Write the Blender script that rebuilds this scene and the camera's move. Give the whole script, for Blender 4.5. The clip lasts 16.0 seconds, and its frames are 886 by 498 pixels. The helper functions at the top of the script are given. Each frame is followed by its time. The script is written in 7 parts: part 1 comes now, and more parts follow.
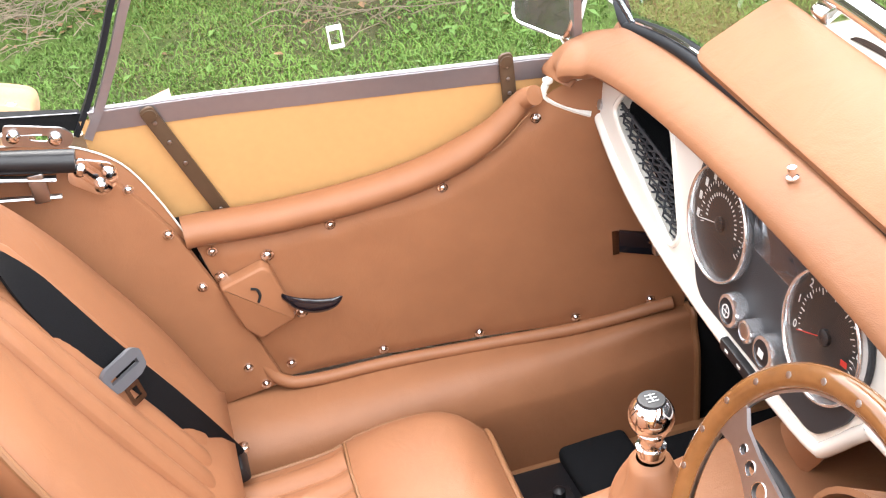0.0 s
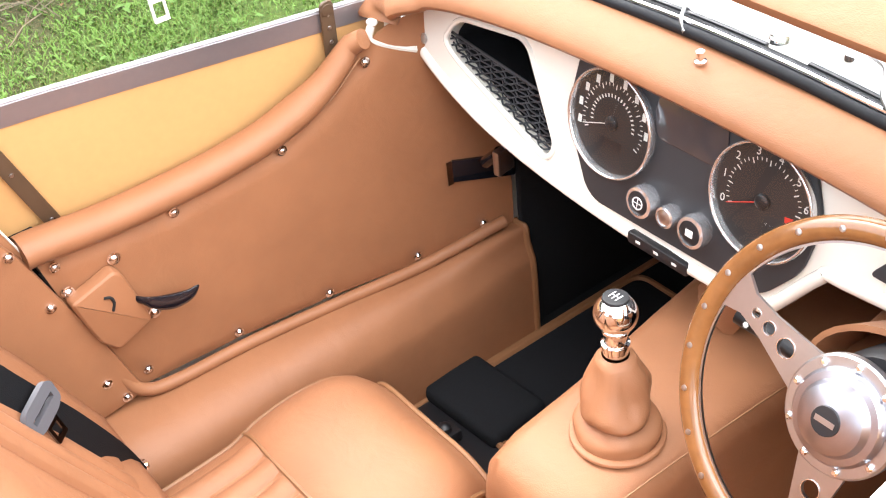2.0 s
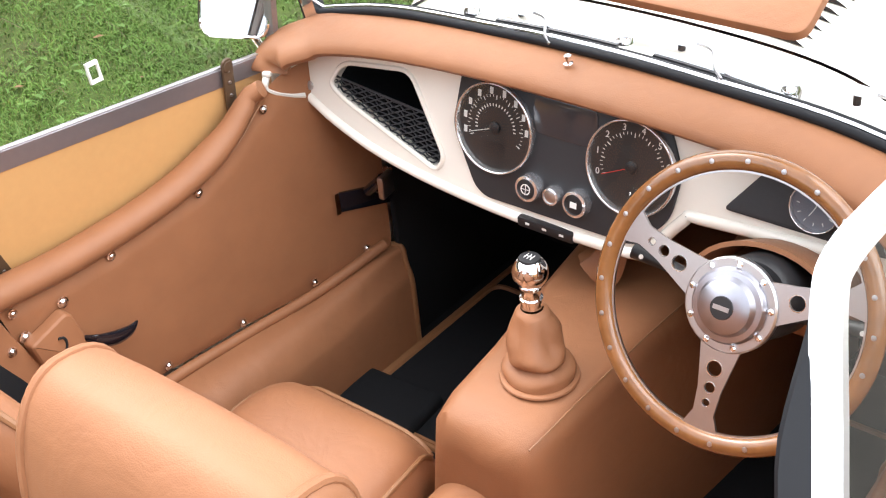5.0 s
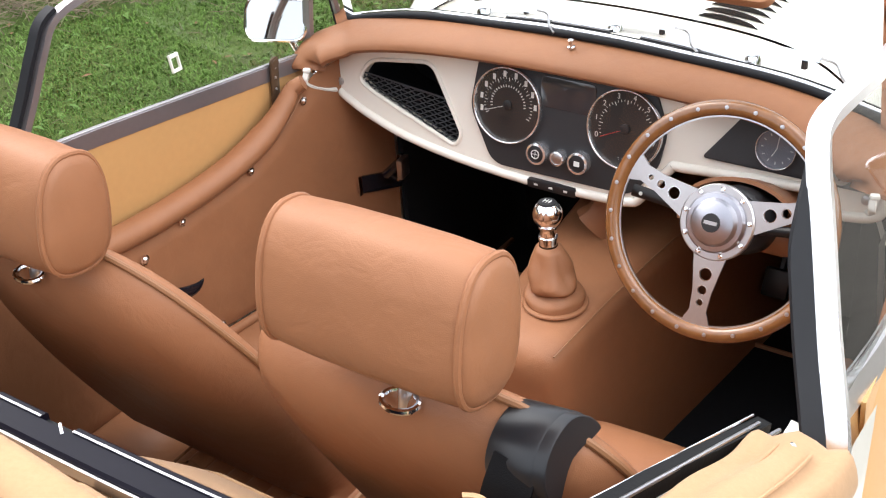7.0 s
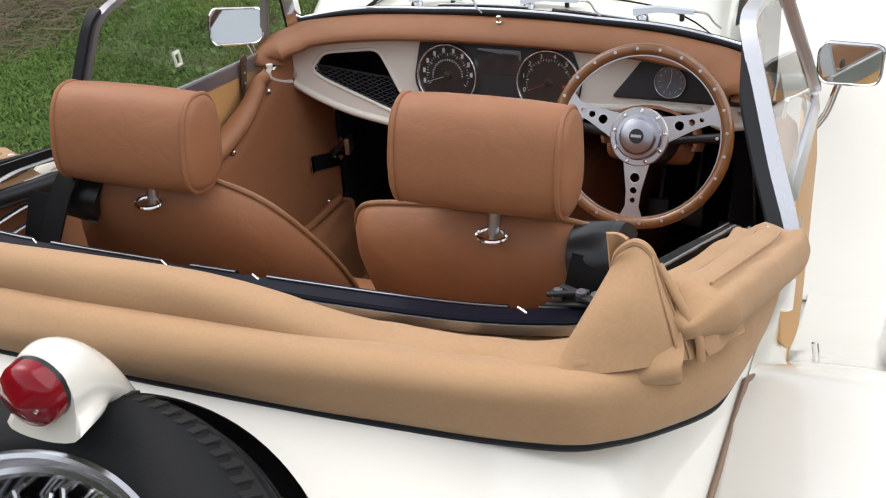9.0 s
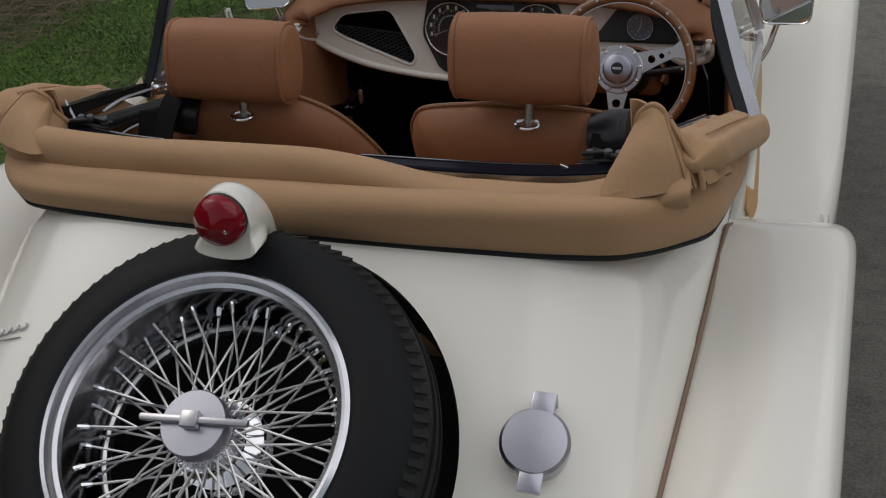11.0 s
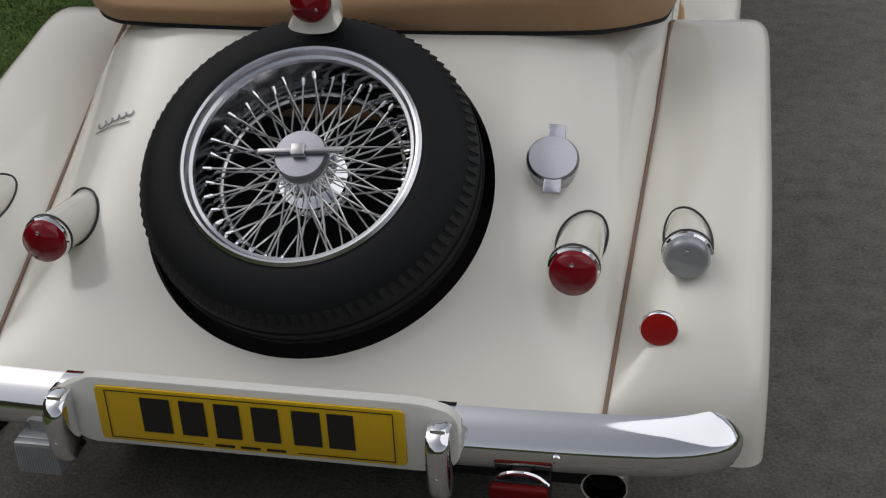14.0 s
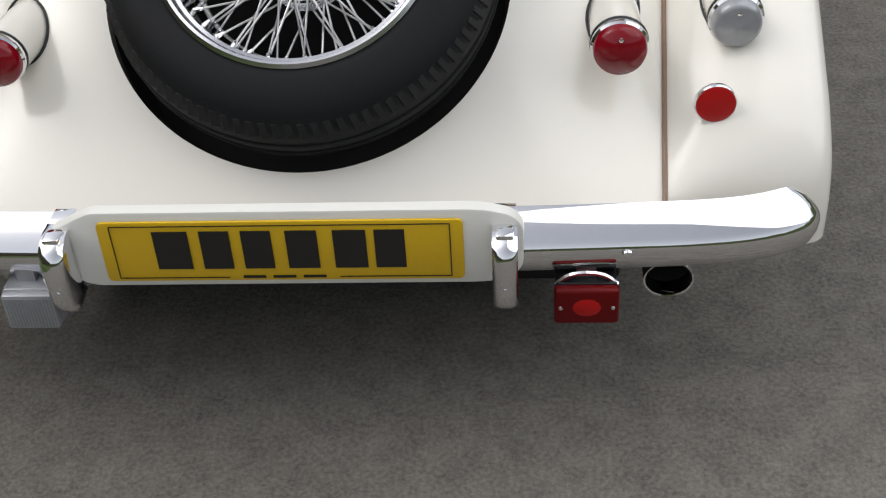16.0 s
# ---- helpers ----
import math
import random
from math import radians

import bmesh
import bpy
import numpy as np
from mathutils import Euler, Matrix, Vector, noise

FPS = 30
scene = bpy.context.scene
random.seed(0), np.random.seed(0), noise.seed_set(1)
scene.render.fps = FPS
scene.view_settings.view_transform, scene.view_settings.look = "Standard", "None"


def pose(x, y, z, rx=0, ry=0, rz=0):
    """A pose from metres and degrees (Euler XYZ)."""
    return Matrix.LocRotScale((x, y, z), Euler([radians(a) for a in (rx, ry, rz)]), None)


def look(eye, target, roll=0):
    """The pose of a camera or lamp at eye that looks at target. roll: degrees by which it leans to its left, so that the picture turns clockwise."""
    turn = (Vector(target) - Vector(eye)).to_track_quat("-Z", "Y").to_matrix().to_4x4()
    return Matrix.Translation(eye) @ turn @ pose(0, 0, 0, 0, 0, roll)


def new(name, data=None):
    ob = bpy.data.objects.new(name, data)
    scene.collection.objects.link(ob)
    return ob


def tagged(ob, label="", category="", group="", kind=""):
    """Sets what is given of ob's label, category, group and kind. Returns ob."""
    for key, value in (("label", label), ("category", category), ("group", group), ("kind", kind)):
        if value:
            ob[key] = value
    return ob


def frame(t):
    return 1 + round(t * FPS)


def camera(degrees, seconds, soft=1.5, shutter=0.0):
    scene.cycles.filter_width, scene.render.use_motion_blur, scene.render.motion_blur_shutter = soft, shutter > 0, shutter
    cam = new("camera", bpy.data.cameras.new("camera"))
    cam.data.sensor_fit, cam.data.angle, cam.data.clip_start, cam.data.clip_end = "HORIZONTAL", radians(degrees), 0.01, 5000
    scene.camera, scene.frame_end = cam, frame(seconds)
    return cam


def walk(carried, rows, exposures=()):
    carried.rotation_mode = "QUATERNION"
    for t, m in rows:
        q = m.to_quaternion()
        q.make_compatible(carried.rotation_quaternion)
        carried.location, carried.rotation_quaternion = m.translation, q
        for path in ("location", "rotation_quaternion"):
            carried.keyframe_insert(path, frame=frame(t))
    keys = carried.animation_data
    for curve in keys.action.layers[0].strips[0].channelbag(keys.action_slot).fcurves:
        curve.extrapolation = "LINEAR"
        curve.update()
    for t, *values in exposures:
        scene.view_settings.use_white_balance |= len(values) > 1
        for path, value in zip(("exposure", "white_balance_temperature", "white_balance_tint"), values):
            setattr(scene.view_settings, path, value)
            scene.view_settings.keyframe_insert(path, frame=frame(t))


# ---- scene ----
cam = camera(39.9, 16.0, 1.15)
PATH = [
    (0, (0.882, 1.434, 1.495), (-0.746, 1.76, 0.379), -7.5),
    (0.5, (0.85, 1.37, 1.494), (-0.758, 1.759, 0.371), -7.8),
    (1, (0.762, 1.29, 1.481), (-0.758, 1.847, 0.306), -9.4),
    (1.5, (0.727, 1.202, 1.483), (-0.668, 1.971, 0.275), -7.9),
    (2, (0.725, 1.134, 1.496), (-0.592, 2.008, 0.271), -6.8),
    (2.5, (0.758, 1.079, 1.502), (-0.553, 1.971, 0.283), -7.4),
    (3, (0.8, 0.991, 1.501), (-0.514, 1.923, 0.316), -9.3),
    (3.5, (0.834, 0.909, 1.523), (-0.451, 1.914, 0.367), -7.3),
    (4, (0.811, 0.874, 1.534), (-0.436, 1.951, 0.4), -7.5),
    (4.2, (0.793, 0.861, 1.539), (-0.421, 1.978, 0.409), -7.1),
    (6.3, (0.797, 0.617, 1.569), (-0.254, 1.913, 0.466), -4.8),
    (6.5, (0.821, 0.577, 1.582), (-0.239, 1.861, 0.473), -5.1),
    (7, (0.879, 0.385, 1.591), (-0.144, 1.763, 0.563), -4.3),
    (7.5, (0.868, 0.237, 1.612), (-0.096, 1.668, 0.6), -3.9),
    (8, (0.8, 0.05, 1.626), (-0.009, 1.57, 0.609), -5.5),
    (8.5, (0.776, -0.083, 1.641), (0.079, 1.514, 0.659), -4.2),
    (9, (0.807, -0.228, 1.63), (0.091, 1.378, 0.677), -4.3),
    (9.2, (0.832, -0.304, 1.623), (0.131, 1.304, 0.662), -4.2),
    (11.3, (0.788, -0.819, 1.676), (0.23, 0.856, 0.737), -3.9),
    (11.5, (0.789, -0.852, 1.679), (0.26, 0.826, 0.727), -3.6),
    (12, (0.796, -0.959, 1.682), (0.276, 0.728, 0.743), -2.6),
    (12.5, (0.826, -1.116, 1.675), (0.289, 0.553, 0.711), -2.5),
    (13, (0.832, -1.249, 1.689), (0.292, 0.414, 0.718), -2.1),
    (13.4, (0.787, -1.332, 1.692), (0.27, 0.331, 0.709), -2.4),
    (13.5, (0.762, -1.354, 1.682), (0.264, 0.316, 0.701), -2.7),
    (14, (0.691, -1.484, 1.658), (0.299, 0.197, 0.648), -3.4),
    (14.5, (0.646, -1.552, 1.643), (0.311, 0.102, 0.569), -2.7),
    (15, (0.597, -1.532, 1.608), (0.302, 0.084, 0.467), -2.4),
    (15.5, (0.475, -1.446, 1.578), (0.256, 0.13, 0.367), -2.4),
    (16, (0.35, -1.349, 1.549), (0.221, 0.174, 0.259), -3.7),
]
walk(cam, [(t, look(eye, target, roll)) for t, eye, target, roll in PATH],
     exposures=[(0.0, 2.22), (1.5, 2.48), (3.5, 2.1), (6.5, 1.55), (7.5, 1.3), (8.5, 0.9), (9.0, 0.56), (11.5, -0.84), (14.5, -0.78), (15.0, -0.64), (15.5, -0.42), (16.0, 0.0)])

# ---- world and light ----
world = bpy.data.worlds.new("sky")
scene.world = world
world.use_nodes = True
_n = world.node_tree.nodes
_sky = _n.new("ShaderNodeTexSky")
_sky.sky_type = "NISHITA"
_sky.sun_disc = False
_sky.sun_elevation, _sky.sun_rotation = radians(53), radians(-86)
_sky.air_density, _sky.dust_density = 1.0, 3.0
_pale = _n.new("ShaderNodeHueSaturation")
_pale.inputs["Saturation"].default_value = 0.28
world.node_tree.links.new(_sky.outputs[0], _pale.inputs["Color"])
world.node_tree.links.new(_pale.outputs[0], _n["Background"].inputs[0])
_n["Background"].inputs[1].default_value = 0.17

sun = new("sun", bpy.data.lights.new("sun", "SUN"))
sun.data.energy, sun.data.angle, sun.data.color = 1.5, radians(75), (0.99, 0.99, 1.0)
sun.matrix_world = look((1.5, 0.1, 2.0), (0, 0, 0))


# ---- materials ----
def material(name, base, rough=0.5, metal=0.0, coat=0.0, vary=0.06, grain=60.0, patch=4.0, bump=0.0, bump_scale=400.0,
             second=None, spec=0.5, rough_vary=0.08, transmission=0.0, sheen=0.0, crumple=0.0):
    """A principled surface whose colour varies at two scales, with fine relief."""
    m = bpy.data.materials.new(name)
    m.use_nodes = True
    nt = m.node_tree
    N, L = nt.nodes, nt.links
    p = N["Principled BSDF"]
    tc = N.new("ShaderNodeTexCoord")
    fine, broad = N.new("ShaderNodeTexNoise"), N.new("ShaderNodeTexNoise")
    for tex, sc, det in ((fine, grain, 4), (broad, patch, 3)):
        tex.inputs["Scale"].default_value, tex.inputs["Detail"].default_value = sc, det
        L.new(tc.outputs["Object"], tex.inputs["Vector"])
    mix = N.new("ShaderNodeMix")
    mix.data_type = "RGBA"
    low = [c * (1 - 2.2 * vary) for c in base]
    high = [min(1.0, c * (1 + 1.6 * vary)) for c in (second or base)]
    mix.inputs["A"].default_value, mix.inputs["B"].default_value = (*low, 1), (*high, 1)
    add = N.new("ShaderNodeMath")
    add.operation = "ADD"
    half = N.new("ShaderNodeMath")
    half.operation = "MULTIPLY"
    half.inputs[1].default_value = 0.5
    L.new(fine.outputs["Fac"], add.inputs[0])
    L.new(broad.outputs["Fac"], add.inputs[1])
    L.new(add.outputs[0], half.inputs[0])
    L.new(half.outputs[0], mix.inputs["Factor"])
    L.new(mix.outputs["Result"], p.inputs["Base Color"])
    ramp = N.new("ShaderNodeMapRange")
    ramp.inputs["To Min"].default_value = max(0.02, rough - rough_vary)
    ramp.inputs["To Max"].default_value = min(1.0, rough + rough_vary)
    L.new(broad.outputs["Fac"], ramp.inputs["Value"])
    L.new(ramp.outputs[0], p.inputs["Roughness"])
    p.inputs["Metallic"].default_value = metal
    p.inputs["Coat Weight"].default_value = coat
    p.inputs["Coat Roughness"].default_value = 0.04
    p.inputs["Specular IOR Level"].default_value = spec
    p.inputs["Transmission Weight"].default_value = transmission
    p.inputs["Sheen Weight"].default_value = sheen
    if bump:
        b = N.new("ShaderNodeBump")
        b.inputs["Strength"].default_value, b.inputs["Distance"].default_value = bump, 0.002
        tex = N.new("ShaderNodeTexVoronoi" if bump_scale > 150 else "ShaderNodeTexNoise")
        tex.inputs["Scale"].default_value = bump_scale
        L.new(tc.outputs["Object"], tex.inputs["Vector"])
        L.new(tex.outputs[0], b.inputs["Height"])
        L.new(b.outputs[0], p.inputs["Normal"])
        if crumple:
            soft = N.new("ShaderNodeTexNoise")
            soft.inputs["Scale"].default_value, soft.inputs["Detail"].default_value = 22.0, 3
            soft.inputs["Distortion"].default_value = 0.6
            L.new(tc.outputs["Object"], soft.inputs["Vector"])
            b2 = N.new("ShaderNodeBump")
            b2.inputs["Strength"].default_value, b2.inputs["Distance"].default_value = crumple, 0.01
            L.new(soft.outputs["Fac"], b2.inputs["Height"])
            L.new(b2.outputs[0], b.inputs["Normal"])
    return m


def glass_material(name, tint=(1, 1, 1), rough=0.0, base=0.04):
    """Thin clear pane: it lets light straight through and mirrors more at a slant."""
    m = bpy.data.materials.new(name)
    m.use_nodes = True
    nt = m.node_tree
    N, L = nt.nodes, nt.links
    out = N["Material Output"]
    N.remove(N["Principled BSDF"])
    clear, gloss, mix, lw, pw, ma = (N.new(k) for k in ("ShaderNodeBsdfTransparent", "ShaderNodeBsdfGlossy", "ShaderNodeMixShader", "ShaderNodeLayerWeight", "ShaderNodeMath", "ShaderNodeMath"))
    clear.inputs[0].default_value = (*tint, 1)
    gloss.inputs["Roughness"].default_value = rough
    lw.inputs[0].default_value = 0.5
    pw.operation, ma.operation = "POWER", "MULTIPLY_ADD"
    pw.inputs[1].default_value = 4.0
    ma.inputs[1].default_value, ma.inputs[2].default_value = 0.85, base
    L.new(lw.outputs["Facing"], pw.inputs[0])
    L.new(pw.outputs[0], ma.inputs[0])
    L.new(ma.outputs[0], mix.inputs[0])
    L.new(clear.outputs[0], mix.inputs[1])
    L.new(gloss.outputs[0], mix.inputs[2])
    L.new(mix.outputs[0], out.inputs[0])
    return m


LEATHER = material("tan_leather", (0.270, 0.120, 0.060), 0.48, vary=0.07, grain=25, patch=5, bump=0.10, bump_scale=700, second=(0.308, 0.134, 0.063), spec=0.3, crumple=0.16)
SEAT = material("seat_leather", (0.280, 0.124, 0.063), 0.47, vary=0.06, grain=18, patch=6, bump=0.08, bump_scale=800, second=(0.318, 0.137, 0.065), spec=0.3, crumple=0.22)
VINYL = material("amber_vinyl", (0.60, 0.345, 0.142), 0.42, vary=0.05, grain=80, patch=5, bump=0.05, bump_scale=900, spec=0.35)
CANVAS = material("hood_cloth", (0.400, 0.242, 0.130), 0.78, vary=0.08, grain=220, patch=7, bump=0.12, bump_scale=1100, second=(0.440, 0.270, 0.145), spec=0.25, sheen=0.1, crumple=0.16)
WINGPIPE = material("wing_piping", (0.25, 0.160, 0.105), 0.5, vary=0.06)
PIPING = material("piping", (0.25, 0.115, 0.050), 0.5, vary=0.06)
PAINT = material("cream_paint", (0.82, 0.79, 0.715), 0.16, coat=0.6, vary=0.012, grain=8, patch=2, spec=0.5, rough_vary=0.03)
CHROME = material("chrome", (0.88, 0.88, 0.90), 0.06, metal=1.0, vary=0.02, rough_vary=0.03)
BEZEL = material("polished_bezel", (0.72, 0.72, 0.74), 0.16, metal=0.85, vary=0.02)
SATIN = material("satin_aluminium", (0.52, 0.51, 0.52), 0.30, metal=1.0, vary=0.05, grain=140, rough_vary=0.08)
# driver side frame metal, lightened in colour for the strong light on it
LITFRAME = material("lit_frame_aluminium", (0.86, 0.86, 0.88), 0.30, metal=1.0, vary=0.03, grain=120)
BRUSHED = material("brushed_metal", (0.46, 0.46, 0.51), 0.28, metal=1.0, vary=0.06, grain=200, rough_vary=0.08)
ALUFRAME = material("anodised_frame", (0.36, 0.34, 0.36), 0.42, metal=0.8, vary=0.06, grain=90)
BROWNBRACKET = material("brown_bracket", (0.085, 0.05, 0.028), 0.45, vary=0.12, grain=60)
BLACK = material("black_plastic", (0.012, 0.012, 0.014), 0.42, vary=0.12)
BARBLACK = material("bar_enamel", (0.005, 0.005, 0.011), 0.34, spec=0.10, vary=0.1)
GUIDE = material("guide_vinyl", (0.012, 0.013, 0.016), 0.36, vary=0.12, grain=50)
GLOSSBLACK = material("gloss_black", (0.008, 0.008, 0.012), 0.12, coat=0.5, vary=0.1)
RUBBER = material("tyre_rubber", (0.009, 0.0096, 0.0105), 0.60, spec=0.18, vary=0.14, grain=90, patch=9, bump=0.1, bump_scale=300)
# tyre rubber again, lightened in colour for the sky's sheen on the shoulder
TREAD = material("sky_lit_tread_rubber", (0.014, 0.0145, 0.015), 0.62, spec=0.25, vary=0.14, grain=90, patch=9)
SEALRUBBER = material("seal_rubber", (0.014, 0.015, 0.018), 0.55, spec=0.2, vary=0.1)
CARPET = material("black_carpet", (0.015, 0.016, 0.018), 0.95, vary=0.25, grain=350, bump=0.5, bump_scale=900, spec=0.1)
WEBBING = material("belt_webbing", (0.006, 0.006, 0.007), 0.75, spec=0.15, vary=0.12, grain=500, bump=0.2, bump_scale=700)
GREYPLASTIC = material("grey_plastic", (0.095, 0.095, 0.105), 0.5, vary=0.06)
NETTING = material("grey_netting", (0.026, 0.028, 0.033), 0.6, vary=0.1)
PANEL = material("dark_instrument_panel", (0.030, 0.032, 0.036), 0.55, vary=0.10, grain=300, bump=0.1, bump_scale=900)
DIAL = material("dial_face", (0.020, 0.017, 0.017), 0.5, vary=0.1)
WHITEMARK = material("white_marking", (0.72, 0.72, 0.70), 0.5, vary=0.02)
REDMARK = material("red_marking", (0.60, 0.03, 0.02), 0.5, vary=0.02)
WOOD = material("wheel_wood", (0.16, 0.062, 0.018), 0.22, coat=0.7, vary=0.22, grain=70, patch=14, second=(0.24, 0.10, 0.032))
REDLENS = material("red_lens", (0.22, 0.003, 0.010), 0.14, coat=0.15, spec=0.35, vary=0.10, grain=40)
FOGLENS = material("fog_lens", (0.13, 0.002, 0.003), 0.35, spec=0.2, vary=0.10, grain=40)
REDBRIGHT = material("red_reflector", (0.46, 0.006, 0.006), 0.3, coat=0.1, spec=0.3, vary=0.10, grain=260)
CLEARLENS = material("clear_lens", (0.34, 0.35, 0.37), 0.22, metal=0.25, coat=0.4, vary=0.10, grain=60)
YELLOW = material("yellow_plate", (0.72, 0.45, 0.008), 0.32, coat=0.2, vary=0.05, grain=200)
PLATEBLACK = material("plate_black", (0.014, 0.013, 0.012), 0.4, vary=0.1)
WHITEPLASTIC = material("white_plastic", (0.76, 0.75, 0.70), 0.3, vary=0.03)
DISPLAY = material("display_glass", (0.045, 0.045, 0.050), 0.10, coat=0.5, vary=0.1)
CLOCKFACE = material("clock_face", (0.16, 0.165, 0.20), 0.35, vary=0.08)
# chrome plating with the dark reflections of a recess put into its colour
BARREL = material("darkened_plated_barrel", (0.22, 0.22, 0.235), 0.13, metal=1.0, vary=0.05)
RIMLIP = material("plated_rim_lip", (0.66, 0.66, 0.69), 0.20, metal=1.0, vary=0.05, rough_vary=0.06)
SPOKE = material("plated_spoke", (0.80, 0.79, 0.78), 0.30, metal=1.0, vary=0.03)
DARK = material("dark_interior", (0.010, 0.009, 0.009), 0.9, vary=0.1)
GLASS = glass_material("clear_glass", (0.93, 0.95, 0.94))
MIRROR = material("mirror_glass", (0.85, 0.87, 0.88), 0.02, metal=1.0, vary=0.005, rough_vary=0.01)


# ---- mesh helpers ----
def V(*a):
    return Vector(a)


def finish(bm, name, mat, parent=None, label="", angle=38, flat=False):
    bmesh.ops.recalc_face_normals(bm, faces=bm.faces)
    for f in bm.faces:
        f.smooth = not flat
    for e in bm.edges:
        if len(e.link_faces) == 2 and e.calc_face_angle(0) > radians(angle):
            e.smooth = False
    me = bpy.data.meshes.new(name)
    bm.to_mesh(me)
    bm.free()
    me.materials.append(mat)
    ob = new(name, me)
    if parent:
        ob.parent = parent
    if label:
        tagged(ob, label)
    return ob


def part(name, bm, mat, parent, label="", angle=38, flat=False):
    return finish(bm, name, mat, parent, label, angle, flat)


def again(name, ob, m, parent):
    """One more piece on the same mesh."""
    o = new(name, ob.data)
    o.parent = parent
    o.matrix_basis = m
    return o


def curve_points(pts, k=8, closed=False):
    """A smooth run through the given points."""
    pts = [Vector(p) for p in pts]
    n = len(pts)
    out = []
    last = n if closed else n - 1
    for i in range(last):
        p1, p2 = pts[i], pts[(i + 1) % n]
        p0 = pts[i - 1] if (i > 0 or closed) else p1 * 2 - p2
        p3 = pts[(i + 2) % n] if (i + 2 < n or closed) else p2 * 2 - p1
        for j in range(k):
            t = j / k
            out.append(0.5 * ((2 * p1) + (p2 - p0) * t + (2 * p0 - 5 * p1 + 4 * p2 - p3) * t * t + (3 * p1 - p0 - 3 * p2 + p3) * t ** 3))
    if not closed:
        out.append(pts[-1])
    return out


def rings(bm, loops, closed_loop=True, closed_run=False, caps=True):
    """Joins loops of places, one after the other, with faces."""
    vs = [[bm.verts.new(p) for p in lp] for lp in loops]
    n = len(vs[0])
    run = len(vs) if closed_run else len(vs) - 1
    for i in range(run):
        a, b = vs[i], vs[(i + 1) % len(vs)]
        for j in range(n if closed_loop else n - 1):
            k = (j + 1) % n
            try:
                bm.faces.new((a[j], a[k], b[k], b[j]))
            except ValueError:
                pass
    if caps and not closed_run and closed_loop:
        bm.faces.new(vs[0])
        bm.faces.new(list(reversed(vs[-1])))
    return vs


def sweep(bm, path, section, up=(0, 0, 1), closed=False, scale=None, caps=True, closed_section=True):
    """Carries a flat section (a to the side, b along up) along a path."""
    up = Vector(up)
    path = [Vector(p) for p in path]
    n = len(path)
    loops = []
    for i, p in enumerate(path):
        a = path[i - 1] if (i > 0 or closed) else p
        b = path[(i + 1) % n] if (i + 1 < n or closed) else p
        d = (b - a).normalized()
        side = d.cross(up).normalized()
        top = side.cross(d)
        s = scale(i / (n - 1)) if scale else 1.0
        loops.append([p + side * (u * s) + top * (w * s) for u, w in section])
    return rings(bm, loops, closed_section, closed, caps)


def circle(r, n=12, b=None):
    return [(r * math.cos(2 * math.pi * i / n), (b or r) * math.sin(2 * math.pi * i / n)) for i in range(n)]


def tube(path, r, n=10, closed=False, up=(0, 0, 1), bm=None, flat=1.0, scale=None):
    bm = bm or bmesh.new()
    sweep(bm, path, circle(r, n, r * flat), up, closed, scale)
    return bm


def straight(a, b, r, n=8, bm=None):
    a, b = Vector(a), Vector(b)
    up = (0, 0, 1) if abs((b - a).normalized().z) < 0.9 else (0, 1, 0)
    return tube([a, b], r, n, up=up, bm=bm)


def axis_frame(origin, z, x=(1, 0, 0)):
    """A frame whose z runs along the given way."""
    z = Vector(z).normalized()
    x = Vector(x)
    x = (x - z * x.dot(z)).normalized()
    y = z.cross(x)
    m = Matrix((x, y, z)).transposed().to_4x4()
    m.translation = Vector(origin)
    return m


def lathe(profile, m=None, n=32, bm=None, caps=True):
    """Turns a run of (radius, height) round the frame's z."""
    bm = bm or bmesh.new()
    m = m or Matrix()
    loops = [[m @ V(max(r, 1e-4) * math.cos(2 * math.pi * i / n), max(r, 1e-4) * math.sin(2 * math.pi * i / n), h) for i in range(n)] for r, h in profile]
    rings(bm, loops, True, False, caps)
    return bm


def rounded(pts, r, k=5):
    """A flat outline with its corners rounded."""
    out = []
    n = len(pts)
    for i in range(n):
        p0, p, p1 = Vector(pts[i - 1]), Vector(pts[i]), Vector(pts[(i + 1) % n])
        a, b = (p0 - p), (p1 - p)
        q = min(r, a.length * 0.45, b.length * 0.45)
        A, B = p + a.normalized() * q, p + b.normalized() * q
        for j in range(k + 1):
            t = j / k
            out.append(tuple((1 - t) ** 2 * A + 2 * t * (1 - t) * p + t * t * B))
    return out


def slab(outline, m, thick, bevel=0.0, bm=None, seg=2):
    """A plate of an outline in the frame's x and y, from 0 to thick along its z, with the front edge rounded over."""
    bm = bm or bmesh.new()
    loops = [[(x, y, 0.0) for x, y in outline]]
    c = Vector((sum(p[0] for p in outline), sum(p[1] for p in outline))) / len(outline)
    if bevel:
        for i in range(seg + 1):
            a = math.pi / 2 * i / seg
            ins, h = bevel * (1 - math.cos(a)), thick - bevel + bevel * math.sin(a)
            loops.append([(*inset(outline, j, ins), h) for j in range(len(outline))])
    else:
        loops.append([(x, y, thick) for x, y in outline])
    rings(bm, [[m @ Vector(p) for p in lp] for lp in loops])
    return bm


def inset(outline, i, d):
    n = len(outline)
    area = sum(outline[j][0] * outline[(j + 1) % n][1] - outline[(j + 1) % n][0] * outline[j][1] for j in range(n))
    a, p, b = Vector(outline[i - 1]), Vector(outline[i]), Vector(outline[(i + 1) % n])
    t = (b - a)
    if t.length < 1e-9:
        return tuple(p)
    t.normalize()
    nrm = Vector((-t.y, t.x)) * (1 if area > 0 else -1)
    return tuple(p + nrm * d)


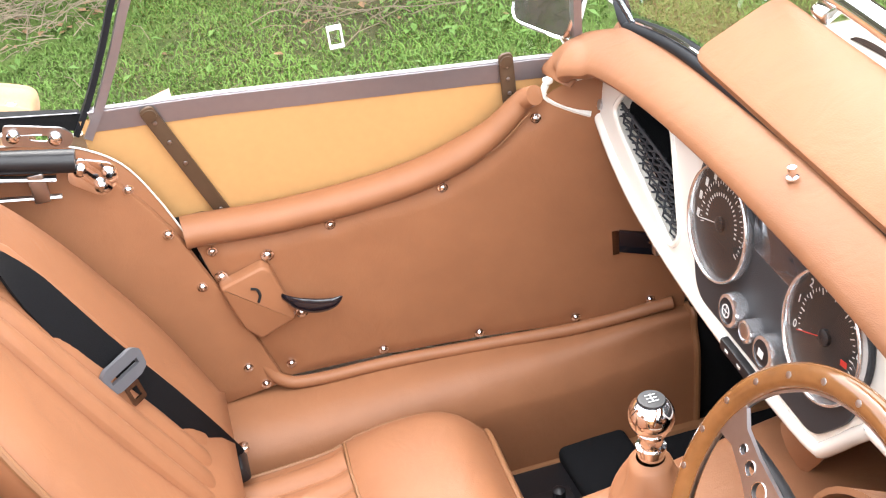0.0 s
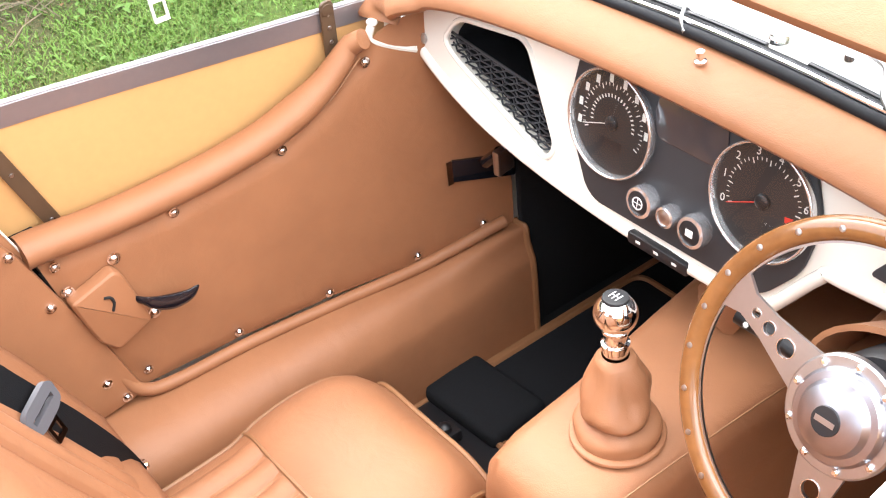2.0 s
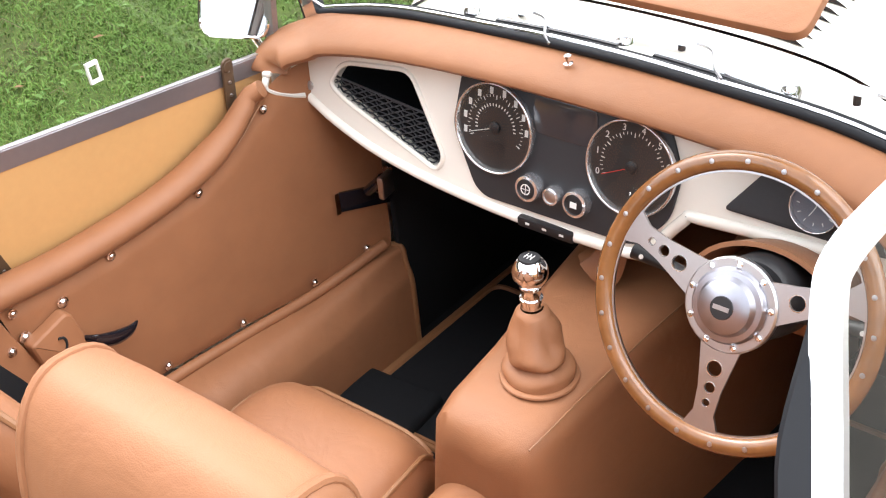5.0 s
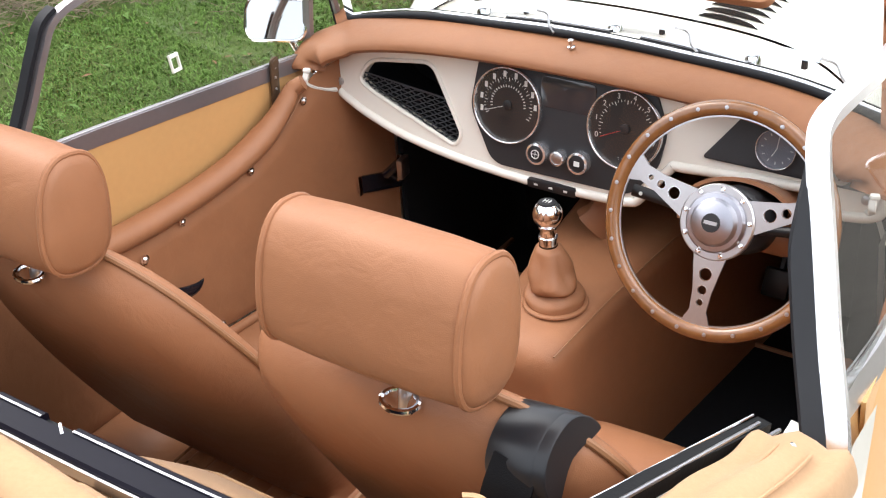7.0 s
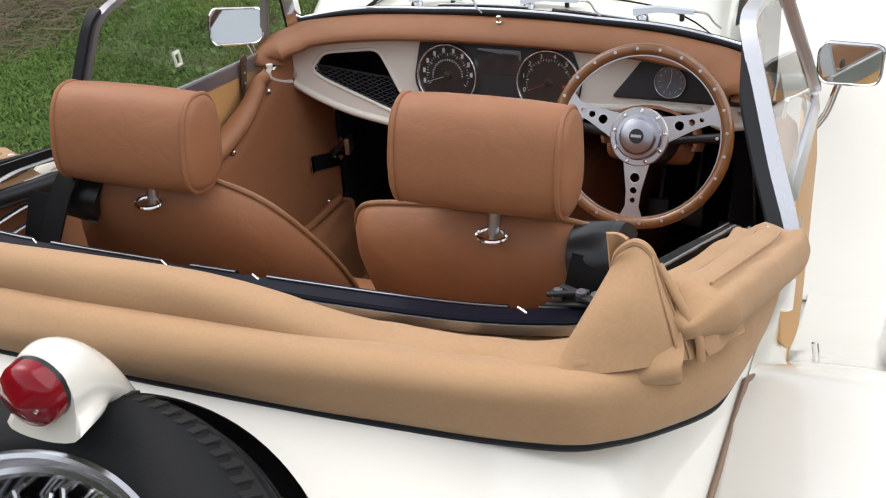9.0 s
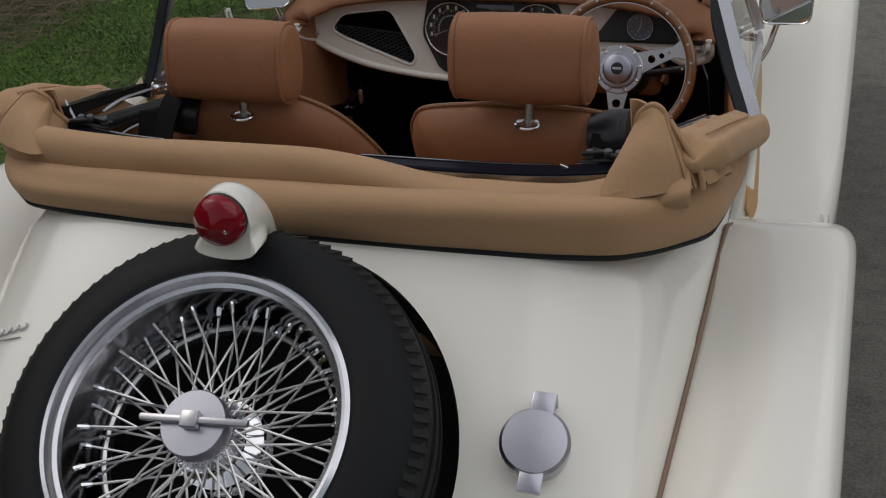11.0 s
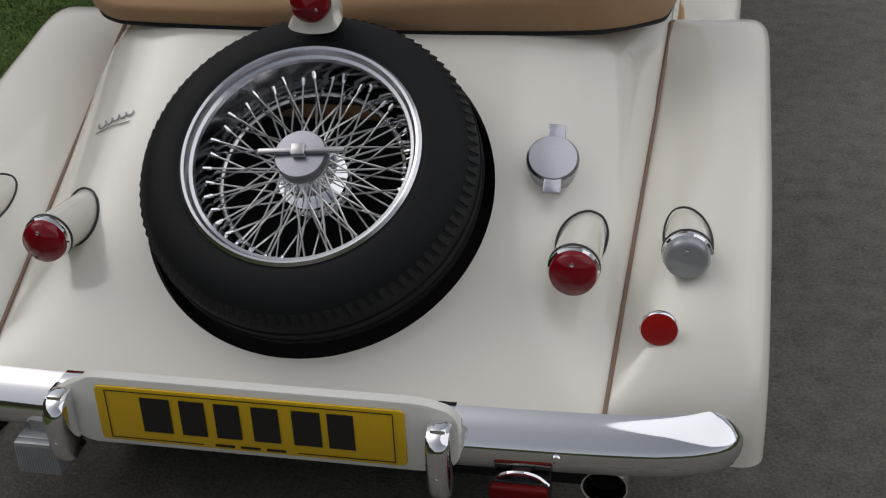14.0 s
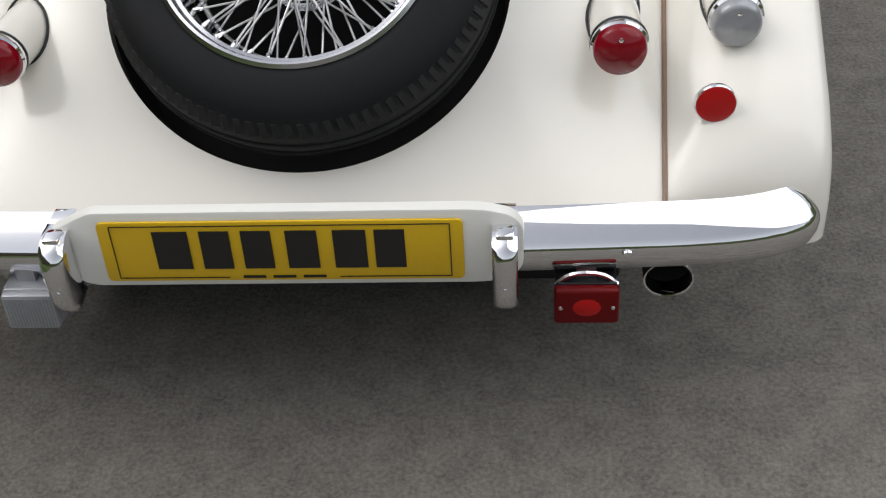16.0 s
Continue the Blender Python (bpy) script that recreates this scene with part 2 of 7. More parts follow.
def plate_with_holes(outline, holes, m, thick, bm=None):
    """A flat plate with openings that go through it."""
    bm = bm or bmesh.new()
    edges, loops = [], []
    for lp in [outline] + holes:
        vs = [bm.verts.new(m @ V(x, y, thick)) for x, y in lp]
        edges += [bm.edges.new((vs[i], vs[(i + 1) % len(vs)])) for i in range(len(vs))]
        loops.append(vs)
    made = bmesh.ops.triangle_fill(bm, use_beauty=True, edges=edges)
    front = [g for g in made["geom"] if isinstance(g, bmesh.types.BMFace)]
    down = (m.to_3x3() @ V(0, 0, -thick))
    back = {v: bm.verts.new(v.co + down) for lp in loops for v in lp}
    for f in front:
        bm.faces.new([back[v] for v in reversed(f.verts)])
    for lp in loops:
        for i in range(len(lp)):
            a, b = lp[i], lp[(i + 1) % len(lp)]
            bm.faces.new((a, b, back[b], back[a]))
    return bm


def surface(fn, nu, nv, bm=None, thick=0.0, closed_u=False):
    """A sheet fn(u, v) with u, v from 0 to 1; thick gives it a back along its normal."""
    bm = bm or bmesh.new()
    P = [[Vector(fn(i / nu, j / nv)) for j in range(nv + 1)] for i in range(nu + (0 if closed_u else 1))]
    rings(bm, P, False, closed_u, False)
    if thick:
        bmesh.ops.recalc_face_normals(bm, faces=bm.faces)
        bmesh.ops.solidify(bm, geom=bm.faces[:], thickness=thick)
    return bm


def rbox(size, m, bevel=0.004, seg=2, bm=None):
    own = bmesh.new()
    bmesh.ops.create_cube(own, size=1.0)
    for v in own.verts:
        v.co = V(v.co.x * size[0], v.co.y * size[1], v.co.z * size[2])
    if bevel:
        bmesh.ops.bevel(own, geom=own.edges[:], offset=bevel, segments=seg, affect="EDGES", profile=0.5)
    bmesh.ops.transform(own, matrix=m, verts=own.verts)
    if bm is None:
        return own
    tmp = bpy.data.meshes.new("tmp")
    own.to_mesh(tmp)
    own.free()
    bm.from_mesh(tmp)
    bpy.data.meshes.remove(tmp)
    return bm


def empty(name, at=(0, 0, 0), parent=None):
    ob = new(name)
    ob.empty_display_size = 0.1
    ob.location = at
    if parent:
        ob.parent = parent
    return ob


def lerp(a, b, t):
    return a + (b - a) * t


def table(x, rows):
    """Straight reading between rows of (x, value)."""
    if x <= rows[0][0]:
        return rows[0][1]
    for (a, p), (b, q) in zip(rows, rows[1:]):
        if x <= b:
            t = (x - a) / (b - a)
            return p + (q - p) * t
    return rows[-1][1]


def eased(x, rows):
    """Smooth reading between rows of (x, value)."""
    xs = [r[0] for r in rows]
    ys = [r[1] for r in rows]
    if x <= xs[0]:
        return ys[0]
    if x >= xs[-1]:
        return ys[-1]
    i = max(k for k in range(len(xs) - 1) if xs[k] <= x)

    def slope(k):
        if k == 0:
            return (ys[1] - ys[0]) / (xs[1] - xs[0])
        if k == len(xs) - 1:
            return (ys[-1] - ys[-2]) / (xs[-1] - xs[-2])
        return (ys[k + 1] - ys[k - 1]) / (xs[k + 1] - xs[k - 1])
    h = xs[i + 1] - xs[i]
    t = (x - xs[i]) / h
    return ((2 * t ** 3 - 3 * t * t + 1) * ys[i] + (t ** 3 - 2 * t * t + t) * h * slope(i)
            + (-2 * t ** 3 + 3 * t * t) * ys[i + 1] + (t ** 3 - t * t) * h * slope(i + 1))


# ---- ground ----
def patchwork(name, base_a, base_b, grit, rough, bump, extra=None, blotch=9.0, blotchy=0.55):
    """Ground colour out of three noises, with relief."""
    m = bpy.data.materials.new(name)
    m.use_nodes = True
    nt = m.node_tree
    N, L = nt.nodes, nt.links
    p = N["Principled BSDF"]
    tc = N.new("ShaderNodeTexCoord")
    big, mid, small = (N.new("ShaderNodeTexNoise") for _ in range(3))
    for tex, sc in ((big, 0.9), (mid, blotch), (small, grit)):
        tex.inputs["Scale"].default_value, tex.inputs["Detail"].default_value = sc, 6
        tex.inputs["Roughness"].default_value = 0.68
        L.new(tc.outputs["Object"], tex.inputs["Vector"])
    mix = N.new("ShaderNodeMix")
    mix.data_type = "RGBA"
    mix.inputs["A"].default_value, mix.inputs["B"].default_value = (*base_a, 1), (*base_b, 1)
    s1 = N.new("ShaderNodeMath")
    s1.operation = "MULTIPLY_ADD"
    s1.inputs[1].default_value, s1.inputs[2].default_value = 1.5, -0.55 - 0.5 * (blotchy - 0.55)
    L.new(small.outputs["Fac"], s1.inputs[0])
    s2 = N.new("ShaderNodeMath")
    s2.operation = "MULTIPLY_ADD"
    s2.inputs[1].default_value = blotchy
    L.new(mid.outputs["Fac"], s2.inputs[0])
    L.new(s1.outputs[0], s2.inputs[2])
    L.new(s2.outputs[0], mix.inputs["Factor"])
    last = mix.outputs["Result"]
    if extra:
        over = N.new("ShaderNodeMix")
        over.data_type = "RGBA"
        over.inputs["B"].default_value = (*extra, 1)
        rp = N.new("ShaderNodeMapRange")
        rp.inputs["From Min"].default_value, rp.inputs["From Max"].default_value = 0.46, 0.62
        L.new(big.outputs["Fac"], rp.inputs["Value"])
        L.new(rp.outputs[0], over.inputs["Factor"])
        L.new(last, over.inputs["A"])
        last = over.outputs["Result"]
    L.new(last, p.inputs["Base Color"])
    p.inputs["Roughness"].default_value = rough
    p.inputs["Specular IOR Level"].default_value = 0.25
    b = N.new("ShaderNodeBump")
    b.inputs["Strength"].default_value, b.inputs["Distance"].default_value = bump, 0.01
    L.new(small.outputs["Fac"], b.inputs["Height"])
    L.new(b.outputs[0], p.inputs["Normal"])
    return m


ASPHALT = patchwork("asphalt", (0.060, 0.058, 0.051), (0.270, 0.252, 0.220), 120.0, 0.92, 0.5, blotch=14.0, blotchy=0.9)
TURF = patchwork("turf", (0.026, 0.044, 0.010), (0.110, 0.165, 0.036), 45.0, 0.95, 0.9, extra=(0.062, 0.062, 0.028), blotch=22.0, blotchy=0.9)
BLADE_A = material("grass_blade", (0.046, 0.104, 0.015), 0.6, vary=0.42, grain=9, patch=2.0, second=(0.122, 0.220, 0.040), spec=0.3)
WEED = material("weed_leaf", (0.060, 0.140, 0.022), 0.55, vary=0.25, grain=12, patch=2, second=(0.115, 0.21, 0.045), spec=0.3)
STRAW = material("dry_stalk", (0.090, 0.066, 0.042), 0.8, vary=0.35, grain=30, patch=6, second=(0.21, 0.165, 0.110))
DEADLEAF = material("dead_leaf", (0.125, 0.062, 0.028), 0.75, vary=0.35, grain=14, patch=3, second=(0.22, 0.125, 0.06))

VERGE = -1.30


def bank(x, y):
    """Height of the ground: level tarmac, then a verge that climbs away."""
    d = VERGE - x
    if d <= 0:
        return 0.0
    z = 0.02 * min(1, d / 0.05) + 0.16 * min(d, 2.2) ** 1.15 / 2.0
    if d > 1.9:
        z += 0.20 * min(d - 1.9, 6.0)
    return z + 0.02 * noise.noise((x * 1.7, y * 1.7, 0)) * min(1, d)


def build_ground():
    xs = [-900, -300, -90, -40, -20, -12, -9] + [-7 + 0.12 * i for i in range(48)] + [-1.30, -1.25, 0, 3, 12, 60, 300, 900]
    ys = [-900, -200, -60, -20, -8, -4] + [-2 + 0.15 * i for i in range(54)] + [7, 10, 20, 60, 200, 900]
    xs = sorted(set(round(x, 3) for x in xs))
    bm = bmesh.new()
    rings(bm, [[V(x, y, bank(x, y)) for y in ys] for x in xs], False, False, False)
    ob = finish(bm, "ground", ASPHALT)
    ob.data.materials.append(TURF)
    for p in ob.data.polygons:
        if p.center.x < VERGE:
            p.material_index = 1
    tagged(ob, "worn grey tarmac lane bordered by a grassy bank", "ground", kind="structure")


build_ground()


# ---- the car ----
car = tagged(empty("car"), "cream open two-seat roadster with tan leather cockpit, parked on tarmac", "car")


def tail_edge(y):
    return 0.571 + 0.0635 * (y - 0.149)


def tail_z(x, y):
    zc = min(0.373 + 0.726 * (y - 0.149), 0.845 - 0.15 * max(0.0, 0.80 - y) ** 1.0)
    ze = 0.373 + 0.374 * (y - 0.149)
    ze = min(ze, zc)
    return zc - (zc - ze) * min(1.0, abs(x) / tail_edge(y)) ** 6.5


SLOPE = V(0, -0.588, 0.809)
WHEEL_AT = V(0.005, 0.373, 0.7285)
HOLE_AT, HOLE_R = V(0.0, 0.466, 0.604), 0.338


def build_tail():
    bm = bmesh.new()
    n = 96
    lower, upper = 0.10, 0.86
    hole, rim = [], []
    for i in range(n):
        a = 2 * math.pi * i / n
        dx, ds = math.cos(a), math.sin(a)
        hx, hy = HOLE_R * dx, HOLE_AT.y + HOLE_R * ds * 0.809
        hole.append((hx, hy))
        k = 10.0
        for step in range(400):
            k = HOLE_R + step * 0.003
            x, y = k * dx, HOLE_AT.y + k * ds * 0.809
            if y < lower or y > upper or abs(x) > tail_edge(y):
                break
        y = min(max(y, lower), upper)
        x = max(-tail_edge(y), min(tail_edge(y), x))
        rim.append((x, y))
    loops = []
    for s in range(27):
        t = s / 26
        loops.append([V(lerp(h[0], r[0], t), lerp(h[1], r[1], t), tail_z(lerp(h[0], r[0], t), lerp(h[1], r[1], t))) for h, r in zip(hole, rim)])
    lip = [p + V(0, 0.006, -0.008) for p in loops[0]]
    deep = [V(h[0] * 0.97, h[1], tail_z(*h)) - SLOPE * 0.16 for h in hole]
    rings(bm, [deep, lip] + loops, True, False, False)
    ob = part("tail_panel", bm, PAINT, car, "smooth cream sloping tail with spare wheel recess")
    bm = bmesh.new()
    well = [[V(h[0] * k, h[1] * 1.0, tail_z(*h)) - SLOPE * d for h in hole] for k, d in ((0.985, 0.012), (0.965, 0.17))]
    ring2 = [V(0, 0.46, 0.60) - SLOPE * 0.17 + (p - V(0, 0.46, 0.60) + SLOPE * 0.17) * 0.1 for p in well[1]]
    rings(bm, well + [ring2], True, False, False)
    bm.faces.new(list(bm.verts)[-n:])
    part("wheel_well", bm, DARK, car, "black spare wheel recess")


build_tail()


def build_shoulders():
    for s in (-1, 1):
        def fn(u, v):
            y = lerp(0.70, 1.34, u)
            x = lerp(0.50 if y < 0.9 else lerp(0.50, 0.585, min(1, (y - 0.9) / 0.1)), tail_edge(y), v)
            return (s * x, y, tail_z(x, y) - 0.004 - 0.03 * max(0, y - 1.15) / 0.2)
        part("rear_quarter", surface(fn, 14, 12), PAINT, car, "cream rear quarter panel under the folded hood")

        def side(u, v):
            y = lerp(0.30, 1.40, u)
            top = tail_z(tail_edge(y), y) - 0.03 * max(0, y - 1.15) / 0.2
            return (s * (tail_edge(y) + 0.0 - 0.03 * v * v), y, lerp(top, 0.22, v))
        part("body_side", surface(side, 16, 6), PAINT, car)


build_shoulders()

WING = [((0.165, 0.27), (0.120, 0.29)), ((0.172, 0.34), (0.132, 0.335)), ((0.200, 0.41), (0.149, 0.373)), ((0.26, 0.468), (0.21, 0.397)),
        ((0.33, 0.512), (0.30, 0.430)), ((0.50, 0.602), (0.50, 0.505)), ((0.70, 0.655), (0.70, 0.580)), ((0.90, 0.697), (0.90, 0.654)),
        ((1.08, 0.724), (1.08, 0.721)), ((1.22, 0.672), (1.22, 0.660)), ((1.40, 0.555), (1.40, 0.535)), ((1.60, 0.43), (1.60, 0.41)),
        ((1.80, 0.335), (1.80, 0.325)), ((2.00, 0.30), (2.00, 0.30)), ((2.25, 0.285), (2.25, 0.285))]


def smooth01(t):
    t = max(0.0, min(1.0, t))
    return t * t * (3 - 2 * t)


def build_wing(s):
    outer = curve_points([(0, *o) for o, _ in WING], 5)
    inner = curve_points([(0, *i) for _, i in WING], 5)
    loops = []
    for k, (o, i) in enumerate(zip(outer, inner)):
        a, b = outer[max(0, k - 1)], outer[min(len(outer) - 1, k + 1)]
        d = (b - a).normalized()
        nrm = V(0, -d.z, d.y)
        xi = tail_edge(i.y) if i.y < 1.15 else tail_edge(1.15) - 0.02 * smooth01((i.y - 1.15) / 0.5)
        xo = 0.838 - 0.05 * smooth01((o.y - 1.2) / 0.8)
        lp = []
        for q in range(15):
            t = q / 14
            x = lerp(xi, xo - 0.040, t)
            f = 1 - (1 - t) ** 2.5
            lp.append(V(x, lerp(i.y, o.y, f), lerp(i.z, o.z, f)))
        for q in range(1, 8):
            an = math.pi / 2 * q / 7
            lp.append(V(xo - 0.040 + 0.040 * math.sin(an), o.y, o.z) - nrm * 0.040 * (1 - math.cos(an)))
        lp.append(V(xo, o.y, o.z) - nrm * 0.075)
        lp.append(V(xo - 0.012, o.y, o.z) - nrm * 0.085)
        loops.append([V(s * p.x, p.y, p.z) for p in lp])
    bm = bmesh.new()
    rings(bm, loops, False, False, False)
    w = part("rear_wing", bm, PAINT, car, "cream rounded rear wing")
    path = [V(s * (tail_edge(y) if y < 1.15 else tail_edge(1.15)), y - 0.004, tail_z(tail_edge(y), y) + 0.003) for y in [0.12 + 0.02 * k for k in range(49)]]
    path += [V(s * 0.636, 1.10, 0.716), V(s * 0.640, 1.115, 0.700), V(s * 0.642, 1.12, 0.66)]
    part("wing_piping", tube(path, 0.0041, 8), WINGPIPE, car, "tan piping along the wing seam")
    return w


build_wing(1)
build_wing(-1)


def lamp_on_pod(x, y, z, r, lens_mat, lens_label, name, drop=0.0):
    """A horizontal lamp whose round pod runs forward into the sloping body."""
    lamp = empty(name, (0, 0, 0), car)
    m = axis_frame((x, y, z), (0, -1, 0), (1, 0, 0))
    n = 32

    def meet(px, pz):
        """How far the falling pod runs before it meets the body."""
        yy = y
        while yy < y + 0.4 and body_z(px, yy) < pz - drop * (yy - y):
            yy += 0.002
        return yy
    ends, foot = [], []
    for i in range(n):
        a = 2 * math.pi * i / n
        px, pz = x + r * 0.97 * math.cos(a), z + r * 0.97 * math.sin(a)
        ye = meet(px, pz)
        ends.append((px, pz, ye))
        fx, fz = x + r * 1.03 * math.cos(a), z + r * 1.03 * math.sin(a)
        yf = meet(fx, fz)
        foot.append(V(fx, yf - 0.002, fz - drop * (yf - y) + 0.001))
    bm = bmesh.new()
    rings(bm, [[V(px, lerp(y, ye + 0.012, t), pz - drop * (lerp(y, ye + 0.012, t) - y)) for px, pz, ye in ends] for t in (0, 0.2, 0.4, 0.6, 0.8, 1.0)])
    part("pod", bm, PAINT, lamp, "cream lamp pod", angle=60)
    part("rubber_gasket", tube(foot, 0.0024, 6, True, up=(0, -1, 0)), BLACK, lamp, "black rubber gasket line")
    part("bezel_gasket", lathe([(r * 1.03, -0.012), (r * 1.065, -0.010), (r * 1.065, -0.006), (r * 1.03, -0.004)], m, n), BLACK, lamp)
    part("bezel", lathe([(r * 1.00, -0.008), (r * 1.05, -0.004), (r * 1.05, 0.004), (r * 0.95, 0.008)], m, n), CHROME, lamp, "chrome bezel")
    prof = [(r * 0.97, 0.004), (r * 0.97, 0.016), (r * 0.90, 0.024), (r * 0.45, 0.031), (0.001, 0.036)]
    if lens_mat is CLEARLENS:
        prof = [(r * 0.97, 0.004), (r * 0.97, 0.014), (r * 0.9, 0.022)] + [(r * (0.85 - 0.1 * k), 0.025 + 0.0008 * (k % 2) + 0.001 * k) for k in range(8)] + [(0.001, 0.034)]
    part("lens", lathe(prof, m, n), lens_mat, lamp, lens_label, angle=80 if lens_mat is REDLENS else 38)
    bm = lathe([(0.0035, 0.0), (0.0035, 0.003), (0.001, 0.004)], axis_frame((x, y - 0.028, z + 0.6 * r), (0, -1, 0)), 10)
    part("screw", bm, CHROME, lamp)
    return lamp


def body_z(x, y):
    ax = abs(x)
    return tail_z(ax, y) if ax <= tail_edge(y) else wing_height(ax, y)


def wing_height(x, y):
    o = eased(y, [(p[0][0], p[0][1]) for p in WING[2:]])
    i = eased(y, [(p[1][0], p[1][1]) for p in WING[2:]])
    t = (x - tail_edge(y)) / (0.798 - tail_edge(y))
    f = 1 - (1 - min(1, t)) ** 2.4
    return lerp(i, o, f)


for s in (1, -1):
    lamp_on_pod(0.503 if s > 0 else -0.478, 0.295, 0.564, 0.043, REDLENS, "red ribbed tail lamp lens", "tail_lamp", 0.18)
    lamp_on_pod(s * 0.691, 0.375, 0.560, 0.042, CLEARLENS, "clear ribbed indicator lens", "indicator_lamp", 0.17)
    ref = empty("reflector", (0, 0, 0), car)
    m = axis_frame((s * 0.652, 0.256, 0.480), (0, -1, 0.06))
    bm = bmesh.new()
    rings(bm, [[V(s * 0.652 + r * math.cos(a), y, z + r * math.sin(a)) for a in [2 * math.pi * i / 24 for i in range(24)]]
               for r, y, z in ((0.0305, 0.258, 0.480), (0.0285, 0.268, 0.478), (0.024, 0.285, 0.472))])
    part("pod", bm, PAINT, ref)
    part("rim", lathe([(0.033, -0.006), (0.034, 0.0), (0.032, 0.004)], m, 28), CHROME, ref)
    part("lens", lathe([(0.031, 0.0), (0.031, 0.004), (0.026, 0.006), (0.001, 0.0065)], m, 28), REDBRIGHT, ref, "bright red round reflector")


# ---- spare wheel ----
def build_spare():
    w = empty("spare_wheel", (0, 0, 0), car)
    m = axis_frame(WHEEL_AT, SLOPE)
    bm = bmesh.new()
    prof = [(0.214, -0.014), (0.222, -0.006), (0.236, -0.004), (0.262, -0.008), (0.284, -0.016), (0.300, -0.030), (0.310, -0.048), (0.315, -0.074),
            (0.316, -0.10), (0.315, -0.13), (0.310, -0.155), (0.298, -0.176), (0.25, -0.192), (0.215, -0.185), (0.20, -0.10)]
    loops = [[m @ V(r * math.cos(a), r * math.sin(a), h) for a in [2 * math.pi * i / 120 for i in range(120)]] for r, h in prof]
    rings(bm, loops, True, True, False)
    tyre = part("tyre", bm, RUBBER, w, "black road tyre")
    block = rbox((0.030, 0.0166, 0.0095), Matrix(), 0.0007, 1)
    first = None
    for i in range(96):
        a = 2 * math.pi * i / 96
        k = m @ pose(0, 0, 0, 0, 0, math.degrees(a)) @ pose(0.3040, 0, -0.0455, 0, 60, 16)
        if first is None:
            first = part("tread_block", block, TREAD, tyre)
            first.matrix_basis = k
        else:
            again("tread_block", first, k, tyre)
    for h, r in ((-0.085, 0.3165), (-0.115, 0.3165)):
        bm = bmesh.new()
        ring = [m @ V(r * math.cos(a), r * math.sin(a), h) for a in [2 * math.pi * i / 96 for i in range(96)]]
        part("tread_rib", tube(ring, 0.0025, 6, True, up=SLOPE), RUBBER, tyre)
    # chrome rim: outer lip, well and inner bed; barrel's dark reflections are painted in
    prof = [(0.204, -0.024), (0.199, -0.022), (0.196, -0.036),
            (0.190, -0.060), (0.186, -0.075), (0.178, -0.086), (0.177, -0.112), (0.183, -0.120), (0.184, -0.128), (0.196, -0.135), (0.204, -0.10)]
    bm = bmesh.new()
    rings(bm, [[m @ V(r * math.cos(a), r * math.sin(a), h) for a in [2 * math.pi * i / 96 for i in range(96)]] for r, h in prof], True, True, False)
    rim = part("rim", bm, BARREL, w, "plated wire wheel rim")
    lip = [(0.222, -0.020), (0.2225, -0.004), (0.217, 0.001), (0.212, -0.001), (0.2085, -0.008), (0.2065, -0.013), (0.2005, -0.016), (0.1985, -0.024)]
    part("lip", lathe(lip, m, 96, caps=False), RIMLIP, rim, "chrome rim lip")
    hub = part("hub", lathe([(0.030, -0.155), (0.064, -0.152), (0.066, -0.142), (0.056, -0.134), (0.050, -0.122), (0.062, -0.116), (0.067, -0.110), (0.066, -0.104), (0.052, -0.100), (0.044, -0.094), (0.040, -0.07), (0.041, -0.050), (0.045, -0.044), (0.045, -0.036), (0.030, -0.032), (0.001, -0.032)], m, 40), CHROME, w, "chrome splined hub")
    spoke = lathe([(0.0019, 0.0), (0.0019, 1.0)], Matrix(), 6)
    nipple = lathe([(0.0046, -0.004), (0.0046, 0.006), (0.0032, 0.013), (0.001, 0.014)], Matrix(), 8)
    s0 = n0 = None

    def lay(a, b):
        nonlocal s0, n0
        d = b - a
        k = axis_frame(a, d, (0.3, 1, 0.2)) @ Matrix.Diagonal((1, 1, d.length, 1))
        if s0 is None:
            s0 = part("spoke", spoke, SPOKE, w)
            s0.matrix_basis = k
        else:
            again("spoke", s0, k, w)
        kn = axis_frame(b, -d, (0.3, 1, 0.2))
        if n0 is None:
            n0 = part("spoke_nipple", nipple, CHROME, rim)
            n0.matrix_basis = kn
        else:
            again("spoke_nipple", n0, kn, rim)

    def at(r, deg, h):
        a = radians(deg)
        return m @ V(r * math.cos(a), r * math.sin(a), h)
    # an outer cage to the lip, an inner one to the far bed, both laced crosswise
    for i in range(20):
        a = 18 * i
        lay(at(0.046, a, -0.046), at(0.184, a + 25, -0.094))
        lay(at(0.046, a + 9, -0.046), at(0.184, a + 9 - 25, -0.090))
    for i in range(20):
        a = 18 * i + 4.5
        lay(at(0.064, a, -0.108), at(0.1915, a + 19, -0.052))
        lay(at(0.064, a + 9, -0.110), at(0.1895, a + 9 - 19, -0.064))
    inner = [at(0.175, 3 * k, -0.108) for k in range(120)]
    part("inner_band", tube(inner, 0.0060, 8, True, up=SLOPE, flat=1.7), SPOKE, rim, "bright inner rim band")
    cap = empty("spinner", (0, 0, 0), w)
    part("disc", lathe([(0.046, -0.040), (0.048, -0.034), (0.048, -0.014), (0.046, -0.011), (0.001, -0.010)], m, 48), BRUSHED, cap, "brushed steel centre disc")
    k = m @ pose(0.004, 0.002, -0.004, 0, 0, 4)
    part("lock_bar", rbox((0.160, 0.010, 0.010), k, 0.003), SATIN, cap, "slim locking bar")
    part("lock_block", rbox((0.026, 0.024, 0.015), k @ pose(-0.004, 0, 0.002), 0.003), SATIN, cap)
    return w


build_spare()


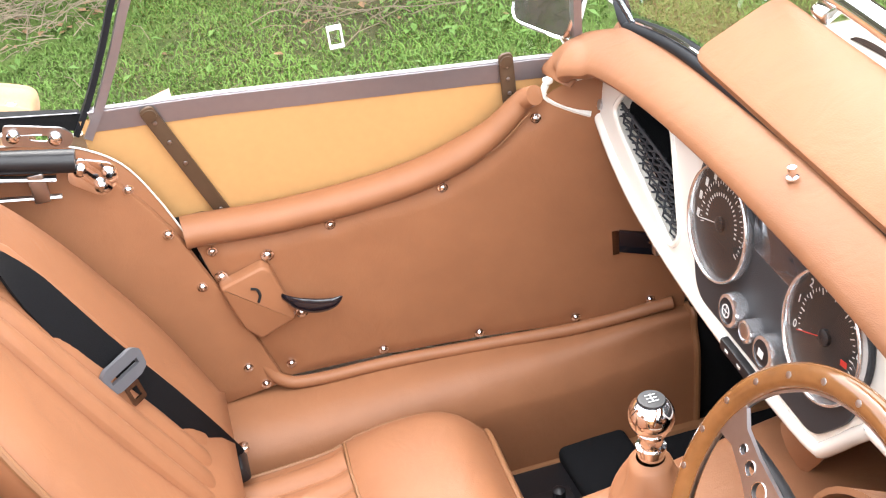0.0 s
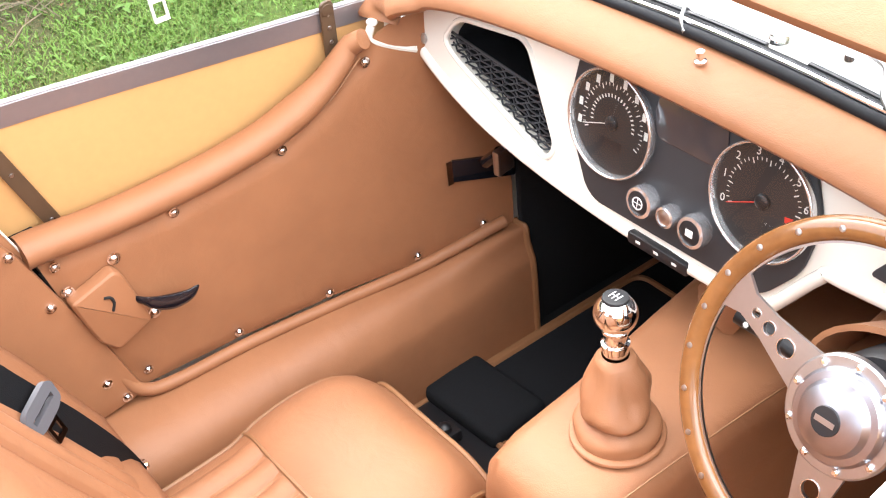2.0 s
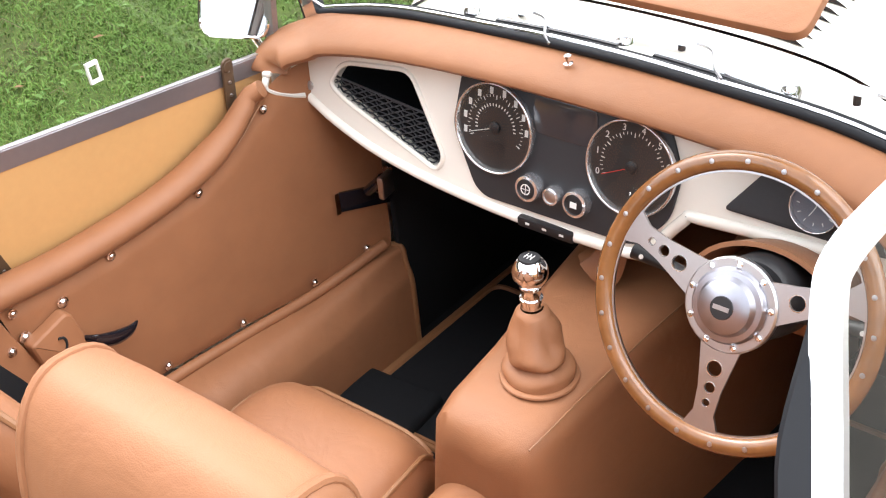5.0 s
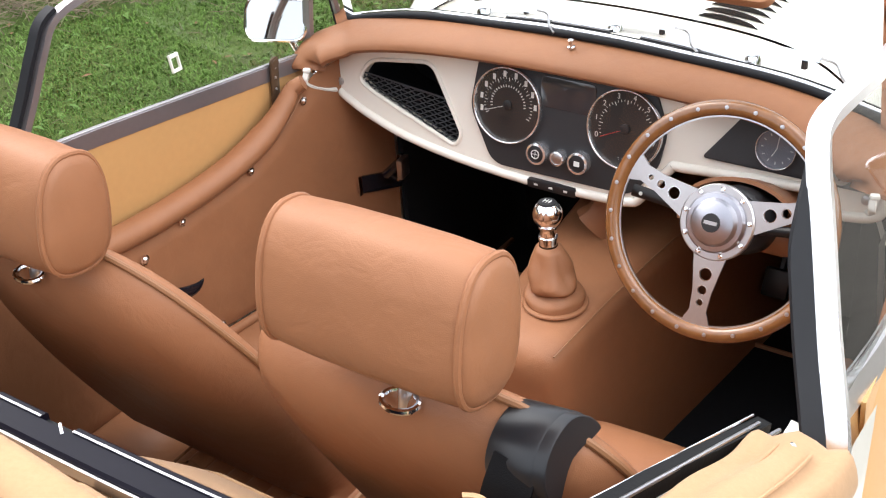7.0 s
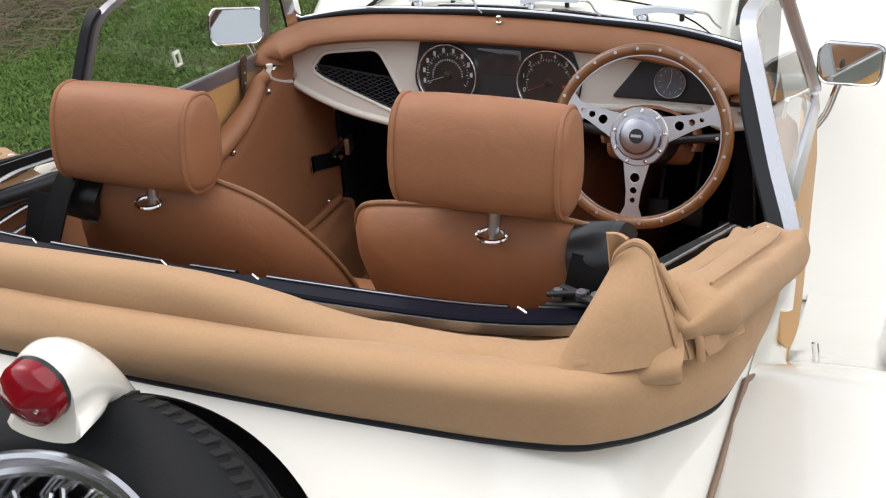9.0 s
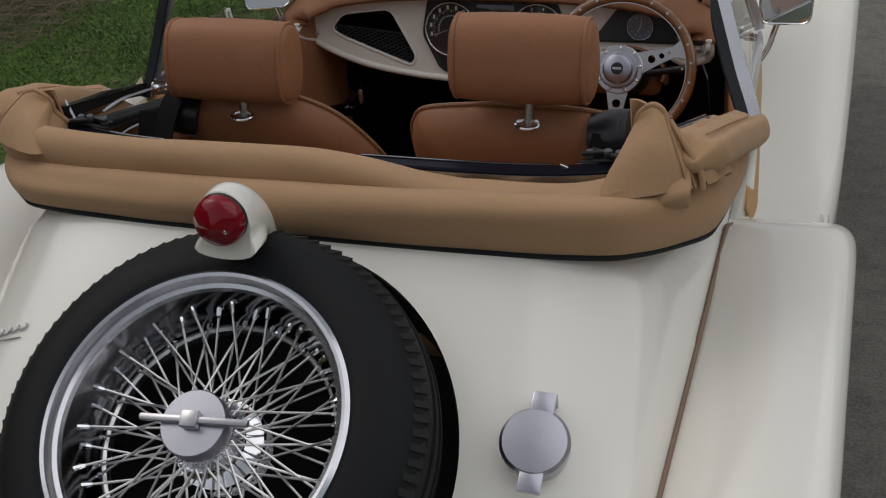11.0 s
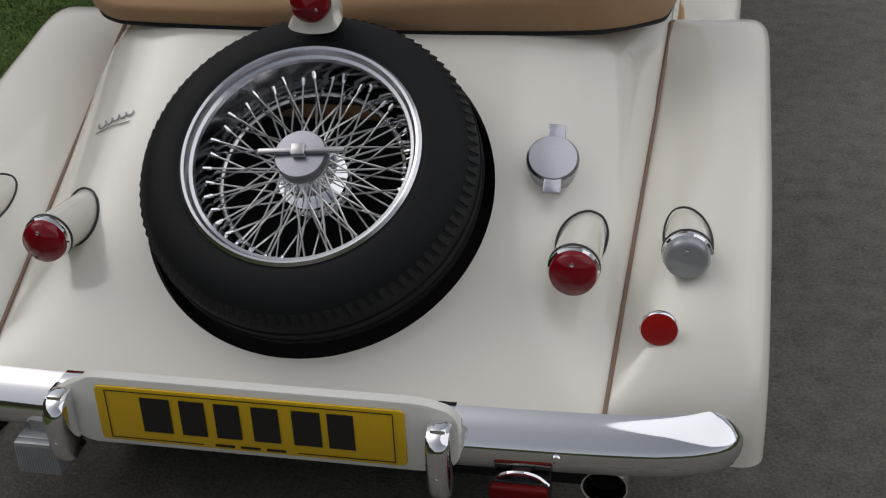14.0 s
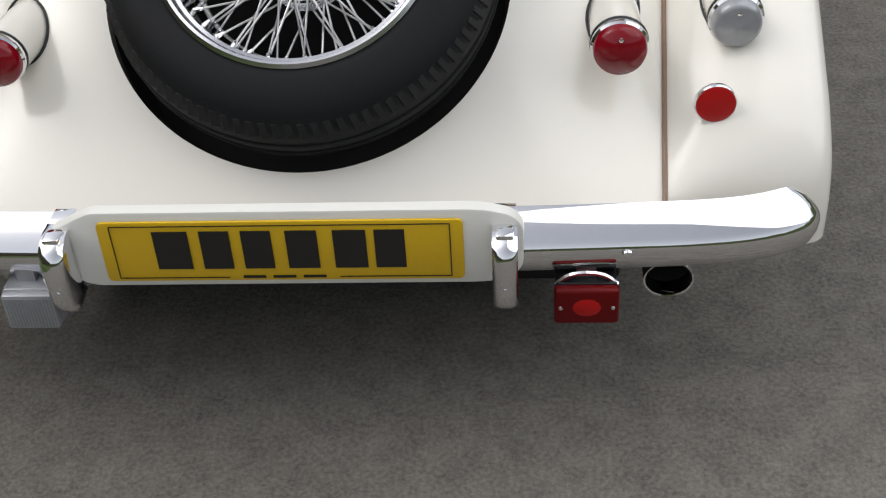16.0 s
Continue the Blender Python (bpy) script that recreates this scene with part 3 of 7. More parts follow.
def build_brake_lamp():
    lamp = empty("high_brake_lamp", (0, 0, 0), car)
    y0, z0, r = 0.547, 0.942, 0.0365
    bm = bmesh.new()
    spec = [(0.553, 0.0385, 0.981, 0.884), (0.562, 0.040, 0.983, 0.886), (0.58, 0.0415, 0.982, 0.888), (0.603, 0.0400, 0.970, 0.880), (0.623, 0.0355, 0.950, 0.868),
            (0.643, 0.0285, 0.924, 0.852), (0.660, 0.0200, 0.897, 0.838), (0.676, 0.0115, 0.868, 0.826), (0.690, 0.004, 0.842, 0.822)]
    spec = [tuple(p) for p in zip(*[[q.x for q in curve_points([(r[k], 0, 0) for r in spec], 3)] for k in range(4)])]
    loops = []
    for y, w, t, b in spec:
        c, h = (t + b) / 2, (t - b) / 2
        flare = 0.024 * smooth01((0.625 - y) / 0.05)
        lp = []
        for i in range(36):
            a = 2 * math.pi * i / 36
            sa = math.sin(a)
            low = smooth01((-sa - 0.35) / 0.6)
            lp.append(V((w + flare * low) * math.cos(a) * (1 + 0.35 * low * smooth01((0.63 - y) / 0.06)), y - 0.016 * low * smooth01((0.60 - y) / 0.04), c + h * sa))
        loops.append(lp)
    rings(bm, loops)
    part("nacelle", bm, PAINT, lamp, "cream teardrop lamp nacelle", angle=70)
    m = axis_frame((0, y0, z0), (0, -1, 0))
    part("gasket", lathe([(r * 1.0, -0.008), (r * 1.015, -0.003), (r * 0.99, 0.002)], m, 32), BLACK, lamp)
    part("lens", lathe([(r, -0.004), (r, 0.010), (r * 0.92, 0.018), (r * 0.6, 0.024), (r * 0.25, 0.030), (0.001, 0.033)], m, 32), REDLENS, lamp, "red conical brake lamp lens", angle=80)
    part("screw", lathe([(0.003, 0), (0.003, 0.003), (0.001, 0.004)], axis_frame((0.017, y0 - 0.024, z0 - 0.006), (0, -1, 0)), 10), CHROME, lamp)


build_brake_lamp()


def build_fuel_cap():
    cap = empty("fuel_filler_cap", (0, 0, 0), car)
    nrm = V(0.10, -0.55, 0.82).normalized()
    base = V(0.4375, 0.533, tail_z(0.4375, 0.533))
    m = axis_frame(base - nrm * 0.005, nrm, (1, 0, 0.0))
    part("neck", lathe([(0.044, 0.0), (0.044, 0.03), (0.041, 0.034)], m, 40), SATIN, cap, "satin metal neck")
    part("lid", lathe([(0.046, 0.026), (0.0485, 0.029), (0.0485, 0.042), (0.0440, 0.0475), (0.030, 0.049), (0.001, 0.0497)], m, 48), BRUSHED, cap, "round brushed metal lid")
    part("hinge", rbox((0.033, 0.034, 0.009), m @ pose(0.002, 0.054, 0.043), 0.002), BRUSHED, cap)
    part("hinge_drop", rbox((0.033, 0.008, 0.038), m @ pose(0.002, 0.068, 0.024), 0.002), BRUSHED, cap)
    part("catch", rbox((0.032, 0.036, 0.009), m @ pose(0.004, -0.053, 0.041), 0.002), BRUSHED, cap)


build_fuel_cap()


def build_bumper():
    b = empty("rear_bumper", (0, 0, 0), car)
    pts = [(-0.790, 0.122, 0.380), (-0.752, 0.086, 0.378), (-0.66, 0.062, 0.377), (-0.50, 0.052, 0.377), (-0.25, 0.046, 0.377), (0, 0.045, 0.377),
           (0.25, 0.046, 0.377), (0.50, 0.052, 0.377), (0.66, 0.062, 0.377), (0.752, 0.086, 0.378), (0.790, 0.122, 0.380)]
    path = curve_points(pts, 6)
    sec = [(-0.030, -0.050), (-0.010, -0.053), (0.008, -0.049), (0.020, -0.038), (0.0270, -0.020), (0.0290, -0.004), (0.0270, 0.007), (0.0200, 0.0165), (0.006, 0.030), (-0.010, 0.0415), (-0.030, 0.046), (-0.026, 0.0)]
    bm = bmesh.new()
    sweep(bm, path, sec, (0, 0, 1), scale=lambda t: 0.10 + 0.90 * math.sqrt(1 - (1 - min(1, min(t, 1 - t) * 9)) ** 2))
    part("blade", bm, CHROME, b, "polished chrome bumper blade")
    for x in (-0.505, 0.505):
        part("bolt", lathe([(0.008, 0), (0.007, 0.004), (0.001, 0.006)], axis_frame((x, 0.022, 0.374), (0, -1, 0)), 14), CHROME, b)
    for s in (-1, 1):
        o = empty("overrider", (0, 0, 0), b)
        prof = [(-0.066, 0.010), (-0.045, -0.001), (0.0, -0.004), (0.030, -0.001), (0.046, 0.008), (0.056, 0.028), (0.052, 0.055)]
        loops = []
        for dz, dy in prof:
            loops.append([V(s * 0.326 + u, -0.055 + dy + w, 0.398 + dz) for u, w in ((-0.016, 0.05), (-0.018, 0.006), (-0.010, -0.002), (0.010, -0.002), (0.018, 0.006), (0.016, 0.05))])
        bm = bmesh.new()
        rings(bm, loops)
        part("guard", bm, CHROME, o, "upright chrome overrider", angle=50)
        part("bolt", lathe([(0.005, 0), (0.005, 0.003), (0.001, 0.004)], axis_frame((s * 0.326, -0.058, 0.375), (0, -1, 0)), 10), CHROME, o)
        part("fitting", rbox((0.026, 0.030, 0.012), pose(s * 0.326, -0.020, 0.452), 0.004), CHROME, o)
    return b


build_bumper()


def build_plate():
    p = empty("number_plate", (0, 0, 0), car)
    m = axis_frame((0, -0.004, 0.411), (0, -1, 0.05), (1, 0, 0))
    out = [(-0.285, -0.068), (-0.270, -0.068), (0.290, -0.067), (0.330, -0.062), (0.352, -0.040), (0.354, 0.035), (0.338, 0.056), (0.300, 0.066), (0.275, 0.068),
           (-0.275, 0.068), (-0.292, 0.060), (-0.318, 0.047), (-0.348, 0.034), (-0.345, -0.010), (-0.310, -0.062)]
    part("surround", slab(rounded(out, 0.012), m @ pose(0, 0, -0.022), 0.020, 0.006), WHITEPLASTIC, p, "white plastic plate holder")
    part("plate", slab(rounded([(-0.2665, -0.0535), (0.2665, -0.0535), (0.2665, 0.0535), (-0.2665, 0.0535)], 0.010), m @ pose(0, 0, -0.001), 0.004, 0.001), YELLOW, p, "yellow reflective plate")
    z = m @ pose(0, 0, 0.0045)
    for x, w in ((-0.152, 0.052), (-0.087, 0.044), (-0.026, 0.044), (0.040, 0.046), (0.110, 0.048), (0.168, 0.044)):
        part("character_bar", rbox((w, 0.068, 0.001), z @ pose(x - 0.008, 0.004, 0), 0), PLATEBLACK, p)
    for x, y, w, h in ((0, 0.047, 0.494, 0.0014), (0.165, -0.047, 0.165, 0.0014), (-0.165, -0.047, 0.165, 0.0014), (-0.2475, 0, 0.0014, 0.094), (0.2475, 0, 0.0014, 0.094)):
        part("border_line", rbox((w, h, 0.0008), z @ pose(x, y, -0.0004), 0), PLATEBLACK, p)
    for x in (-0.045, 0, 0.045):
        part("maker_bar", rbox((0.034, 0.0045, 0.0008), z @ pose(x, -0.046, -0.0004), 0), PLATEBLACK, p)


build_plate()


def build_under_bumper():
    f = empty("fog_lamp", (0, 0, 0), car)
    m = axis_frame((0.446, 0.012, 0.293), (0, -1, 0.05))
    part("body", slab(rounded([(-0.046, -0.032), (0.046, -0.032), (0.046, 0.032), (-0.046, 0.032)], 0.006), m @ pose(0, 0, -0.045), 0.046, 0.004), BLACK, f)
    part("lens", rbox((0.097, 0.066, 0.018), m @ pose(0, 0, 0.010), 0.006, 3), FOGLENS, f, "dark red fog lamp lens")
    # brighter dome on the lens front paints the glow of the reflector behind
    part("reflector", lathe([(0.024, 0.0), (0.018, 0.0016), (0.010, 0.0026), (0.0008, 0.0030)], m @ pose(0, 0, 0.0182) @ Matrix.Diagonal((1.0, 0.78, 1.0, 1.0)), 24), REDBRIGHT, f, "bright red patch for the reflector's glow through the lens")
    part("bracket", rbox((0.03, 0.012, 0.05), pose(0.446, 0.035, 0.325), 0.002), SATIN, f)
    part("hoop", tube(curve_points([(0.40, 0.02, 0.318), (0.42, 0.02, 0.335), (0.446, 0.02, 0.34), (0.472, 0.02, 0.335), (0.492, 0.02, 0.318)], 5), 0.004, 6, up=(0, 1, 0)), CHROME, f)
    for x in (-0.039, 0.039):
        part("screw", lathe([(0.004, 0), (0.003, 0.003), (0.001, 0.004)], m @ pose(x, 0, 0.018), 8), CHROME, f)
    r = empty("reversing_lamp", (0, 0, 0), car)
    m = axis_frame((-0.404, 0.004, 0.296), (0, -1, 0.05))
    part("body", slab(rounded([(-0.042, -0.034), (0.042, -0.034), (0.042, 0.034), (-0.042, 0.034)], 0.006), m @ pose(0, 0, -0.045), 0.046, 0.004), CLEARLENS, r, "clear lamp body")
    part("lens", slab(rounded([(-0.041, -0.033), (0.041, -0.033), (0.041, 0.033), (-0.041, 0.033)], 0.006), m @ pose(0, 0, 0.001), 0.016, 0.005), CLEARLENS, r, "clear ribbed reversing lamp lens")
    for i in range(15):
        part("rib", rbox((0.0024, 0.056, 0.003), m @ pose(-0.035 + 0.005 * i, 0, 0.017), 0), CLEARLENS, r)
    part("bracket", rbox((0.03, 0.012, 0.05), pose(-0.412, 0.03, 0.34), 0.002), SATIN, r)
    for s in (-1, 1):
        e = empty("exhaust_tip", (0, 0, 0), car)
        m = axis_frame((s * 0.578, 0.085, 0.268), (0, -1, 0.02)) @ Matrix.Diagonal((1.18, 1.05, 1, 1))
        part("pipe", lathe([(0.028, -0.25), (0.033, -0.24), (0.033, -0.002), (0.0335, 0.001), (0.031, 0.0), (0.029, -0.01), (0.028, -0.20), (0.001, -0.20)], m, 32), CHROME, e, "chrome exhaust tail pipe")
        part("soot", lathe([(0.0283, -0.03), (0.0275, -0.19), (0.001, -0.19)], m, 24, caps=False), DARK, e)


build_under_bumper()


def build_badge():
    b = empty("tail_badge", (0, 0, 0), car)
    pts = []
    for i in range(60):
        t = i / 59
        x = -0.50 + 0.085 * t
        u = 0.006 * math.sin(t * 34) * (1 - 0.4 * t)
        y = 0.590 + 0.006 * t + u
        pts.append(V(x + 0.004 * math.cos(t * 34), y, tail_z(x, y) + 0.004))
    part("emblem_stroke", tube(pts, 0.0016, 6), SATIN, b, "small satin metal emblem strokes")
    pts = [V(x, 0.580, tail_z(x, 0.580) + 0.004) for x in (-0.50, -0.46, -0.42)]
    part("emblem_bar", tube(pts, 0.0012, 6), SATIN, b)


build_badge()


# ---- doors, sills and trim ----
STUD = None


def stud(at, way, parent, size=0.0065):
    """A small domed chrome trim screw in a cup washer."""
    global STUD
    k = axis_frame(at, way, (0.2, 0.5, 0.9)) @ Matrix.Scale(size / 0.0065, 4)
    if STUD is None:
        bm = lathe([(0.0075, 0.0), (0.0072, 0.0018), (0.0055, 0.0022), (0.0045, 0.0042), (0.0025, 0.0056), (0.0003, 0.006)], Matrix(), 14)
        STUD = part("trim_screw", bm, CHROME, parent)
        STUD.matrix_basis = k
        return STUD
    return again("trim_screw", STUD, k, parent)


DOOR_X = [(1.20, 0.530), (1.40, 0.545), (1.60, 0.536), (1.75, 0.519), (1.90, 0.493), (2.06, 0.462)]


def door_x(y):
    return eased(y, DOOR_X)


TOP_EDGE = [(1.385, 0.622), (1.48, 0.615), (1.567, 0.618), (1.65, 0.627), (1.726, 0.646), (1.80, 0.683), (1.855, 0.734), (1.90, 0.76), (2.05, 0.77)]


def top_edge(y):
    return eased(y, TOP_EDGE)


def build_door(s, seen):
    def door_x(y):
        return eased(y, DOOR_X) + (0.0 if seen else 0.062)

    door = empty("door", (0, 0, 0), car)
    tagged(door, "closed tan leather trimmed passenger door" if seen else "closed tan leather trimmed driver door")

    def skin(u, v):
        y = lerp(1.40, 2.03, u)
        return (s * (eased(y, DOOR_X) + 0.075 - 0.02 * v), y, lerp(min(top_edge(y), 0.74) - 0.01, 0.26, v))
    part("outer_skin", surface(skin, 16, 8, thick=0.004), PAINT, door, "cream outer door skin")

    def rear_y(z):
        return eased(z, [(0.36, 1.458), (0.42, 1.437), (0.50, 1.412), (0.58, 1.392), (0.64, 1.380)])

    def inner(u, v):
        z0, z1 = 0.365, None
        a = rear_y(0.365 + (0.62 - 0.365) * v)
        y = lerp(a, 2.055, u)
        z = lerp(0.365, top_edge(y), v)
        edge = min(u * 0.64, (1 - v) * 0.26, v * 0.26 + 0.01)
        puff = 0.006 * smooth01(edge / 0.03) + 0.0015 * noise.noise((y * 9, z * 9, 3))
        for yy, zz in PINS:
            d = math.hypot(y - yy, z - zz)
            puff -= 0.0045 * math.exp(-(d / 0.014) ** 2)
        return (s * (door_x(y) - puff), y, z)
    part("inner_panel", surface(inner, 90, 40), LEATHER, door, "tan leather door card")

    def edge_strip(u, v):
        z = lerp(0.365, 0.62, u)
        return (s * lerp(door_x(1.4), eased(1.4, DOOR_X) + 0.075, v), rear_y(z), z)
    part("rear_edge", surface(edge_strip, 8, 2), LEATHER, door)
    # padded roll along the top
    path = [V(s * (door_x(y) + 0.005), y, top_edge(y) + 0.018) for y in [1.372 + 0.475 * k / 40 for k in range(41)]]
    path = path + [V(s * (door_x(1.858) - 0.008), 1.858, 0.755)]
    bm = bmesh.new()
    sweep(bm, path, [(0.026 * math.cos(a) * s, 0.0215 * math.sin(a)) for a in [2 * math.pi * i / 20 for i in range(20)]], (0, 0, 1), scale=lambda t: 1.0 if t < 0.80 else 1.0 - 1.9 * (t - 0.80))
    part("top_roll", bm, LEATHER, door, "padded tan leather roll")
    seam = [V(s * (door_x(y) - 0.009), y, top_edge(y) + 0.001) for y in [1.40 + 0.45 * k / 40 for k in range(41)]]
    part("seam_welt", tube(seam, 0.0013, 6), PIPING, door)
    for y, z in PINS:
        stud((s * (door_x(y) - 0.003), y, z), (-s, 0, 0), door)
    if seen:
        # latch cover, pull handle
        m = axis_frame((s * 0.536, 0, 0), (-s, 0, 0), (0, 1, 0))
        cover = slab(rounded([(1.400, 0.560), (1.410, 0.518), (1.420, 0.484), (1.440, 0.460), (1.494, 0.482), (1.484, 0.528), (1.473, 0.571), (1.463, 0.579)], 0.007), m, 0.021, 0.007, seg=3)
        part("latch_cover", cover, LEATHER, door, "raised tan leather latch cover", angle=22)
        arc = curve_points([m @ V(1.441, 0.5495, 0.0212), m @ V(1.449, 0.546, 0.0216), m @ V(1.4515, 0.536, 0.0214), m @ V(1.4475, 0.525, 0.0210)], 5)
        part("cover_slot", tube(arc, 0.0021, 6, up=(1, 0, 0)), DARK, door)
        part("handle_boss", lathe([(0.026, 0), (0.025, 0.008), (0.018, 0.012), (0.001, 0.013)], axis_frame((s * (door_x(1.5) - 0.004), 1.492, 0.527), (-s, 0, 0)), 24), LEATHER, door)
        pts = curve_points([(s * 0.520, 1.478, 0.524), (s * 0.508, 1.490, 0.520), (s * 0.505, 1.504, 0.511), (s * 0.504, 1.524, 0.503), (s * 0.503, 1.545, 0.502), (s * 0.503, 1.561, 0.509)], 6)
        bm = bmesh.new()
        sweep(bm, pts, circle(0.0050, 10, 0.0115), (0, 0, 1), scale=lambda t: eased(t, [(0, 0.45), (0.2, 0.62), (0.42, 0.92), (0.62, 1.0), (0.82, 0.72), (0.95, 0.34), (1.0, 0.08)]))
        part("pull_handle", bm, GLOSSBLACK, door, "curved gloss black pull handle")
        for y, z in ((1.474, 0.584), (1.407, 0.566), (1.503, 0.478)):
            stud((s * (door_x(y) - 0.008), y, z), (-s, 0, 0), door, 0.008)
        # black hinge strap near the dash
        part("hinge_strap", rbox((0.012, 0.110, 0.036), pose(s * 0.466, 2.010, 0.494, -14, 0, s * 12), 0.002), GLOSSBLACK, door, "black hinge strap")
        part("hinge_bracket", rbox((0.012, 0.034, 0.040), pose(s * 0.395, 1.995, 0.548, 0, 0, 10), 0.003), SATIN, door, "bright metal hinge bracket")
        part("hinge_arm", straight((s * 0.440, 1.998, 0.520), (s * 0.398, 1.992, 0.560), 0.009, 10), GLOSSBLACK, door)
        part("hinge_trim", rbox((0.002, 0.010, 0.040), pose(s * 0.470, 1.954, 0.508), 0), CHROME, door)
        for dz in (-0.02, 0.0, 0.02):
            part("hinge_bolt", lathe([(0.007, 0), (0.007, 0.010), (0.001, 0.012)], axis_frame((s * 0.450, 2.05 + dz * 0.3, 0.51 + dz), (-s, -0.4, 0)), 8), CHROME, door)
    return door


PINS = [(1.403, 0.606), (1.566, 0.608), (1.725, 0.634), (1.858, 0.719), (1.473, 0.388), (1.609, 0.377), (1.752, 0.375), (1.895, 0.378), (2.005, 0.392)]
build_door(-1, True)
build_door(1, False)


def build_sill(s):
    sill = empty("sill_trim", (0, 0, 0), car)
    sec = [(0.545, 0.352), (0.500, 0.352), (0.470, 0.346), (0.446, 0.332), (0.430, 0.308), (0.424, 0.275), (0.424, 0.165)]
    sec = [(p.x, p.y) for p in curve_points([(a, b, 0) for a, b in sec], 4)]

    def fn(u, v):
        y = lerp(1.22, 2.06, u)
        k = min(len(sec) - 1, int(v * (len(sec) - 1) + 0.5))
        x, z = sec[k]
        x -= max(0, 0.545 - door_x(max(y, 1.40))) * smooth01((z - 0.30) / 0.05) * max(0.0, min(1.0, (x - 0.43) / 0.10))
        return (s * x, y, z + 0.02 * smooth01((y - 1.85) / 0.2) * (1 if z > 0.25 else 0))
    part("sill_cover", surface(fn, 30, len(sec) - 1), LEATHER, sill, "tan leather padded sill box")
    end = [V(*fn(1.0, k / (len(sec) - 1))) for k in range(len(sec))]
    part("end_piping", tube(end, 0.0055, 8, up=(0, 1, 0)), PIPING, sill)
    bm = bmesh.new()
    bm.faces.new([bm.verts.new(p) for p in end + [V(s * 0.53, 2.06, 0.165)]])
    part("end_panel", bm, CARPET, sill)
    path = curve_points([(s * 0.541, 1.425, 0.435), (s * 0.537, 1.437, 0.395), (s * 0.530, 1.458, 0.368), (s * 0.525, 1.50, 0.360), (s * 0.522, 1.62, 0.358), (s * 0.508, 1.76, 0.356), (s * 0.484, 1.90, 0.362), (s * 0.455, 2.035, 0.388)], 8)
    part("draught_roll", tube(path, 0.0095, 12), LEATHER, sill, "tan leather draught roll")
    # footwell side
    if s > 0:
        part("kick_return", rbox((0.085, 0.010, 0.52), pose(0.492, 2.024, 0.46), 0.003), CARPET, sill)
    part("kick_panel", rbox((0.012, 0.50, 0.62), pose(s * 0.450, 2.31, 0.47), 0.003), CARPET, sill)


build_sill(-1)
build_sill(1)


def build_quarter_trim(s):
    q = empty("quarter_trim", (0, 0, 0), car)
    outline = [(1.02, 0.815), (1.16, 0.820), (1.235, 0.803), (1.280, 0.778), (1.310, 0.746), (1.342, 0.694), (1.371, 0.635), (1.391, 0.575), (1.420, 0.50), (1.460, 0.365), (1.37, 0.352), (1.02, 0.352)]
    m = Matrix(((0, 0, -s, s * 0.541), (1, 0, 0, 0), (0, 1, 0, 0), (0, 0, 0, 1)))
    part("trim_panel", slab(rounded(outline, 0.02), m, 0.012, 0.005), LEATHER, q, "tan leather rear quarter panel")
    edge = curve_points([(s * 0.546, 1.16, 0.826), (s * 0.547, 1.225, 0.814), (s * 0.547, 1.268, 0.800), (s * 0.547, 1.304, 0.778), (s * 0.547, 1.329, 0.750), (s * 0.548, 1.353, 0.699), (s * 0.548, 1.376, 0.636)], 6)
    lip = [[p + V(s * 0.001, 0, 0), p + V(s * 0.001, 0, 0) + (V(0, 1.15, 0.40) - V(0, p.y, p.z)).normalized() * 0.03 - V(s * 0.012, 0, 0)] for p in edge]
    bm = bmesh.new()
    rings(bm, lip, False, False, False)
    part("rolled_edge", bm, LEATHER, q, "rolled tan leather edge")
    part("edge_piping", tube(edge, 0.0014, 8), WHITEPLASTIC, q, "cream edge piping")
    for y, z in ((1.321, 0.733), (1.354, 0.655), (1.379, 0.562), (1.412, 0.409), (1.431, 0.372)):
        stud((s * 0.529, y, z), (-s, 0, 0), q)
    # near-black sheet and tube stand in for the shade inside the door gap
    part("gap_shade_sheet", rbox((0.004, 0.085, 0.30), pose(s * 0.590, 1.405, 0.53, 22), 0.001), DARK, q)
    part("gap_shade_line", tube([V(s * 0.551, *p) for p in ((1.388, 0.60), (1.416, 0.50), (1.45, 0.38))], 0.004, 6), DARK, q)
    for z in (0.535, 0.500, 0.465):
        part("striker", rbox((0.004, 0.006, 0.014), pose(s * 0.548, 1.408 + (0.52 - z) * 0.28, z), 0.001), BARREL, q)
    return q


build_quarter_trim(-1)
build_quarter_trim(1)


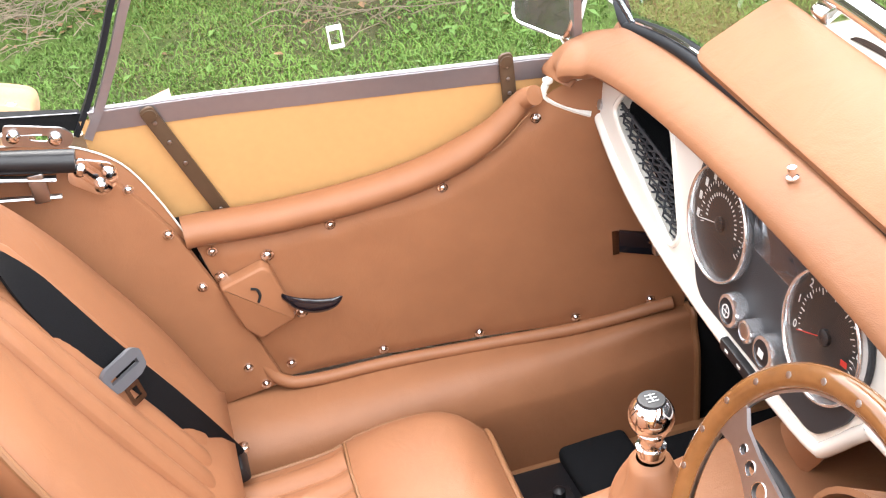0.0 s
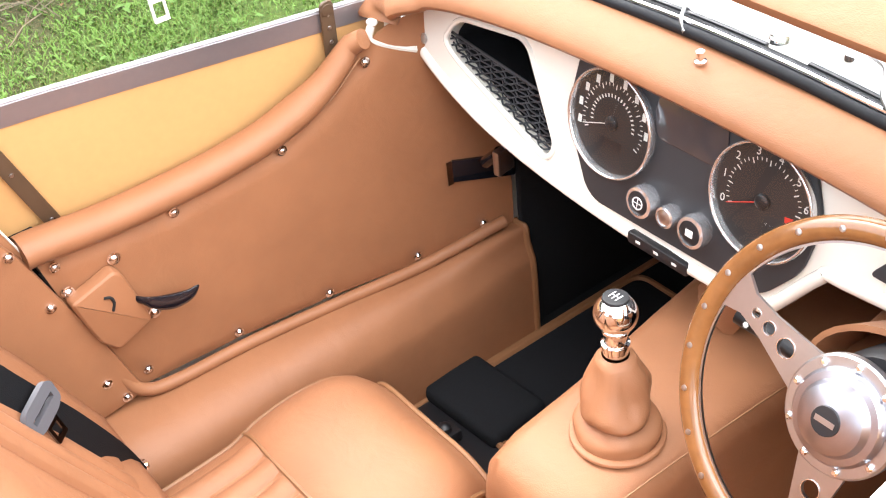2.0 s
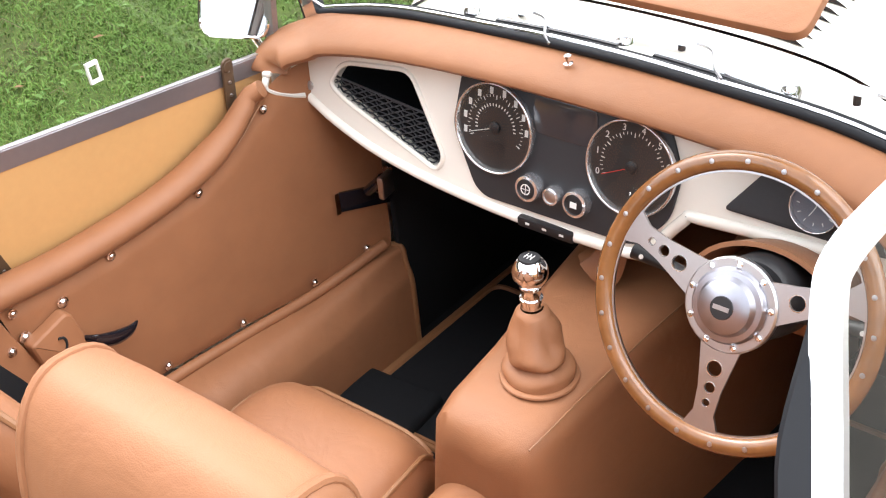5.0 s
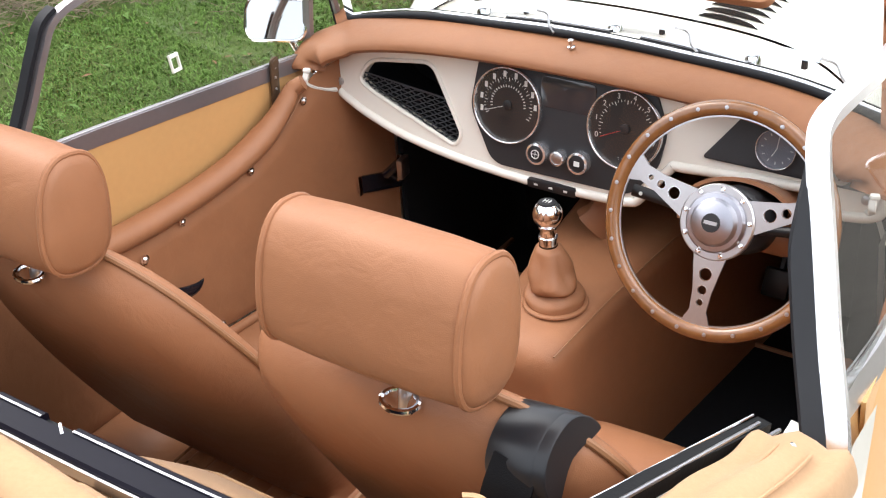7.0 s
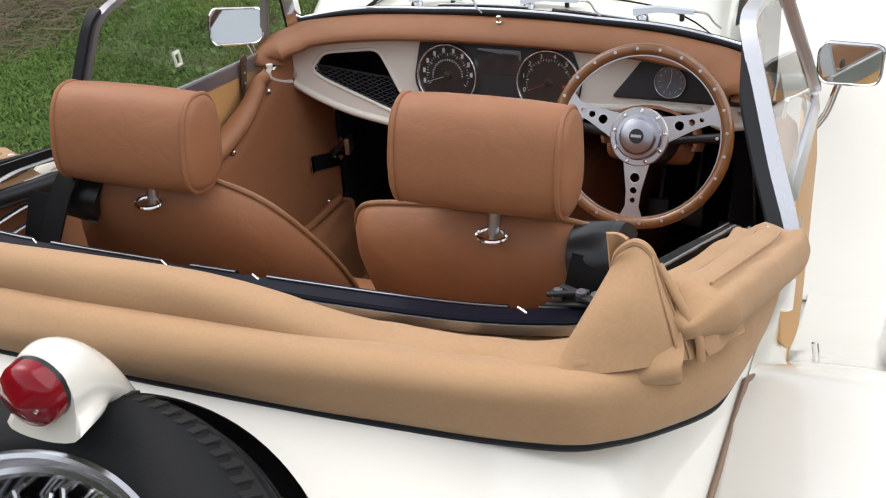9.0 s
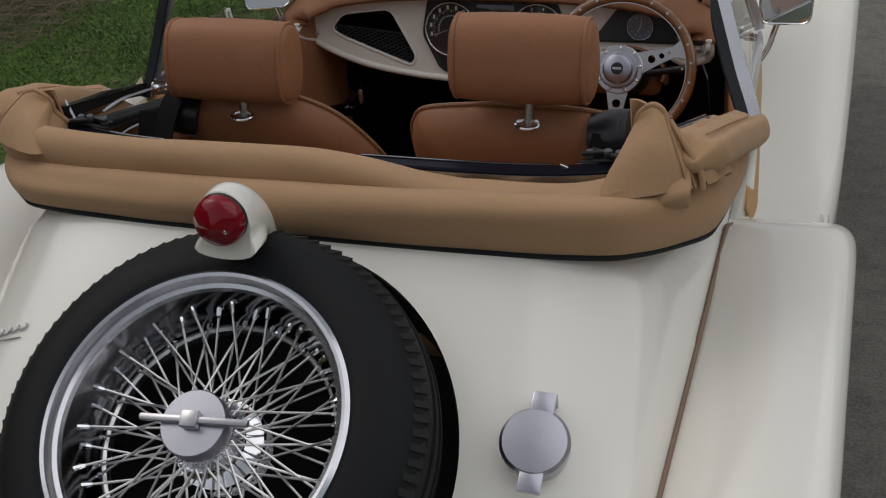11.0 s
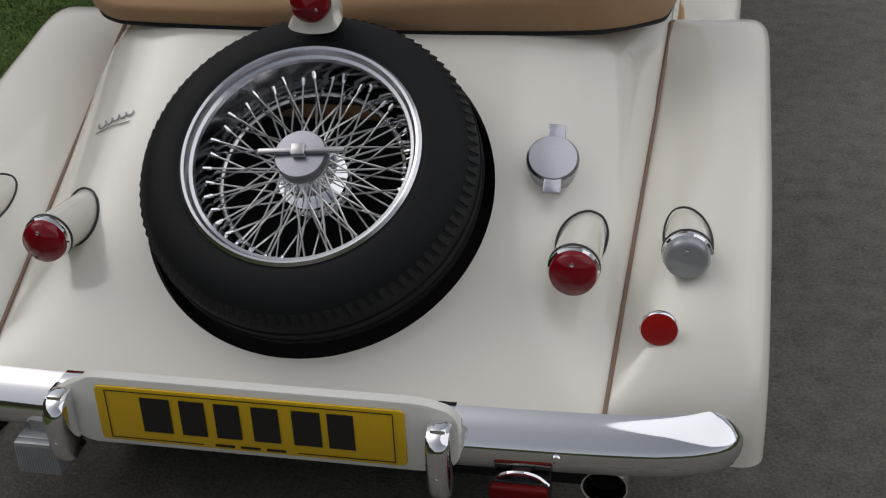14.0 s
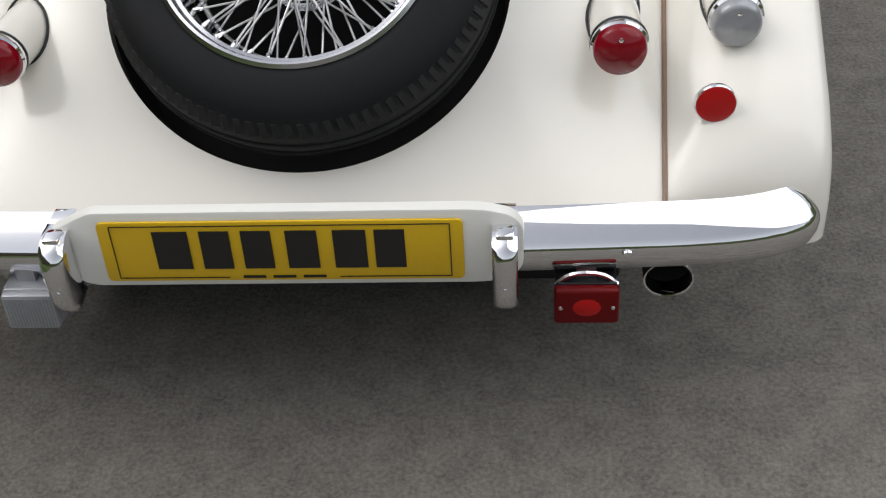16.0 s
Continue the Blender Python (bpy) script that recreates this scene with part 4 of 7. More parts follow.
def build_sidescreen(s):
    sc = empty("sidescreen", (0, 0, 0), car)
    tagged(sc, "clear sidescreen in a metal frame above tan vinyl skirt")

    lean = [(0.50, 0.616), (0.62, 0.596), (0.85, 0.558), (1.04, 0.530)] if s < 0 else [(0.50, 0.662), (0.62, 0.650), (0.82, 0.625), (1.04, 0.536)]

    def sx(z):
        return s * eased(z, lean)

    def at(y, z, off=0.0):
        return V(sx(z) - s * off - s * 0.10 * max(0, y - 1.45) * 0.6, y, z)

    def rail(y):
        return lerp(0.8205, 0.764, (y - 1.31) / 0.6)

    def skirt(u, v):
        y = lerp(1.285, 1.925, u)
        low = eased(y, [(1.28, 0.66), (1.36, 0.60), (1.5, 0.585), (1.93, 0.66)])
        return at(y, lerp(low, rail(y) + 0.004, v))
    part("vinyl_skirt", surface(skirt, 24, 10, thick=0.004), VINYL, sc, "amber tan vinyl skirt panel")
    bm = bmesh.new()
    rows = [[at(y, rail(y) - 0.014 + h, o) for h, o in ((0, -0.005), (0, 0.006), (0.029, 0.006), (0.032, 0.002), (0.032, -0.005))] for y in [1.298 + 0.635 * k / 16 for k in range(17)]]
    rings(bm, rows)
    # rail and frame are one metal; driver side has its light painted in
    part("bottom_rail", bm, ALUFRAME if s < 0 else LITFRAME, sc, "grey anodised bottom rail, lit tone on the driver side")
    part("rail_lip", tube([at(y, rail(y) + 0.019, 0.005) for y in [1.315 + 0.61 * k / 12 for k in range(13)]], 0.0012, 6), SATIN, sc)
    # frame: rear edge, rounded corner, top, front
    up = 0.0 if s < 0 else 0.006
    fr = [at(1.290, 0.80), at(1.325, 0.855), at(1.385, 0.935), at(1.432, 1.0 + up * 0.5), at(1.46, 1.030 + up * 0.8), at(1.50, 1.040 + up), at(1.62, 1.046 + up), at(1.78, 1.046 + up), at(1.905, 1.040 + up), at(1.925, 1.01 + up * 0.5), at(1.930, 0.92), at(1.935, rail(1.93) + 0.02)]
    back = [(1.290, 0.80), (1.317, 0.845), (1.352, 0.915), (1.380, 0.976), (1.412, 1.022)]
    if s < 0:
        fr[:5] = [at(*p) for p in back]
    if s > 0:
        fr[:8] = [V(0.658, 1.258, 0.800), V(0.646, 1.282, 0.850), V(0.614, 1.332, 0.918), V(0.584, 1.382, 0.990), V(0.557, 1.428, 1.054), V(0.550, 1.462, 1.067), V(0.545, 1.54, 1.058), V(0.540, 1.650, 1.042)]
        fr[8:10] = [V(0.530, 1.78, 1.026), V(0.518, 1.905, 1.012)]
        fr[10] = at(1.928, 0.98)
    fr = curve_points(fr, 5)
    bm = bmesh.new()
    hw = 0.008 if s < 0 else 0.011
    sweep(bm, fr, [(-0.005 - (hw - 0.008), -hw), (0.006, -hw), (0.006, hw), (-0.005 - (hw - 0.008), hw)], (s, 0, 0))
    part("frame", bm, ALUFRAME if s < 0 else LITFRAME, sc, "metal sidescreen frame, lit tone on the driver side")
    bm = bmesh.new()
    if s < 0:
        sweep(bm, [p + V(s * 0.004, -0.013, 0.006) for p in fr[:22]], [(-0.003, -0.009), (0.004, -0.009), (0.004, 0.009), (-0.003, 0.009)], (s, 0, 0))
    else:
        loops = []
        for k, p in enumerate(fr[:21]):
            w = 0.026 * smooth01((20 - k) / 6) + 0.002
            a, b = p + V(-0.009, -0.004, 0.0), p + V(-0.009 - w * 0.62, -0.004 - w * 0.72, -0.004)
            loops.append([a, b, b + V(0.004, -0.003, 0), a + V(0.004, -0.003, 0)])
        rings(bm, loops)
    part("rubber_seal", bm, SEALRUBBER, sc, "black rubber rear seal")
    loop = [at(1.320, 0.850), at(1.385, 0.935), at(1.432, 1.0), at(1.46, 1.028 + up * 0.7), at(1.50, 1.038 + up), at(1.78, 1.044 + up), at(1.905, 1.038 + up), at(1.930, 0.92), at(1.93, rail(1.93) + 0.02), at(1.62, rail(1.62) + 0.02), at(1.315, rail(1.315) + 0.02)]
    if s < 0:
        loop[:4] = [at(*p) for p in back[1:]]
    else:
        loop[:6] = [V(0.640, 1.292, 0.862), V(0.584, 1.382, 0.988), V(0.557, 1.428, 1.052), V(0.550, 1.462, 1.065), V(0.545, 1.54, 1.056), V(0.540, 1.650, 1.040)]
        loop[6] = V(0.518, 1.905, 1.010)
    bm = bmesh.new()
    bm.faces.new([bm.verts.new(p) for p in loop])
    bmesh.ops.triangulate(bm, faces=bm.faces[:])
    pane = part("pane", bm, GLASS, sc, "clear sliding pane")
    pane.visible_shadow = False
    # finger pull, as a small open frame
    c = at(1.617, 0.874, 0.004)
    m = axis_frame(c, (-s, 0, 0.15), (0, 1, 0))
    ring = [(-0.0095, -0.0145), (0.0095, -0.0145), (0.0095, 0.0145), (-0.0095, 0.0145)]
    hole = [(-0.0072, -0.0100), (0.0072, -0.0100), (0.0072, 0.0090), (-0.0072, 0.0090)]
    part("finger_pull", plate_with_holes(ring, [hole], m, 0.005), WHITEPLASTIC, sc, "white finger pull")
    # stays bolted to the door
    for a, b in (((1.370, 0.818), (1.441, 0.612)), ((1.834, 0.793), (1.842, 0.668))):
        p, q = at(*a, 0.009), at(*b, 0.004)
        d = q - p
        m = axis_frame(p, (-s, 0, -0.16), d)
        w = 0.0100
        out = rounded([(-0.012, -w), (d.length, -w), (d.length, w), (-0.012, w)], 0.010)
        st = part("stay", slab(out, m, 0.004, 0.001), BROWNBRACKET, sc, "brown metal stay")
        for t in (0.06, 0.22, 0.40, 0.82):
            part("rivet", lathe([(0.003, 0), (0.0025, 0.0015), (0.0003, 0.002)], m @ pose(d.length * t, 0, 0.004), 8), SATIN, st)
        part("stay_cap", lathe([(0.0092, 0.0042), (0.0088, 0.0058), (0.0005, 0.0062)], m @ pose(0, 0, 0), 16), BROWNBRACKET, st)
    if s > 0:
        for y, z, x in ((1.419, 0.770, 0.638), (1.516, 0.565, 0.657), (1.356, 0.569, 0.676)):
            part("thumb_nut", lathe([(0.006, -0.03), (0.006, 0.0), (0.011, 0.002), (0.012, 0.012), (0.007, 0.014), (0.007, 0.020), (0.001, 0.021)], axis_frame((x, y, z), (1, 0, 0)), 12), CHROME, sc, "chrome thumb nut")

        def flap(u, v):
            y = lerp(1.40, 1.92, u)
            return (0.640 - 0.10 * (y - 1.40) + 0.008 * v, y, lerp(0.80, 0.55 + 0.10 * (y - 1.40), v) - 0.03 * (y - 1.4))
        part("outer_flap", surface(flap, 14, 8, thick=0.005), VINYL, sc, "tan vinyl outer flap")
    return sc


build_sidescreen(-1)
build_sidescreen(1)


def build_outside_handle():
    h = empty("door_handle", (0, 0, 0), car)
    part("boss", lathe([(0.014, 0), (0.013, 0.010), (0.008, 0.014), (0.008, 0.030), (0.001, 0.031)], axis_frame((0.640, 1.615, 0.445), (1, 0, 0)), 16), CHROME, h)
    pts = curve_points([(0.668, 1.615, 0.450), (0.672, 1.612, 0.425), (0.672, 1.607, 0.395), (0.668, 1.605, 0.370)], 5)
    part("lever", tube(pts, 0.006, 8, up=(1, 0, 0)), CHROME, h, "chrome drop lever")


build_outside_handle()


# ---- floor, tunnel, bulkheads ----
def build_floor():
    f = empty("floor_pan", (0, 0, 0), car)
    part("carpet", rbox((0.90, 1.66, 0.03), pose(0, 1.72, 0.150), 0.004), CARPET, f, "black floor carpet")
    part("bulkhead", rbox((0.84, 0.03, 0.56), pose(0, 2.48, 0.44), 0.004), CARPET, f, "black carpeted bulkhead")
    part("scuttle_lining", rbox((0.80, 0.46, 0.02), pose(0, 2.24, 0.770), 0.004), DARK, f)
    part("rear_bulkhead", rbox((1.06, 0.03, 0.44), pose(0, 0.985, 0.40), 0.004), LEATHER, f, "tan leather rear bulkhead")
    part("luggage_shelf", rbox((1.06, 0.24, 0.02), pose(0, 0.88, 0.62), 0.004), CANVAS, f, "tan luggage shelf")
    def cover(u, v):
        x = lerp(-0.17, 0.50, u)
        e = smooth01((abs(x) - 0.36) / 0.14) + 1.6 * smooth01((0.02 - x) / 0.19)
        return (x, lerp(1.088 - 0.05 * e, 0.865, v), lerp(0.664 - 0.02 * e, 0.862, v ** 0.85) + 0.003 * noise.noise((x * 6, v * 3, 2)))
    part("luggage_cover", surface(cover, 40, 10, thick=0.006), CANVAS, f, "tan cloth cover behind the seats")
    part("cover_piping", tube([V(*cover(k / 40, 0.0)) for k in range(41)], 0.0032, 8), CANVAS, f)
    for x0 in (-0.255, 0.275):
        mat = part("floor_mat", rbox((0.30, 0.42, 0.012), pose(x0, 2.06, 0.171), 0.004), CARPET, f, "black floor mat with tan binding")
        loop = [V(x0 + a, 2.06 + b, 0.178) for a, b in rounded([(-0.15, -0.21), (0.15, -0.21), (0.15, 0.21), (-0.15, 0.21)], 0.03)]
        part("mat_binding", tube(loop, 0.0055, 6, True), PIPING, mat)
    for s in (-1, 1):
        part("edge_binding", tube([V(s * 0.418, y, 0.170) for y in (1.60, 1.8, 2.0, 2.2, 2.4)], 0.006, 6), PIPING, f)
    hump = rbox((0.16, 0.110, 0.034), pose(-0.350, 1.890, 0.180, 0, 0, 4), 0.012, 3)
    part("carpet_hump", hump, CARPET, f, "black carpet covered hump")
    part("rear_mat", rbox((0.32, 0.26, 0.008), pose(-0.26, 1.72, 0.169), 0.002), BLACK, f, "dark brown rubber mat")
    part("mat_edge", tube([V(x, 1.856 + 0.02 * (x + 0.42), 0.175) for x in (-0.420, -0.36, -0.30, -0.22, -0.12)], 0.0055, 6), PIPING, f)
    part("seat_runner", rbox((0.03, 0.24, 0.02), pose(-0.330, 1.70, 0.185), 0.003), BLACK, f)
    part("runner_bolt", lathe([(0.010, 0), (0.010, 0.010), (0.005, 0.014), (0.001, 0.0145)], pose(-0.330, 1.80, 0.195), 8), BLACK, f)
    for x, z, w in ((0.245, 0.33, 0.05), (0.325, 0.33, 0.05), (0.405, 0.29, 0.04)):
        ped = part("pedal", rbox((w, 0.016, 0.055), pose(x, 2.27, z, -25), 0.004), BLACK, f, "black foot pedal")
        part("pedal_arm", straight((x, 2.285, z), (x, 2.42, z + 0.20), 0.007, 6), BLACK, ped)


build_floor()


def build_tunnel():
    t = empty("transmission_tunnel", (0, 0, 0), car)
    secs = [(1.640, 0.052, 0.055, 0.10, 0.47), (1.645, 0.052, 0.069, 0.105, 0.492), (1.660, 0.052, 0.079, 0.110, 0.508), (1.70, 0.052, 0.085, 0.115, 0.517), (1.80, 0.051, 0.090, 0.122, 0.523),
            (1.95, 0.046, 0.104, 0.14, 0.530), (2.15, 0.046, 0.125, 0.16, 0.54), (2.49, 0.046, 0.16, 0.19, 0.55)]
    loops = []
    for y, cx, wt, wb, z in secs:
        r = 0.035
        prof = [(-wb, 0.16), (-lerp(wb, wt, 0.5), 0.16 + 0.5 * (z - 0.16))]
        for k in range(7):
            a = math.pi - math.pi / 2 * k / 6
            prof.append((-wt + r + r * math.cos(a), z - r + r * math.sin(a)))
        prof.append((0, z + 0.003))
        for k in range(7):
            a = math.pi / 2 - math.pi / 2 * k / 6
            prof.append((wt - r + r * math.cos(a), z - r + r * math.sin(a)))
        prof += [(lerp(wb, wt, 0.5), 0.16 + 0.5 * (z - 0.16)), (wb, 0.16)]
        loops.append([V(cx + a, y + 0.004 * noise.noise((a * 20, y * 9, b * 9)), b) for a, b in prof])
    bm = bmesh.new()
    rings(bm, loops)
    part("cover", bm, LEATHER, t, "tan leather tunnel cover")
    welt = [V(cx + wt - 0.008, y, z - 0.003) for y, cx, wt, wb, z in secs[2:]]
    part("welt", tube(curve_points(welt, 4), 0.0014, 6), PIPING, t)

    def rear(u, v):
        y = lerp(0.99, 1.66, u)
        a = lerp(-math.pi / 2, math.pi / 2, v)
        return (0.042 + 0.085 * math.sin(a), y, 0.165 + 0.245 * max(0.0, math.cos(a)) ** 0.4)
    part("rear_cover", surface(rear, 10, 20), LEATHER, t, "tan leather rear tunnel cover")
    # gaiter and lever
    g = empty("gear_lever", (0, 0, 0), car)
    base, topp = V(0.064, 1.768, 0.524), V(0.043, 1.786, 0.612)
    loops = []
    shape = [(0, 0.050), (0.08, 0.0515), (0.17, 0.0505), (0.24, 0.0440), (0.29, 0.0370), (0.35, 0.0430), (0.44, 0.0432), (0.58, 0.0385), (0.74, 0.0330), (0.88, 0.0275), (0.96, 0.0235), (1.0, 0.0165)]
    shape = [(u, r * 0.90) for u, r in shape]
    for k in range(41):
        u = k / 40
        c = base.lerp(topp, u)
        lp = []
        for i in range(56):
            a = 2 * math.pi * i / 56
            w = u + 0.055 * math.sin(a + 2.2) * math.sin(math.pi * u) + 0.02 * math.sin(3 * a + 1)  * math.sin(math.pi * u)
            rr = eased(max(0.0, min(1.0, w)), shape)
            mid = math.sin(math.pi * u)
            facet = 0.14 * (abs(math.sin(2.5 * a + 0.9 * u + 0.4)) - 0.55) * smooth01((u - 0.22) / 0.2) * smooth01((1.02 - u) / 0.3)
            fold = 0.085 * math.sin(2 * a + 9 * u) * mid + 0.055 * math.sin(4 * a - 13 * u + 1) * mid * smooth01((0.6 - u) / 0.3)
            lp.append(c + V(rr * (1 + facet + fold) * math.cos(a), rr * (1 + facet + fold) * math.sin(a), 0.004 * math.sin(a + 1.0) * mid))
        loops.append(lp)
    bm = bmesh.new()
    rings(bm, loops, caps=False)
    part("gaiter", bm, LEATHER, g, "creased tan leather gaiter", angle=60)
    ring = [base + V(0.047 * math.cos(a), 0.047 * math.sin(a), 0.000) for a in [2 * math.pi * i / 40 for i in range(40)]]
    part("gaiter_ring", tube(ring, 0.0055, 10, True, flat=0.6), LEATHER, g)
    ax = V(-0.02, 0.03, 0.999)
    m = axis_frame((0.042, 1.787, 0.612), ax)
    part("stem", lathe([(0.014, -0.03), (0.014, 0.010), (0.0155, 0.011), (0.0155, 0.015), (0.0125, 0.016), (0.0125, 0.030), (0.015, 0.034)], m, 24), CHROME, g, "chrome lever stem")
    prof = [(0.0145, 0.030)] + [(0.0235 * math.sin(a), 0.053 - 0.0235 * math.cos(a)) for a in [0.65 + (2.55 - 0.65) * k / 12 for k in range(13)]] + [(0.012, 0.0735), (0.001, 0.0735)]
    part("knob", lathe(prof, m, 32), CHROME, g, "polished chrome ball knob")
    cap = part("shift_disc", lathe([(0.0145, 0.0722), (0.0135, 0.0745), (0.001, 0.0752)], m, 28), BLACK, g, "black disc with white gear gate")
    for x in (-0.005, 0.0, 0.005):
        part("gate_line", rbox((0.0009, 0.011, 0.0006), m @ pose(x, 0, 0.0755), 0), WHITEMARK, cap)
    part("gate_line", rbox((0.011, 0.0009, 0.0006), m @ pose(0, 0, 0.0756), 0), WHITEMARK, cap)
    # leather gather under the dash
    bm = bmesh.new()
    pts = curve_points([(0.02, 1.965, 0.548), (0.035, 1.975, 0.57), (0.04, 1.985, 0.60), (0.035, 2.0, 0.65)], 5)
    sweep(bm, pts, [(0.030 * math.cos(a) * (1 + 0.15 * math.sin(4 * a)), 0.016 * math.sin(a)) for a in [2 * math.pi * i / 16 for i in range(16)]], (0, 1, 0), scale=lambda t: 1.1 - 0.5 * t)
    part("handbrake_gaiter", bm, LEATHER, t, "gathered tan leather boot")


build_tunnel()


# ---- dash ----
DASH_Y = 1.929


def dash_frame():
    """x to the right, y up the reclined fascia, z toward the seats."""
    c, k = math.cos(radians(10.2)), math.sin(radians(10.2))
    return Matrix(((1, 0, 0, 0), (0, k, -c, 1.936 - 0.68 * k), (0, c, k, 0.68 - 0.68 * c), (0, 0, 0, 1)))


def build_dash():
    d = empty("dashboard", (0, 0, 0), car)
    out = [(-0.514, 0.7334), (-0.500, 0.7648), (-0.4668, 0.7887), (-0.4209, 0.806), (-0.3307, 0.8195), (-0.2198, 0.832), (-0.0165, 0.8426), (0.1878, 0.8407), (0.3005, 0.833), (0.3928, 0.8195), (0.4413, 0.8002), (0.4777, 0.7715), (0.4969, 0.7363), (0.4927, 0.705), (0.4476, 0.6937), (0.4223, 0.6994), (0.3965, 0.7164), (0.3761, 0.722), (0.1949, 0.7107), (0.1731, 0.705), (0.1282, 0.6469), (0.1109, 0.6347), (0.0492, 0.6301), (-0.0808, 0.6282), (-0.2219, 0.6375), (-0.3338, 0.6543), (-0.4064, 0.6749), (-0.4538, 0.6937), (-0.4968, 0.7164)]
    out = [(p.x, p.y) for p in curve_points([(a, b, 0) for a, b in out], 3, True)]
    cub = rounded([(-0.440, 0.740), (-0.412, 0.779), (-0.280, 0.796), (-0.2122, 0.681), (-0.226, 0.6570), (-0.410, 0.722)], 0.022)
    m = dash_frame()
    part("fascia", plate_with_holes(out, [cub], m @ pose(0, 0, -0.020), 0.020), PAINT, d, "cream painted fascia")
    lip = [m @ V(a, b, -0.002) for a, b in out]
    part("fascia_edge", tube(lip, 0.0085, 10, True, up=(0, -1, 0)), PAINT, d, "cream rounded fascia edge")
    ring = [m @ V(a, b, 0.0) for a, b in cub]
    part("pocket_edge", tube(ring, 0.004, 8, True, up=(0, -1, 0)), PAINT, d)
    # pocket box behind the opening
    bm = bmesh.new()
    back = [[m @ V(lerp(-0.33, a, k), lerp(0.725, b, k), z) for a, b in cub] for k, z in ((1.03, -0.021), (1.03, -0.16), (0.02, -0.16))]
    rings(bm, back, True, False, False)
    part("pocket", bm, CARPET, d, "black lined glove pocket")
    poly = [Vector(p) for p in cub]

    def clip(a, b):
        """Where the way a to b lies inside the pocket's outline."""
        t0, t1 = [], None
        n = len(poly)
        hits = []
        for i in range(n):
            p, q = poly[i], poly[(i + 1) % n]
            r, s2 = b - a, q - p
            den = r.x * s2.y - r.y * s2.x
            if abs(den) < 1e-9:
                continue
            t = ((p.x - a.x) * s2.y - (p.y - a.y) * s2.x) / den
            u = ((p.x - a.x) * r.y - (p.y - a.y) * r.x) / den
            if 0 <= u < 1 and 0 <= t <= 1:
                hits.append(t)
        return (min(hits), max(hits)) if len(hits) >= 2 else None

    def under(p):
        return p.y < 0.752 - 0.09 * (p.x + 0.44)
    net = bmesh.new()
    for fam in (0, 1):
        for k in range(-6, 50):
            x0 = -0.80 + 0.020 * k
            a, b = (Vector((x0, 0.59)), Vector((x0 + 0.52, 0.83))) if fam == 0 else (Vector((x0, 0.84)), Vector((x0 + 0.62, 0.60)))
            h = clip(a, b)
            if not h:
                continue
            pts = [a.lerp(b, lerp(h[0], h[1], i / 24)) for i in range(25)]
            run = []
            for p in pts:
                if under(p):
                    run.append(m @ V(p.x, p.y, -0.008 + 0.003 * math.sin(p.x * 260 + fam * 3)))
            if len(run) > 2:
                tube(run, 0.0013, 5, up=(0, -1, 0), bm=net)
    part("pocket_net", net, NETTING, d, "grey elastic pocket net")
    top = [m @ V(x, 0.752 - 0.09 * (x + 0.44), -0.006) for x in [-0.433 + 0.190 * k / 8 for k in range(9)]]
    part("net_hem", tube(top, 0.0018, 6, up=(0, -1, 0)), NETTING, d)
    for x, z in ((-0.480, 0.727), (0.4729, 0.7249)):
        part("fascia_screw", lathe([(0.0075, 0), (0.0070, 0.003), (0.003, 0.0045), (0.0005, 0.0045)], m @ pose(x, z, 0.001), 12), SATIN, d)
    # centre panel
    cen = rounded([(-0.1826, 0.8272), (0.1377, 0.8252), (0.1637, 0.7619), (0.1533, 0.6984), (0.1102, 0.6469), (-0.1343, 0.645), (-0.1534, 0.6562), (-0.1968, 0.7363)], 0.018)
    panel = part("centre_panel", slab(cen, m @ pose(0, 0, 0.001), 0.004, 0.0015), PANEL, d, "dark grey centre instrument panel")

    def gauge(x, z, r, kind):
        g = empty(kind, (0, 0, 0), d)
        k = m @ pose(x, z, 0.005)
        part("bezel", lathe([(r * 1.0, 0), (r * 1.025, 0.006), (r * 1.018, 0.0095), (r * 1.0, 0.0115), (r * 0.978, 0.0115), (r * 0.960, 0.009), (r * 0.945, 0.003)], k, 56, caps=False), BEZEL, g, "chrome bezel", angle=80)
        part("face", lathe([(r * 0.955, 0.001), (r * 0.955, 0.003), (0.001, 0.003)], k, 48), CLOCKFACE if kind == "clock" else DIAL, g, "grey dial face" if kind == "clock" else "dark brown dial face")
        return g, k
    for x, z, kind in ((-0.1205, 0.7525, "speedometer"), (0.0945, 0.7544, "rev_counter")):
        g, k = gauge(x, z, 0.064, kind)
        n = 33
        for i in range(n):
            a = radians(205 - 230 * i / (n - 1))
            long = i % 4 == 0
            r0 = 0.043 if long else 0.045
            part("tick", rbox((0.0012 if long else 0.0008, 0.006 if long else 0.0035, 0.0004), k @ pose(r0 * math.cos(a), r0 * math.sin(a), 0.0034, 0, 0, math.degrees(a) - 90), 0), WHITEMARK, g)
        if kind == "rev_counter":
            for i in range(8):
                a = radians(200 - 215 * i / 7)
                c = bpy.data.curves.new("numeral", "FONT")
                c.body, c.size, c.align_x, c.align_y, c.extrude = str(i), 0.0125, "CENTER", "CENTER", 0.0002
                c.materials.append(WHITEMARK)
                o = new("numeral", c)
                o.parent = g
                o.matrix_basis = k @ pose(0.0525 * math.cos(a), 0.0525 * math.sin(a), 0.0036)
            part("warning_patch", rbox((0.010, 0.006, 0.0004), k @ pose(0.034, -0.006, 0.0035, 0, 0, 10), 0), REDMARK, g)
            ang = 205
        else:
